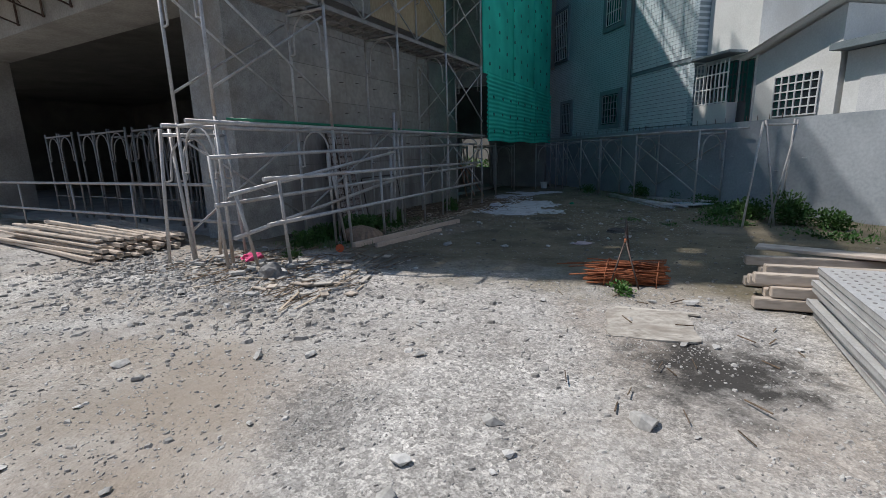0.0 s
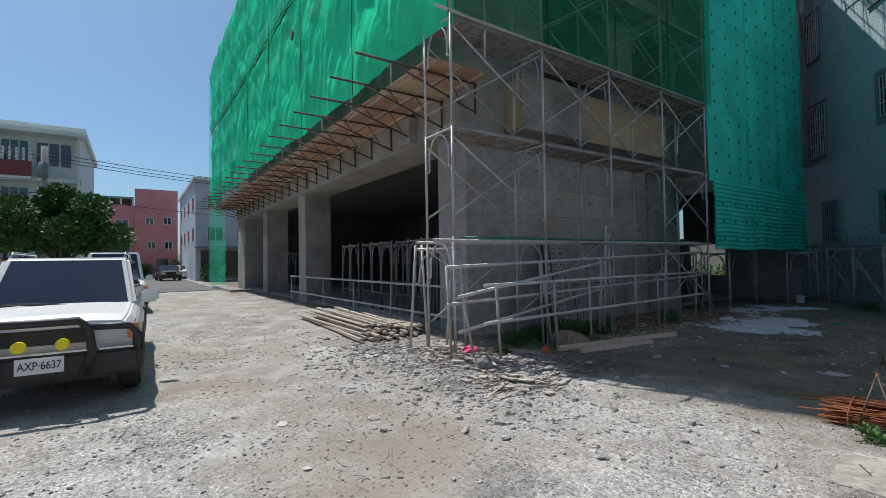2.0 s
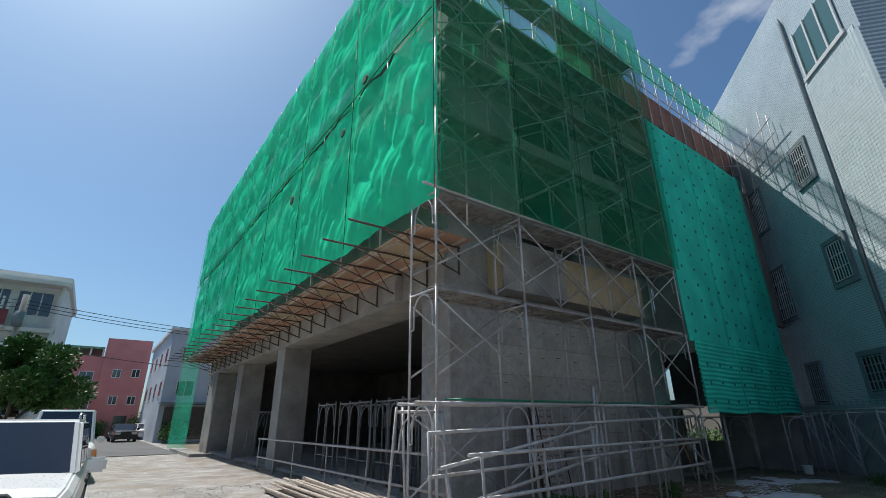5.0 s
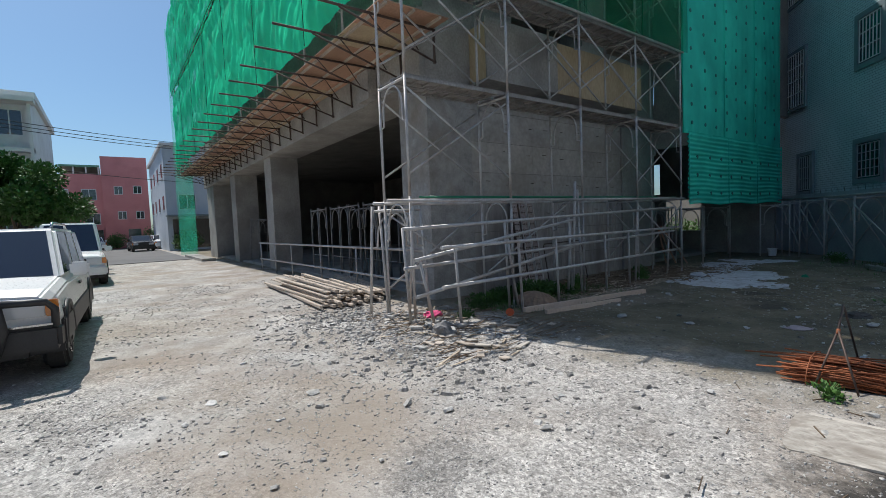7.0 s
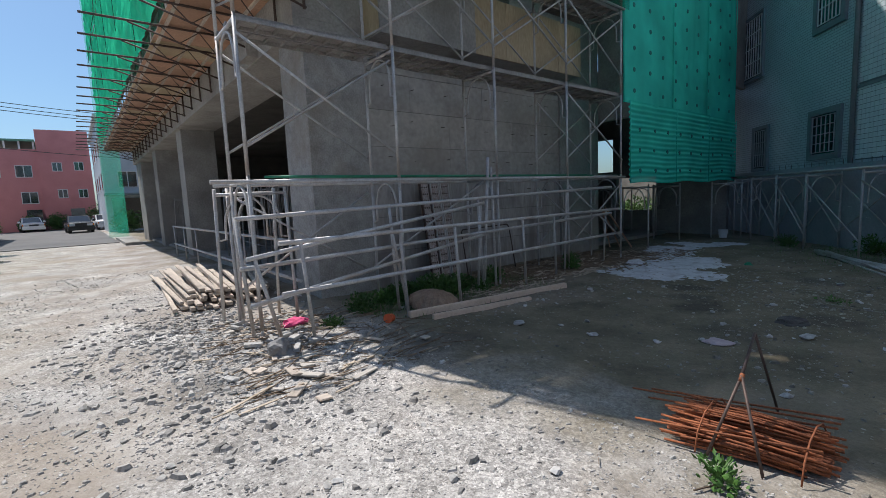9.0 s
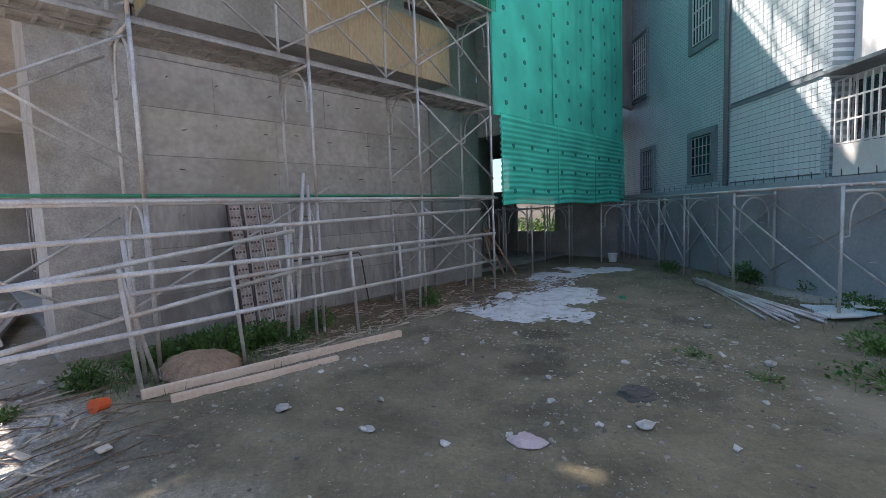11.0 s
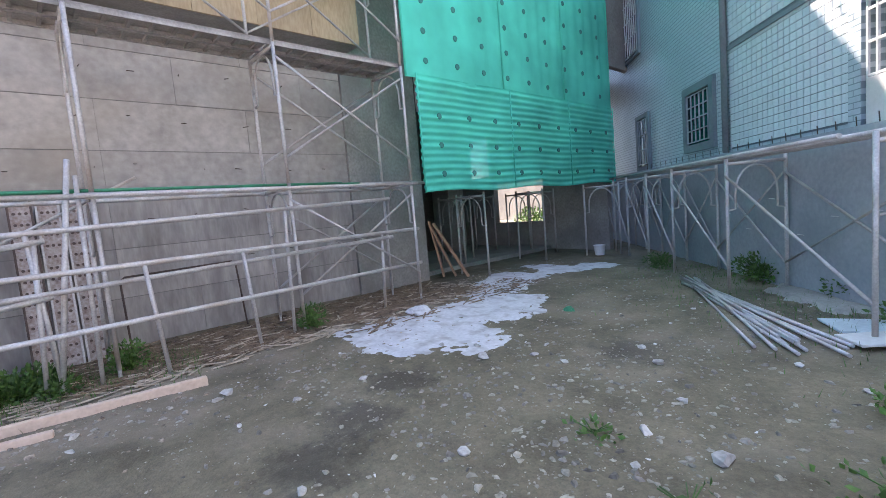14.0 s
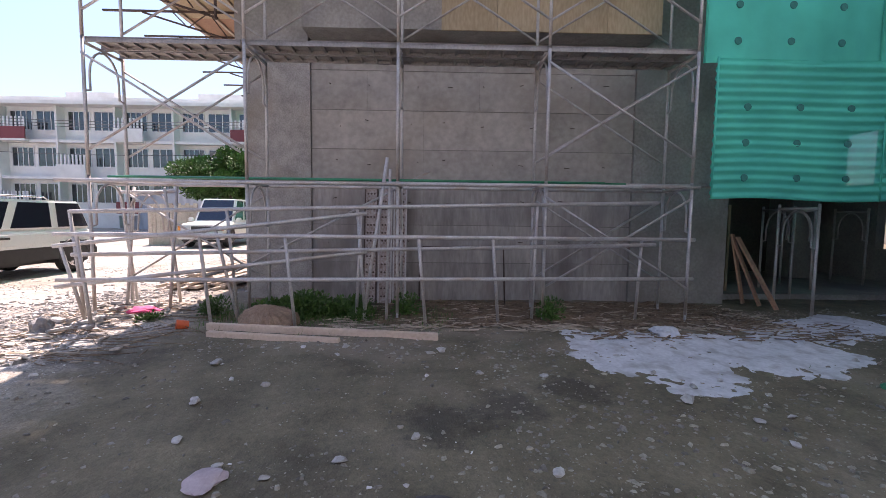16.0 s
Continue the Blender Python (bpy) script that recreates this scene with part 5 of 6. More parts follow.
spots = [q for q in spots if q[0] * -0.7507 + q[1] * -0.6606 > -8.8]
scatter("paper_scraps", spots, WHITE_PAINT, "white scraps of foam and paper on the yard", "litter", 0.25)


def sticks_fast(name, count, area, mat, label, category, longest=0.5, wide=1.0):
    verts, faces = [], []
    for k in range(count):
        x, y = r2.uniform(area[0], area[1]), r2.uniform(area[2], area[3])
        m = pose(x, y, relief(x, y) + r2.uniform(0.008, 0.03), 0, r2.uniform(-6, 6), math.degrees(r2.gauss(1.5, 0.6)))
        n, w = r2.uniform(0.08, longest) / 2, r2.uniform(0.002, 0.007) * wide
        base = len(verts)
        for sx in (-n, n):
            for sy in (-w, w):
                for sz in (-0.003, 0.004):
                    verts.append(tuple(m @ Vector((sx, sy, sz))))
        for q in ((0, 1, 3, 2), (4, 6, 7, 5), (0, 4, 5, 1), (2, 3, 7, 6), (0, 2, 6, 4), (1, 5, 7, 3)):
            faces.append(tuple(base + i for i in q))
    me = bpy.data.meshes.new(name)
    me.from_pydata(verts, [], faces)
    me.materials.append(mat)
    return tagged(new(name, me), label, category, kind="stuff")


STRAW = surface("dry brown sticks", (0.07, 0.045, 0.028), (0.30, 0.22, 0.15), 6, 40, 0.9, 0.2, vary=0.4)
sticks_fast("dry_sticks", 2600, (-5.7, -4.2, 7.2, 12.3), STRAW, "dry brown sticks and bark along the wall", "sticks", 0.6, 2.4)
sticks_fast("dry_sticks", 120, (-5.3, -2.6, 3.0, 5.2), STRAW, "splinters and sticks around the scaffold corner", "sticks", 0.7)
sticks_fast("dry_sticks", 26, (-0.6, 1.4, 2.2, 5.6), STRAW, "splinters scattered round the rebar bundle", "sticks", 0.18, 0.6)

STRAW_PALE = surface("weathered tan splinters", (0.30, 0.23, 0.16), (0.62, 0.53, 0.42), 6, 40, 0.9, 0.2, vary=0.4)
r2 = random.Random(51)
sticks_fast("dry_sticks", 260, (-4.5, -3.5, 9.6, 13.2), STRAW, "dry brown sticks blown over the cement spill", "sticks", 0.3, 2.0)
BARK_CHIP = surface("dark and tan bark chips", (0.06, 0.045, 0.035), (0.42, 0.34, 0.26), 5, 40, 0.95, 0.3, vary=0.6)
r2 = random.Random(77)
sticks_fast("wood_splinters", 520, (-5.6, -3.9, 6.6, 12.6), STRAW_PALE, "pale tan splinters and lath ends along the wall", "splinters", 0.5, 2.6)
sticks_fast("wood_splinters", 70, (-5.0, -2.4, 2.7, 4.9), STRAW_PALE, "pale splinters and lath ends by the scaffold corner", "splinters", 0.45, 2.2)
spots = []
while len(spots) < 4200:
    x, y = -4.7 + abs(r2.gauss(0, 1.0)) - 0.6, r2.uniform(6.2, 13.5)
    if 1.5 * noise.noise((x * 1.2, y * 1.2, 41)) + 0.55 < r2.random():
        continue
    spots.append((x, y, 0.007 + 0.035 * r2.random() ** 3, r2.uniform(0, 6)))
scatter("bark_chips", spots, BARK_CHIP, "dark and tan bark chips littering the wall foot", "bark chips", 0.45)
spots = []
while len(spots) < 420:
    u = r2.random()
    x, y = -3.35 + 0.3 * u + abs(r2.gauss(0, 0.22)) - 0.1, 5.2 + 5.6 * u
    spots.append((x, y, 0.006 + 0.04 * r2.random() ** 4, r2.uniform(0, 6)))
scatter("cement_crumbs", spots, EARTH_STONE, "pale cement crumbs and chips beside the ground timbers", "crumbs", 0.4)

# ---- weeds, bushes and the tree ----
def leaf_cluster(name, blobs, count, size, mat, label, category, seed, up=0.4, kind=""):
    """Many small folded leaves round the given blobs (x, y, z, rx, ry, rz)."""
    r = random.Random(seed)
    verts, faces = [], []
    for k in range(count):
        bx, by, bz, rx, ry, rz = blobs[r.randrange(len(blobs))]
        d = Vector((r.gauss(0, 1), r.gauss(0, 1), r.gauss(0, 1))).normalized() * (r.random() ** 0.45)
        c = Vector((bx + d.x * rx, by + d.y * ry, max(0.01, bz + d.z * rz)))
        dirn = (d + Vector((r.gauss(0, 0.5), r.gauss(0, 0.5), r.gauss(up, 0.5)))).normalized()
        side = dirn.cross(Vector((r.gauss(0, 1), r.gauss(0, 1), 1))).normalized()
        s = size * r.uniform(0.6, 1.3)
        nrm = dirn.cross(side)
        base = len(verts)
        for p in (c, c + dirn * s * 0.5 + side * s * 0.3 + nrm * s * 0.08, c + dirn * s, c + dirn * s * 0.5 - side * s * 0.3 + nrm * s * 0.08):
            verts.append(tuple(p))
        faces.append((base, base + 1, base + 2))
        faces.append((base, base + 2, base + 3))
    me = bpy.data.meshes.new(name)
    me.from_pydata(verts, [], faces)
    me.materials.append(mat)
    return tagged(new(name, me), label, category, kind=kind)


def stems(b, x, y, n, h, r, spread):
    for k in range(n):
        a = r.uniform(0, 6.28)
        tube(b, [(x, y, 0), (x + spread * 0.5 * math.cos(a), y + spread * 0.5 * math.sin(a), h * 0.6), (x + spread * math.cos(a), y + spread * math.sin(a), h)], 0.004, 4)


def weed(x, y, w, h, count, seed, leaf=0.05):
    count = int(count * 2.2)
    t = thing("weed", None, "green leafy weed growing out of the ground", "weed", "weeds")
    b = bmesh.new()
    stems(b, x, y, 9, h * 0.9, random.Random(seed), w * 0.7)
    part("stem", b, LEAF, t)["kind"] = "stuff"
    l = leaf_cluster("foliage", [(x, y, h * 0.45, w, w, h * 0.5), (x + w * 0.4, y - w * 0.3, h * 0.3, w * 0.7, w * 0.7, h * 0.35)], count, leaf, LEAF, "", "", seed)
    l.parent = t
    return t


for k, (x, y, w, h, n) in enumerate(((-4.75, 4.95, 0.22, 0.28, 260), (-4.7, 6.2, 0.36, 0.36, 800), (-4.85, 6.75, 0.34, 0.26, 600), (-5.1, 6.0, 0.4, 0.2, 600), (-4.45, 7.0, 0.16, 0.22, 160), (-4.75, 7.55, 0.2, 0.34, 300), (-4.5, 9.5, 0.2, 0.36, 300), (-5.1, 5.6, 0.3, 0.15, 300), (-0.04, 4.42, 0.12, 0.12, 70), (-0.45, 9.25, 0.16, 0.05, 22), (0.2, 8.9, 0.2, 0.05, 20), (-0.7, 14.5, 0.35, 0.4, 500), (0.45, 13.6, 0.4, 0.3, 420), (0.9, 12.6, 0.35, 0.25, 300), (0.95, 10.4, 0.28, 0.2, 300), (1.3, 11.2, 0.35, 0.22, 320), (2.0, 9.7, 0.35, 0.6, 700), (1.5, 10.2, 0.3, 0.4, 400), (1.0, 9.4, 0.5, 0.1, 120), (2.5, 9.3, 0.3, 0.35, 400), (2.3, 8.4, 0.6, 0.09, 130), (-4.3, 4.3, 0.15, 0.12, 110), (-2.4, 15.2, 0.25, 0.3, 260))):
    weed(x, y, w, h, n, 40 + k, 0.045 if w < 0.3 else 0.058)
grass_v, grass_f = [], []
for k in range(5200):
    if k % 3:
        x, y = r2.gauss(-4.7, 0.35), r2.uniform(4.9, 8.2)
    else:
        s, d = r2.uniform(3, 13), abs(r2.gauss(0, 0.8)) + 0.25
        p = U * s + N * (-9.25 + d)
        x, y = p.x, p.y
    a, h = r2.uniform(0, 6.28), r2.uniform(0.03, 0.1)
    z = relief(x, y)
    base = len(grass_v)
    grass_v += [(x - 0.004 * math.sin(a), y + 0.004 * math.cos(a), z), (x + 0.004 * math.sin(a), y - 0.004 * math.cos(a), z), (x + 0.5 * h * math.cos(a), y + 0.5 * h * math.sin(a), z + h)]
    grass_f.append((base, base + 1, base + 2))
me = bpy.data.meshes.new("grass")
me.from_pydata(grass_v, [], grass_f)
me.materials.append(LEAF)
tagged(new("grass", me), "short green grass along the walls", "grass", kind="stuff")

# street tree
tree = thing("tree", None, "broad dark green street tree with dense leaves", "tree")
b = piped([(-24.2, -3.0, 0), (-24.1, -3.0, 1.0), (-24.0, -2.95, 2.0)], 0.16, 8)
for a in range(6):
    q = a * 1.05
    tube(b, [(-24.05, -3.0, 1.5), (-24.0 + 0.9 * math.cos(q), -3.0 + 0.9 * math.sin(q), 2.4), (-24.0 + 1.6 * math.cos(q), -3.0 + 1.6 * math.sin(q), 3.2)], 0.05, 6)
part("trunk", b, BARK, tree)
rr = random.Random(77)
blobs = []
for k in range(34):
    a, d = rr.uniform(0, 6.28), rr.uniform(0.3, 2.3)
    blobs.append((-24 + d * math.cos(a), -3.0 + d * 1.2 * math.sin(a), 3.15 + rr.uniform(-1.0, 1.4) * (1 - d / 4.2), 0.7, 0.75, 0.55))
crown = leaf_cluster("crown", blobs, 34000, 0.16, TREE_LEAF, "", "", 78, 0.2)
crown.parent = tree

# ---- the parked vehicles ----
def loft(stations, half=None):
    """Skins closed cross-sections (lists of y, z) placed at x; mirrored in y."""
    b = bmesh.new()
    rings = []
    for x, sec in stations:
        pts = [(y, z) for y, z in sec] + [(-y, z) for y, z in reversed(sec) if y > 1e-4]
        rings.append([b.verts.new((x, y, z)) for y, z in pts])
    for r0, r1 in zip(rings, rings[1:]):
        n = len(r0)
        for k in range(n):
            b.faces.new((r0[k], r0[(k + 1) % n], r1[(k + 1) % n], r1[k]))
    b.faces.new(rings[0])
    b.faces.new(rings[-1][::-1])
    bmesh.ops.recalc_face_normals(b, faces=b.faces)
    bmesh.ops.bevel(b, geom=[e for e in b.edges if len(e.link_faces) == 2 and e.calc_face_angle(0) > 0.5], offset=0.02, segments=2, affect="EDGES")
    return b


def section(w, zl, zh, crown=0.02):
    return [(0.0, zl), (w - 0.08, zl), (w, zl + 0.12), (w + 0.01, (zl + zh) / 2), (w - 0.02, zh - 0.08), (w - 0.10, zh), (w * 0.5, zh + crown), (0.0, zh + crown * 1.4)]


CHROME = surface("dull chrome", (0.5, 0.5, 0.5), (0.65, 0.65, 0.65), 5, 40, 0.25, 0.0, metal=0.9)
LENS = glass("lamp lens", (0.55, 0.57, 0.6), 0.1)
AMBER = glass("amber lens", (0.65, 0.2, 0.02), 0.15)
YELLOW = surface("yellow fog lamp glass", (0.75, 0.6, 0.0), (0.9, 0.75, 0.02), 5, 30, 0.2, 0.0)
PLATE = surface("plate white", (0.7, 0.7, 0.7), (0.78, 0.78, 0.78), 4, 40, 0.5, 0.0)
INK = surface("plate ink", (0.01, 0.012, 0.02), (0.02, 0.022, 0.03), 4, 40, 0.5, 0.0)


def wheel_parts(t, x, y, r, w):
    wh = part("tyre", bmesh.new(), RUBBER, t)
    b = bmesh.new()
    bmesh.ops.create_cone(b, cap_ends=True, segments=28, radius1=r, radius2=r, depth=w)
    bmesh.ops.bevel(b, geom=[e for e in b.edges if len(e.link_faces) == 2 and e.calc_face_angle(0) > 1.0], offset=0.04, segments=3, affect="EDGES")
    b.to_mesh(wh.data)
    b.free()
    wh.matrix_basis = pose(x, y, r, 90)
    b = bmesh.new()
    bmesh.ops.create_cone(b, cap_ends=True, segments=20, radius1=r * 0.58, radius2=r * 0.5, depth=w + 0.02)
    rim = part("rim", b, CHROME, wh)
    for k in range(6):
        sp = boxed(-0.025, 0.025, 0.05, r * 0.5, -w / 2 - 0.02, w / 2 + 0.02)
        bmesh.ops.rotate(sp, verts=sp.verts, matrix=Matrix.Rotation(k * math.pi / 3, 3, "Z"))
        part("spoke", sp, BLACK_PLASTIC, wh)


def vehicle(name, label, paint, length, width, height, sedan=False, clad=True):
    """A car facing +x with its front bumper at x = 0, resting on z = 0."""
    t = thing(name, None, label, "car", "parked cars")
    w, L = width / 2, length
    belt, low = (0.98, 0.36) if not sedan else (0.88, 0.25)
    st = [(-0.12, section(w - 0.06, low + 0.02, belt - 0.10)), (-0.3, section(w - 0.01, low, belt - 0.03)), (-1.25, section(w, low, belt + 0.03)), (-L * 0.6, section(w, low, belt + 0.02)), (-L + 0.25, section(w, low, belt + 0.02)), (-L + 0.06, section(w - 0.05, low + 0.05, belt - 0.02))]
    part("body", loft(st), paint, t)
    a0, a1 = -1.22, -1.85
    z1 = height
    b0 = -L + (0.12 if not sedan else 0.75)
    b1 = -L + (0.3 if not sedan else 1.35)
    wt = w - 0.16

    b = bmesh.new()
    vs = [b.verts.new(p) for p in ((a0, w - 0.05, belt), (a0, -w + 0.05, belt), (b0, -w + 0.05, belt), (b0, w - 0.05, belt), (a1, wt, z1), (a1, -wt, z1), (b1, -wt, z1), (b1, wt, z1))]
    for q in ((0, 1, 2, 3), (4, 7, 6, 5), (0, 4, 5, 1), (2, 6, 7, 3), (1, 5, 6, 2), (0, 3, 7, 4)):
        b.faces.new([vs[i] for i in q])
    bmesh.ops.recalc_face_normals(b, faces=b.faces)
    bmesh.ops.bevel(b, geom=list(b.edges), offset=0.045, segments=3, affect="EDGES")
    part("cabin", b, paint, t)

    def pane(nm, quad, mat, shrink, proud, lab=""):
        p = [Vector(v) for v in quad]
        c = sum(p, Vector()) / 4
        nrm = (p[1] - p[0]).cross(p[3] - p[0]).normalized()
        if nrm.dot(c - Vector((-L / 2, 0, belt))) < 0:
            nrm = -nrm
        p = [c + (v - c) * shrink for v in p]
        bb = bmesh.new()
        f = [bb.verts.new(v + nrm * proud) for v in p]
        g = [bb.verts.new(v - nrm * 0.02) for v in p]
        bb.faces.new(f)
        bb.faces.new(g[::-1])
        for k in range(4):
            bb.faces.new((f[k], g[k], g[(k + 1) % 4], f[(k + 1) % 4]))
        bmesh.ops.recalc_face_normals(bb, faces=bb.faces)
        return part(nm, bb, mat, t, lab)
    pane("windscreen", ((a0, w - 0.05, belt), (a0, -w + 0.05, belt), (a1, -wt, z1), (a1, wt, z1)), WINDSCREEN, 0.87, 0.006, "dark windscreen")
    pane("rear_window", ((b0, w - 0.05, belt), (b0, -w + 0.05, belt), (b1, -wt, z1), (b1, wt, z1)), WINDSCREEN, 0.82, 0.006)
    for s in (1, -1):
        cuts = [0.0, 0.36, 0.7, 1.0]
        for c0, c1 in zip(cuts, cuts[1:]):
            q = [(a0 + (b0 - a0) * c0, s * (w - 0.05), belt), (a0 + (b0 - a0) * c1, s * (w - 0.05), belt), (a1 + (b1 - a1) * c1, s * wt, z1), (a1 + (b1 - a1) * c0, s * wt, z1)]
            pane("side_window", q, WINDSCREEN, 0.82, 0.006)
        if clad:
            part("side_cladding", boxed(-L + 0.1, -0.25, s * (w + 0.005) - 0.02, s * (w + 0.005) + 0.02, low - 0.02, low + 0.26, 0.012), BLACK_PLASTIC, t)
        m = boxed(-1.42, -1.3, s * (w + 0.1) - 0.1, s * (w + 0.1) + 0.1, belt + 0.02, belt + 0.19, 0.03)
        part("mirror", m, paint, t)
        part("door_handle", boxed(-2.45, -2.25, s * (w + 0.015) - 0.012, s * (w + 0.015) + 0.012, belt - 0.16, belt - 0.12), BLACK_PLASTIC, t)
        hl = part("headlight", boxed(-0.16, -0.095, s * (w - 0.28) - 0.2, s * (w - 0.28) + 0.17, belt - 0.30, belt - 0.13, 0.012), LENS, t)
        part("indicator", boxed(-0.17, -0.085, s * (w - 0.055) - 0.06, s * (w - 0.055) + 0.05, belt - 0.30, belt - 0.13, 0.01), AMBER, hl)
        part("tail_light", boxed(-L + 0.03, -L + 0.09, s * (w - 0.12) - 0.07, s * (w - 0.12) + 0.07, 0.62, 0.9, 0.01), AMBER, t)
    part("grille", boxed(-0.15, -0.10, -w + 0.48, w - 0.48, belt - 0.30, belt - 0.14, 0.01), BLACK_PLASTIC, t)
    part("bumper", boxed(-0.3, 0.0, -w - 0.01, w + 0.01, low - 0.02, low + 0.24, 0.04), BLACK_PLASTIC if clad else paint, t)
    part("rear_bumper", boxed(-L, -L + 0.2, -w, w, low, low + 0.2, 0.03), BLACK_PLASTIC if clad else paint, t)
    rad = 0.34 if not sedan else 0.3
    for x in (-0.75, -L + 0.72):
        for s in (1, -1):
            wheel_parts(t, x, s * (w - 0.11), rad, 0.22)
            part("wheel_arch", tube(bmesh.new(), [(x + (rad + 0.07) * math.cos(q * math.pi / 10), s * (w + 0.005), rad + (rad + 0.07) * math.sin(q * math.pi / 10)) for q in range(11)], 0.035, 6), BLACK_PLASTIC, t)
            dk = boxed(x - rad - 0.05, x + rad + 0.05, s * (w - 0.2) - 0.212, s * (w - 0.2) + 0.212, rad - 0.1, rad + rad + 0.06, 0.02)
            part("wheel_well", dk, BLACK_PLASTIC, t)
    part("underbody", boxed(-L + 0.3, -0.3, -w + 0.3, w - 0.3, 0.24, low + 0.02), BLACK_PLASTIC, t)
    return t


suv = vehicle("suv", "white old off-road car with black bull bar and yellow fog lamps", CAR_WHITE, 4.7, 1.66, 1.62)
for s in (1, -1):
    part("roof_rail", piped([(-2.0, s * 0.62, 1.63), (-2.1, s * 0.62, 1.69), (-3.5, s * 0.62, 1.69), (-3.6, s * 0.62, 1.63)], 0.018, 8), CHROME, suv)
    part("fog_lamp", piped([(0.02, s * 0.17, 0.70), (0.085, s * 0.17, 0.70)], 0.058, 16), YELLOW, suv, "round yellow fog lamp")
    part("wiper", piped([(-1.16, s * 0.1 - 0.05, 1.03), (-1.2, s * 0.1 - 0.6, 1.06)], 0.009, 5), BLACK_PLASTIC, suv)
part("bull_bar", piped([(0.05, -0.34, 0.36), (0.1, -0.42, 0.6), (0.08, -0.38, 0.86), (0.06, -0.3, 0.93), (0.06, 0.3, 0.93), (0.08, 0.38, 0.86), (0.1, 0.42, 0.6), (0.05, 0.34, 0.36)], 0.042, 10), BLACK_PLASTIC, suv, "black bull bar")
for s in (1, -1):
    part("bull_bar_wing", piped([(0.08, s * 0.39, 0.86), (0.03, s * 0.74, 0.84), (-0.02, s * 0.8, 0.76), (-0.01, s * 0.8, 0.58)], 0.036, 10), BLACK_PLASTIC, suv)
part("chrome_strip", boxed(-0.01, 0.012, -0.78, 0.78, 0.6, 0.62), CHROME, suv)
plate = part("number_plate", boxed(0.10, 0.112, -0.19, 0.19, 0.43, 0.59, 0.003), PLATE, suv, "white number plate")
txt = bpy.data.curves.new("plate_text", "FONT")
txt.body, txt.size, txt.align_x, txt.extrude = "AXP\u00b76637", 0.105, "CENTER", 0.002
txt_ob = new("plate_text", txt)
bpy.context.view_layer.update()
txt_me = bpy.data.meshes.new_from_object(txt_ob.evaluated_get(bpy.context.evaluated_depsgraph_get()))
bpy.data.objects.remove(txt_ob)
txt_me.materials.clear()
txt_me.materials.append(INK)
letters = new("plate_text", txt_me)
letters.parent = plate
letters.matrix_basis = pose(0.114, 0, 0.475, 90, 0, 90) @ Matrix.Diagonal((0.78, 1.1, 1, 1))
suv.matrix_basis = pose(-5.1, -1.26, 0.0, 0, 0, -1.5)
van = vehicle("van", "white van parked behind the off-road car", CAR_WHITE, 4.3, 1.7, 1.95, False, False)
van.matrix_basis = pose(-15.9, -0.95, 0.0, 0, 0, 2)
DARK_PAINT = surface("dark car paint", (0.02, 0.022, 0.025), (0.035, 0.037, 0.04), 4, 40, 0.25, 0.0)
far_car = vehicle("sedan", "dark saloon car parked in the street", DARK_PAINT, 4.4, 1.7, 1.4, True, False)
far_car.matrix_basis = pose(-46, 2.3, 0.03, 0, 0, 4)
for x, y in ((-58, -1.2), (-52, 4.4)):
    c = vehicle("sedan", "white saloon car parked in the street", CAR_WHITE, 4.3, 1.7, 1.4, True, False)
    c.matrix_basis = pose(x, y, 0.03, 0, 0, 8)

# ---- the tiled house: facade parts ----
GRILLE = surface("white grille paint", (0.55, 0.56, 0.56), (0.72, 0.72, 0.72), 5, 40, 0.45, 0.0)
FRAME_GREY = surface("grey window surround", (0.14, 0.18, 0.20), (0.22, 0.26, 0.28), 4, 40, 0.7, 0.1)


GRILLE_GREY = surface("grey grille paint", (0.22, 0.25, 0.27), (0.34, 0.37, 0.39), 5, 40, 0.5, 0.0)


def barred_window(s0, s1, z0, z1, bars=7, rows=2, surround=0.14, steel=None):
    """Window with a wide grey surround, dark glass and a white steel grille."""
    w = part("window", local(boxed(s0, s1, 0.004, 0.02, z0, z1)), WINDOW_DARK, house)
    for a, c, d, e in ((s0 - surround, s1 + surround, z0 - surround, z0 - 0.002), (s0 - surround, s1 + surround, z1 + 0.002, z1 + surround), (s0 - surround, s0 - 0.002, z0, z1), (s1 + 0.002, s1 + surround, z0, z1)):
        part("surround", local(boxed(a, c, 0.004, 0.07, d, e)), FRAME_GREY, w)
    for k in range(bars + 1):
        s = s0 + 0.05 + (s1 - s0 - 0.1) * k / bars
        part("bar", local(boxed(s - 0.01, s + 0.01, 0.05, 0.07, z0 + 0.03, z1 - 0.03)), steel or GRILLE, w)
    for k in range(rows + 2):
        z = z0 + 0.04 + (z1 - z0 - 0.08) * k / (rows + 1)
        part("bar", local(boxed(s0 + 0.04, s1 - 0.04, 0.052, 0.068, z - 0.01, z + 0.01)), steel or GRILLE, w)
    return w


barred_window(12.98, 13.88, 2.18, 3.12, 5, 3, 0.14, GRILLE_GREY)
barred_window(13.0, 13.86, 5.22, 6.40, 6, 2)
barred_window(13.3, 14.1, 8.6, 9.8, 6, 2)
barred_window(16.4, 17.5, 4.8, 6.6, 7, 3, 0.08)
barred_window(16.6, 17.5, 8.2, 9.8, 7, 2, 0.08)
barred_window(16.0, 16.7, 2.0, 3.15, 5, 2, 0.1, GRILLE_GREY)
part("drain_pipe", local(piped([(12.45, 0.07, 1.9), (12.45, 0.07, 13.8), (12.6, 0.02, 14.2)], 0.05, 10)), FRAME_GREY, house)
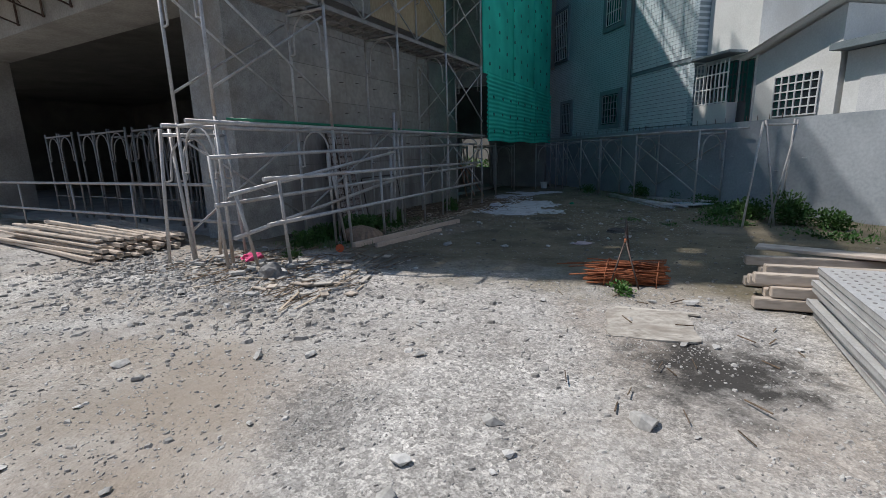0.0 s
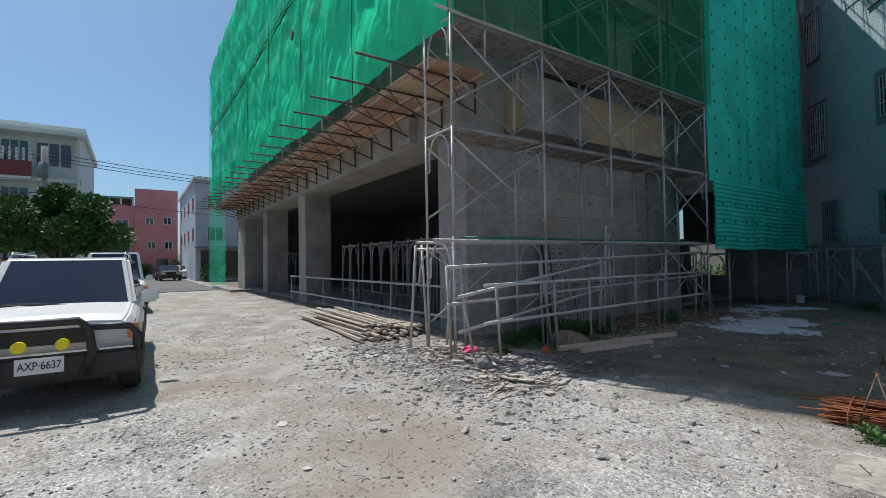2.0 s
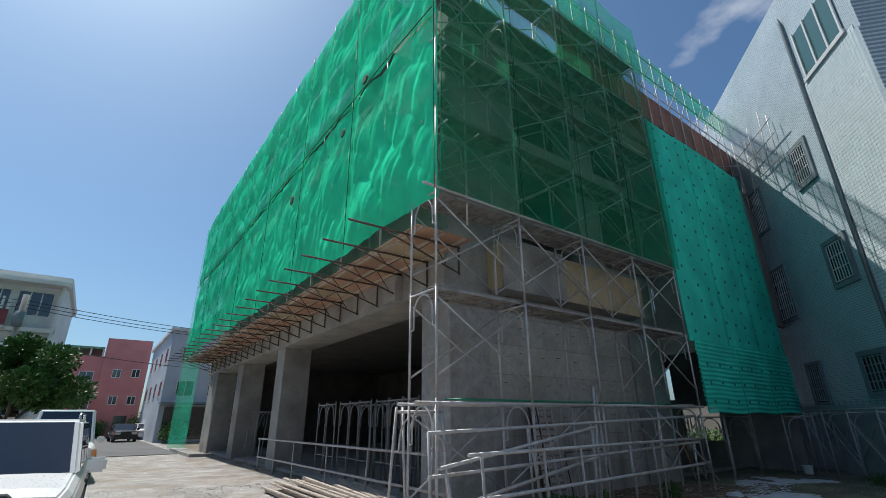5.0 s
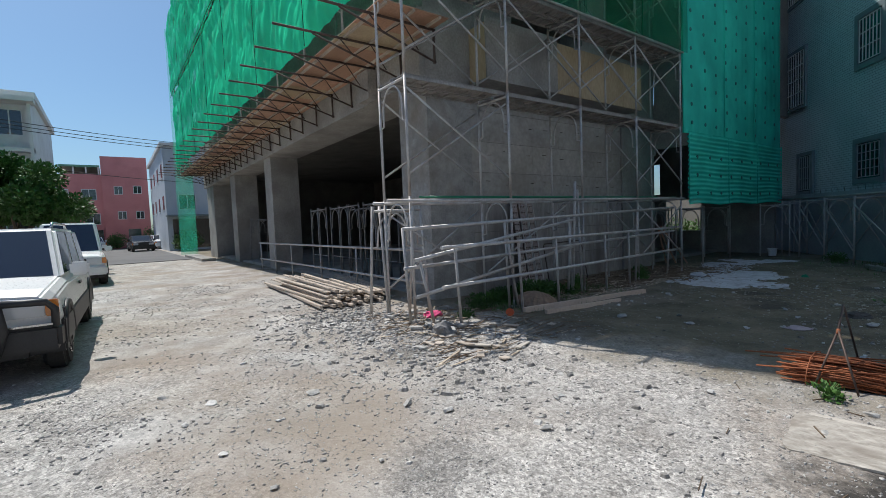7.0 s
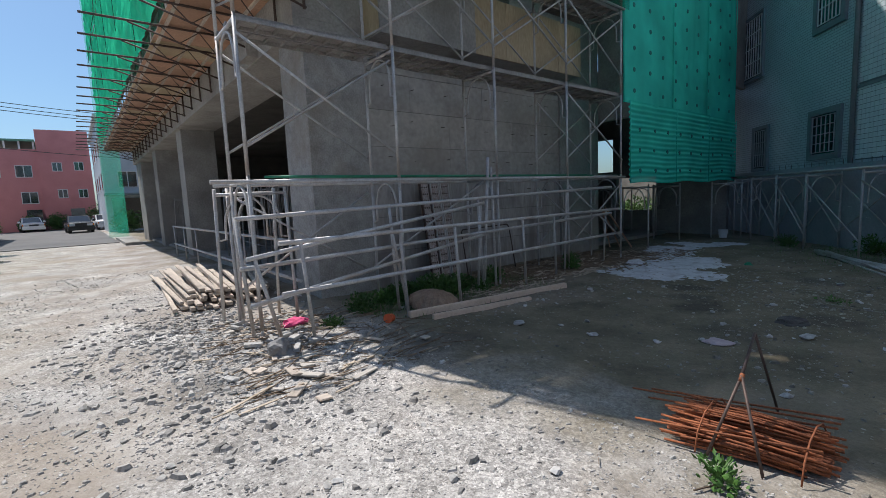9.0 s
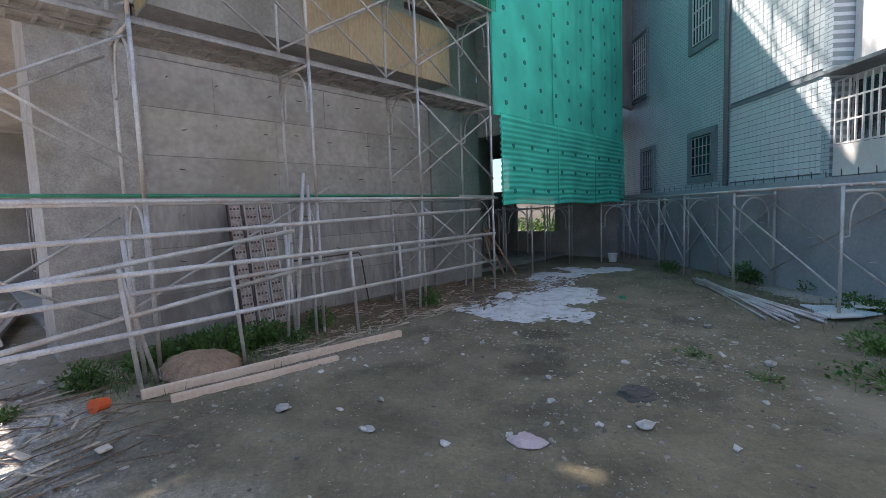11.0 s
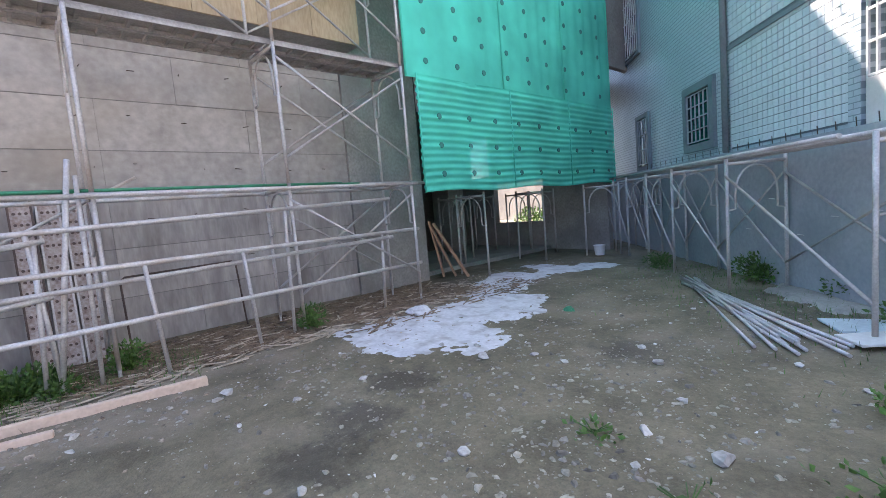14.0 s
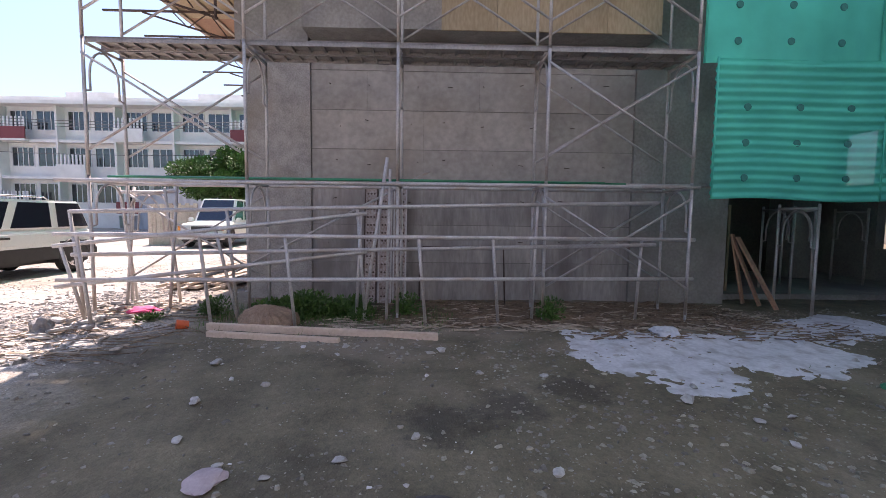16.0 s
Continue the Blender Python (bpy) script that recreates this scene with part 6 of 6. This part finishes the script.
part("string_course", local(boxed(9.85, 12.4, 0.001, 0.05, 3.48, 3.54)), FRAME_GREY, house)
part("tile_backing", local(boxed(9.98, 12.38, 0.001, 0.012, 1.95, 8.6)), JOINT, house)
tile_me = None
cols, rows_n = 20, 15
tw, th = 2.38 / cols, 0.105
for i in range(cols):
    for j in range(rows_n):
        s, z = 10.0 + i * tw, 1.97 + j * th
        if tile_me is None:
            tb = boxed(0, tw - 0.011, 0.0, 0.02, 0, th - 0.011)
            tile = part("tile", tb, TILE_PALE, house)
            tile_me = tile.data
        else:
            tile = new("tile", tile_me)
            tile.parent = house
        p = U * s + N * (-9.25 + 0.004)
        tile.matrix_basis = Matrix(((U.x, N.x, 0, p.x), (U.y, N.y, 0, p.y), (0, 0, 1, z), (0, 0, 0, 1)))
# tiles above, too far to pick apart
tv, tf = [], []
for i in range(cols):
    for j in range(rows_n, 88):
        s, z = 10.0 + i * tw, 1.97 + j * th + 0.05
        base = len(tv)
        for ds in (0, tw - 0.011):
            for dd in (0.004, 0.022):
                for dz in (0, th - 0.011):
                    p = U * (s + ds) + N * (-9.25 + dd)
                    tv.append((p.x, p.y, z + dz))
        for q in ((0, 1, 3, 2), (4, 6, 7, 5), (0, 4, 5, 1), (2, 3, 7, 6), (0, 2, 6, 4), (1, 5, 7, 3)):
            tf.append(tuple(base + k for k in q))
me = bpy.data.meshes.new("upper_tiles")
me.from_pydata(tv, [], tf)
me.materials.append(TILE_PALE)
ut = new("upper_tiles", me)
ut.parent = house
ut["kind"] = "stuff"
part("corner_pilaster", local(boxed(9.8, 9.97, 0.001, 0.06, 1.9, 11.0)), HOUSE_TEAL, house)
big = part("roof_window", local(boxed(10.3, 12.2, 0.004, 0.03, 11.4, 13.0)), WINDOW_GREEN, house)
for s in (10.3, 10.9, 11.5, 12.1):
    part("mullion", local(boxed(s, s + 0.07, 0.032, 0.07, 11.35, 13.05)), GRILLE, big)
part("frame_rail", local(boxed(10.25, 12.25, 0.032, 0.08, 11.25, 11.38)), GRILLE, big)
for s in np.arange(7.0, 16.0, 0.28):
    part("spike", local(piped([(s, 0.1, 1.87), (s + 0.01, 0.1, 1.99)], 0.006, 4)), DARK_STEEL, low_wall)
for a in np.arange(6.6, 12.4, 0.55):
    zz = 0.9 + 0.25 * math.sin(a * 7)
    part("form_tie", local(piped([(a, 0.2, zz), (a + 0.07, 0.235, zz + 0.01)], 0.006, 4)), GRILLE, low_wall)

# annex with grille bay, shed and balcony
annex = thing("annex", None, "white rendered annex with a grille window and an awning", "house")
part("wall", local(boxed(8.35, 9.79, -4, -0.25, 0, 9.0)), WHITE_PAINT, annex)
bay = part("grille_bay", local(boxed(8.75, 9.75, -0.24, 0.05, 1.9, 2.36)), WHITE_PAINT, annex)
part("glass", local(boxed(8.8, 9.7, -0.24, -0.2, 2.36, 3.3)), WINDOW_DARK, bay)
for k in range(9):
    s = 8.78 + k * 0.118
    part("bar", local(boxed(s, s + 0.022, 0.03, 0.055, 2.36, 3.32)), GRILLE, bay)
for z in (2.37, 2.7, 3.02, 3.3):
    part("bar", local(boxed(8.76, 9.75, 0.028, 0.05, z, z + 0.025)), GRILLE, bay)
part("awning", local(boxed(8.6, 9.85, -0.25, 0.25, 3.42, 3.47)), FRAME_GREY, annex)
part("doorway", local(boxed(8.38, 8.72, -0.249, -0.22, 0.5, 3.25)), WINDOW_DARK, annex)
shed = thing("shed", None, "white gabled shed with a lattice window and corrugated roof", "shed")
b = bmesh.new()
pts = [(8.4, 1.0), (8.4, 3.25), (6.6, 3.85), (6.6, 1.0)]
fr = [b.verts.new((s, -0.28, z)) for s, z in pts]
bk = [b.verts.new((s, -4.0, z)) for s, z in pts]
b.faces.new(fr)
b.faces.new(bk[::-1])
for k in range(4):
    b.faces.new((fr[k], bk[k], bk[(k + 1) % 4], fr[(k + 1) % 4]))
part("wall", local(b), WHITE_PAINT, shed)
b = bmesh.new()
n = 46
cross = []
for k in range(n + 1):
    d = 0.05 - 4.2 * k / n
    lift = 0.02 * math.sin(k * 2.1)
    cross.append([b.verts.new((s, d, z + lift + h)) for h in (0.0, 0.02) for s, z in ((8.6, 3.24), (6.45, 3.95))])
for r0, r1 in zip(cross, cross[1:]):
    b.faces.new((r0[0], r0[1], r1[1], r1[0]))
    b.faces.new((r0[2], r1[2], r1[3], r0[3]))
part("roof", local(b), WHITE_PAINT, shed)
lw = part("lattice_window", local(boxed(6.92, 7.85, -0.279, -0.26, 1.95, 2.75)), WINDOW_DARK, shed)
for k in range(7):
    s = 6.92 + k * 0.93 / 6
    part("bar", local(boxed(s - 0.012, s + 0.012, -0.258, -0.235, 1.93, 2.77)), GRILLE, lw)
for k in range(6):
    z = 1.95 + k * 0.16
    part("bar", local(boxed(6.9, 7.87, -0.256, -0.238, z - 0.012, z + 0.012)), GRILLE, lw)
lean = thing("lean_to", None, "white lean-to with a dark corrugated roof edge", "shed")
part("wall", local(boxed(1.0, 6.5, -4, -0.3, 0, 3.0)), WHITE_PAINT, lean)
part("roof", local(boxed(0.8, 6.62, -4.2, 0.0, 3.02, 3.14)), FRAME_GREY, lean)
part("sheet", local(boxed(5.2, 6.2, -0.3, -0.26, 1.2, 2.5)), GRILLE, lean)
part("sheet", local(boxed(4.0, 5.1, -0.3, -0.24, 1.2, 2.3)), GRILLE, lean)
upper = thing("rear_house", None, "white rendered house with a barred balcony behind the shed", "house")
part("wall", local(boxed(2.0, 8.3, -9, -4.2, 0, 9.5)), WHITE_PAINT, upper)
bal = part("balcony", local(boxed(5.8, 8.3, -4.15, -3.4, 4.9, 5.1)), WHITE_PAINT, upper)
for k in range(17):
    part("baluster", local(boxed(5.85 + k * 0.15, 5.88 + k * 0.15, -3.46, -3.43, 5.1, 5.85)), GRILLE, bal)
part("hand_rail", local(boxed(5.8, 8.32, -3.48, -3.41, 5.86, 5.92)), GRILLE, bal)
part("window", local(boxed(7.0, 7.8, -4.19, -4.17, 3.9, 4.7)), WINDOW_DARK, upper)

# ---- the street's far buildings ----
RED = surface("pink-red rendered wall", (0.50, 0.19, 0.19), (0.60, 0.25, 0.245), 0.6, 20, 0.8, 0.1, stain=(0.42, 0.16, 0.16), stain_amount=0.4)
MAROON = surface("maroon tile band", (0.16, 0.03, 0.035), (0.24, 0.05, 0.055), 2, 30, 0.5, 0.1)
GREEN_ROOF = surface("green sheet roof", (0.10, 0.26, 0.18), (0.16, 0.36, 0.26), 2, 30, 0.6, 0.1)
PALE_BLUE_WALL = surface("pale blue-grey wall", (0.42, 0.48, 0.54), (0.56, 0.61, 0.66), 0.8, 20, 0.8, 0.1, stain=(0.35, 0.4, 0.45), stain_amount=0.4)


def facade_window(parent, x, y0, y1, z0, z1, mullions=2):
    """Window in a wall that faces +x."""
    w = part("window", boxed(x - 0.02, x + 0.01, y0, y1, z0, z1), WINDOW_DARK, parent)
    for a, c, d, e in ((y0 - 0.06, y1 + 0.06, z0 - 0.06, z0), (y0 - 0.06, y1 + 0.06, z1, z1 + 0.06), (y0 - 0.06, y0, z0, z1), (y1, y1 + 0.06, z0, z1)):
        part("frame", boxed(x - 0.02, x + 0.06, a, c, d, e), GRILLE, w)
    for k in range(1, mullions + 1):
        y = y0 + (y1 - y0) * k / (mullions + 1)
        part("mullion", boxed(x - 0.01, x + 0.04, y - 0.03, y + 0.03, z0 + 0.001, z1 - 0.001), GRILLE, w)
    return w


block = thing("apartment_block", None, "long white four-storey apartment block with maroon balcony bands", "apartment block")
part("wall", boxed(-46, -35, -44, -3.2, 0, 9.7), WHITE_PAINT, block)
part("parapet", boxed(-46.2, -34.8, -44.2, -3.0, 9.7, 10.1), WHITE_PAINT, block)
for bayn in range(9):
    y1 = -3.4 - bayn * 4.4
    for fl in range(3):
        z = 1.1 + fl * 2.8
        facade_window(block, -35.0, y1 - 1.9, y1 - 0.3, z + 0.9, z + 2.3)
        if bayn % 2 == fl % 2 or bayn == 0:
            bal = part("balcony", boxed(-34.99, -33.9, y1 - 4.2, y1 - 2.0, z - 0.1, z + 0.05), WHITE_PAINT, block)
            part("front", boxed(-34.0, -33.9, y1 - 4.2, y1 - 2.0, z + 0.06, z + 0.95), MAROON if (bayn + fl) % 3 != 1 else WHITE_PAINT, bal)
            for k in range(8):
                part("baluster", boxed(-33.98, -33.92, y1 - 4.15 + k * 0.29, y1 - 4.03 + k * 0.29, z + 0.96, z + 1.7), GRILLE, bal)
        facade_window(block, -35.0, y1 - 3.9, y1 - 2.3, z + 0.9, z + 2.3, 3)
part("eave", boxed(-34.79, -33.6, -44.2, -3.0, 9.3, 9.55), WHITE_PAINT, block)
for z in (3.75, 6.55):
    part("floor_band", boxed(-34.99, -34.3, -44.0, -3.2, z, z + 0.22), WHITE_PAINT, block)
for bayn in range(10):
    part("fin", boxed(-34.99, -34.2, -3.36 - bayn * 4.4, -3.2 - bayn * 4.4, 0, 9.29), WHITE_PAINT, block)
for k in range(3):
    part("roof_hut", boxed(-43, -38, -12 - k * 11, -8 - k * 11, 10.1, 11.3), WHITE_PAINT, block)
red = thing("town_house", None, "pink-red rendered town house with a green roof canopy", "house")
part("wall", boxed(-72, -62, -0.4, 3.9, 0, 10.4), RED, red)
part("wing", boxed(-72, -62.3, -6, -0.41, 0, 8.4), RED, red)
part("canopy", boxed(-71, -62.2, -4.0, -0.5, 9.2, 9.4), GREEN_ROOF, red)
for y in (-3.9, -2.8, -1.7, -0.6):
    part("canopy_post", boxed(-62.5, -62.35, y - 0.07, y + 0.07, 8.2, 9.2), GRILLE, red)
for y0, z0 in ((0.7, 6.2), (0.9, 3.4), (2.5, 6.3), (2.6, 3.4)):
    facade_window(red, -62.0, y0, y0 + 0.7, z0, z0 + 0.8, 1)
for y0, z0 in ((-2.2, 5.6), (-2.0, 2.9), (-4.6, 5.6)):
    facade_window(red, -62.3, y0, y0 + 1.2, z0, z0 + 1.1, 1)
for y0 in (-1.8, 1.7):
    part("door", boxed(-62.3, -61.95, y0, y0 + 1.2, 0, 2.2), WINDOW_DARK, red)
white = thing("town_house", None, "pale blue-grey three-storey corner house with an awning", "house")
part("wall", boxed(-60, -44, 4.0, 13, 0, 8.9), PALE_BLUE_WALL, white)
part("cornice", boxed(-60.2, -43.8, 3.8, 13.2, 8.9, 9.2), WHITE_PAINT, white)
part("awning", boxed(-43.99, -42.4, 3.9, 9, 2.9, 3.05), FRAME_GREY, white)
for z0 in (3.6, 6.4):
    facade_window(white, -44.0, 5.0, 6.2, z0, z0 + 1.2, 1)
    facade_window(white, -44.0, 7.4, 8.6, z0, z0 + 1.2, 1)
    for x in (-46, -50, -54, -58):
        w = part("window", boxed(x - 0.6, x + 0.6, 3.98, 4.02, z0, z0 + 1.2), WINDOW_DARK, white)
        part("frame", boxed(x - 0.66, x + 0.66, 3.95, 4.0, z0 - 0.1, z0 - 0.001), GRILLE, w)
part("shopfront", boxed(-43.995, -43.97, 4.4, 8.6, 0.2, 2.7), WINDOW_DARK, white)
back = thing("town_house", None, "pale grey flat-roofed house further down the street", "house")
part("wall", boxed(-70, -58, -14, -9.2, 0, 11.2), PALE_BLUE_WALL, back)
part("roof_tank", boxed(-62, -60, -12, -11, 11.2, 12.4), WHITE_PAINT, back)
facade_window(back, -58.0, -11, -9.8, 8.4, 9.6, 1)
yardwall = structure("wall_street", boxed(-0.1, 0.1, 0, 15, 0, 2.9), WALL_GREY, "weathered grey wall along the street", "wall")
yardwall.matrix_basis = pose(-25.5, -5.2, 0, 0, 0, 138)
hoard = thing("hoarding", None, "weathered brown timber hoarding behind the parked cars", "hoarding")
for k in range(12):
    part("plank", boxed(-17.6 - 0.02 * (k % 2), -17.56, -3.9 + k * 0.17, -3.74 + k * 0.17, 0.0, 1.7 + 0.04 * math.sin(k * 3)), TIMBER, hoard)
part("rail", boxed(-17.68, -17.63, -3.95, -1.8, 1.1, 1.2), TIMBER, hoard)
pole = thing("utility_pole", None, "grey concrete utility pole with overhead cables", "utility pole")
part("shaft", tube(bmesh.new(), [(-32, -4.6, 0), (-32, -4.6, 8.2)], 0.15, 10), CONCRETE, pole)
part("transformer", tube(bmesh.new(), [(-31.7, -4.6, 6.4), (-31.7, -4.6, 7.2)], 0.22, 12), FRAME_GREY, pole)
for k, (z, z2) in enumerate(((7.9, 8.5), (7.7, 8.2), (7.5, 8.0), (5.6, 5.4))):
    part("cable", piped([Vector((-32, -4.6, z)).lerp(Vector((-40, 9, z2)), q / 10) - Vector((0, 0, 0.9 * (q / 10) * (1 - q / 10))) for q in range(11)], 0.02, 5), BLACK_PLASTIC, pole)
    part("cable", piped([Vector((-32, -4.6, z)).lerp(Vector((-30, -34, z + 0.4)), q / 10) - Vector((0, 0, 2.0 * (q / 10) * (1 - q / 10))) for q in range(11)], 0.02, 5), BLACK_PLASTIC, pole)
for k, (x, y, w, h) in enumerate(((-41.5, 5.2, 1.1, 1.7), (-60.5, 4.0, 1.0, 2.6), (-60.8, -1.6, 0.8, 1.6), (-60.5, 0.6, 0.9, 1.8), (-34, -2.8, 0.9, 1.2), (-44, -3.2, 1.1, 1.6))):
    t = thing("bush", None, "dark green bush beside the street", "bush", "street bushes")
    b = bmesh.new()
    stems(b, x, y, 6, h * 0.7, random.Random(k), w * 0.5)
    part("stem", b, BARK, t)["kind"] = "stuff"
    lf = leaf_cluster("foliage", [(x, y, h * 0.55, w, w, h * 0.45), (x + 0.3, y - 0.3, h * 0.4, w * 0.8, w * 0.8, h * 0.4)], 1500, 0.16, LEAF, "", "", 300 + k)
    lf.parent = t
t = thing("bush", None, "sunlit green bushes behind the rear window opening", "bush")
lf = leaf_cluster("foliage", [(-13.5 + k * 1.3, 27, 0.35, 1.1, 0.8, 0.6 + 0.2 * (k % 2)) for k in range(7)], 5200, 0.16, LEAF, "", "", 350)
lf.parent = t
structure("backdrop_wall", boxed(-30, 10, 34, 34.3, 0, 2.7), CONCRETE, "pale wall beyond the rear of the shell", "wall")
structure("kerb", boxed(-31, -24.5, 3.65, 4.3, -0.1, 0.14), CONCRETE_PALE, "pale concrete kerb at the street corner", "kerb")
# unseen house-sized blocks behind the walker, added to hold back sky light
south_blocker = thing("town_house", None, "plain grey unseen block added southward against sky light", "house")
part("wall", boxed(-12, 24, -22, -14, 0, 9), WALL_GREY, south_blocker)
east_blocker = thing("town_house", None, "plain grey unseen block added eastward against sky light", "house")
part("wall", boxed(14, 22, -12, 9, 0, 9), WALL_GREY, east_blocker)
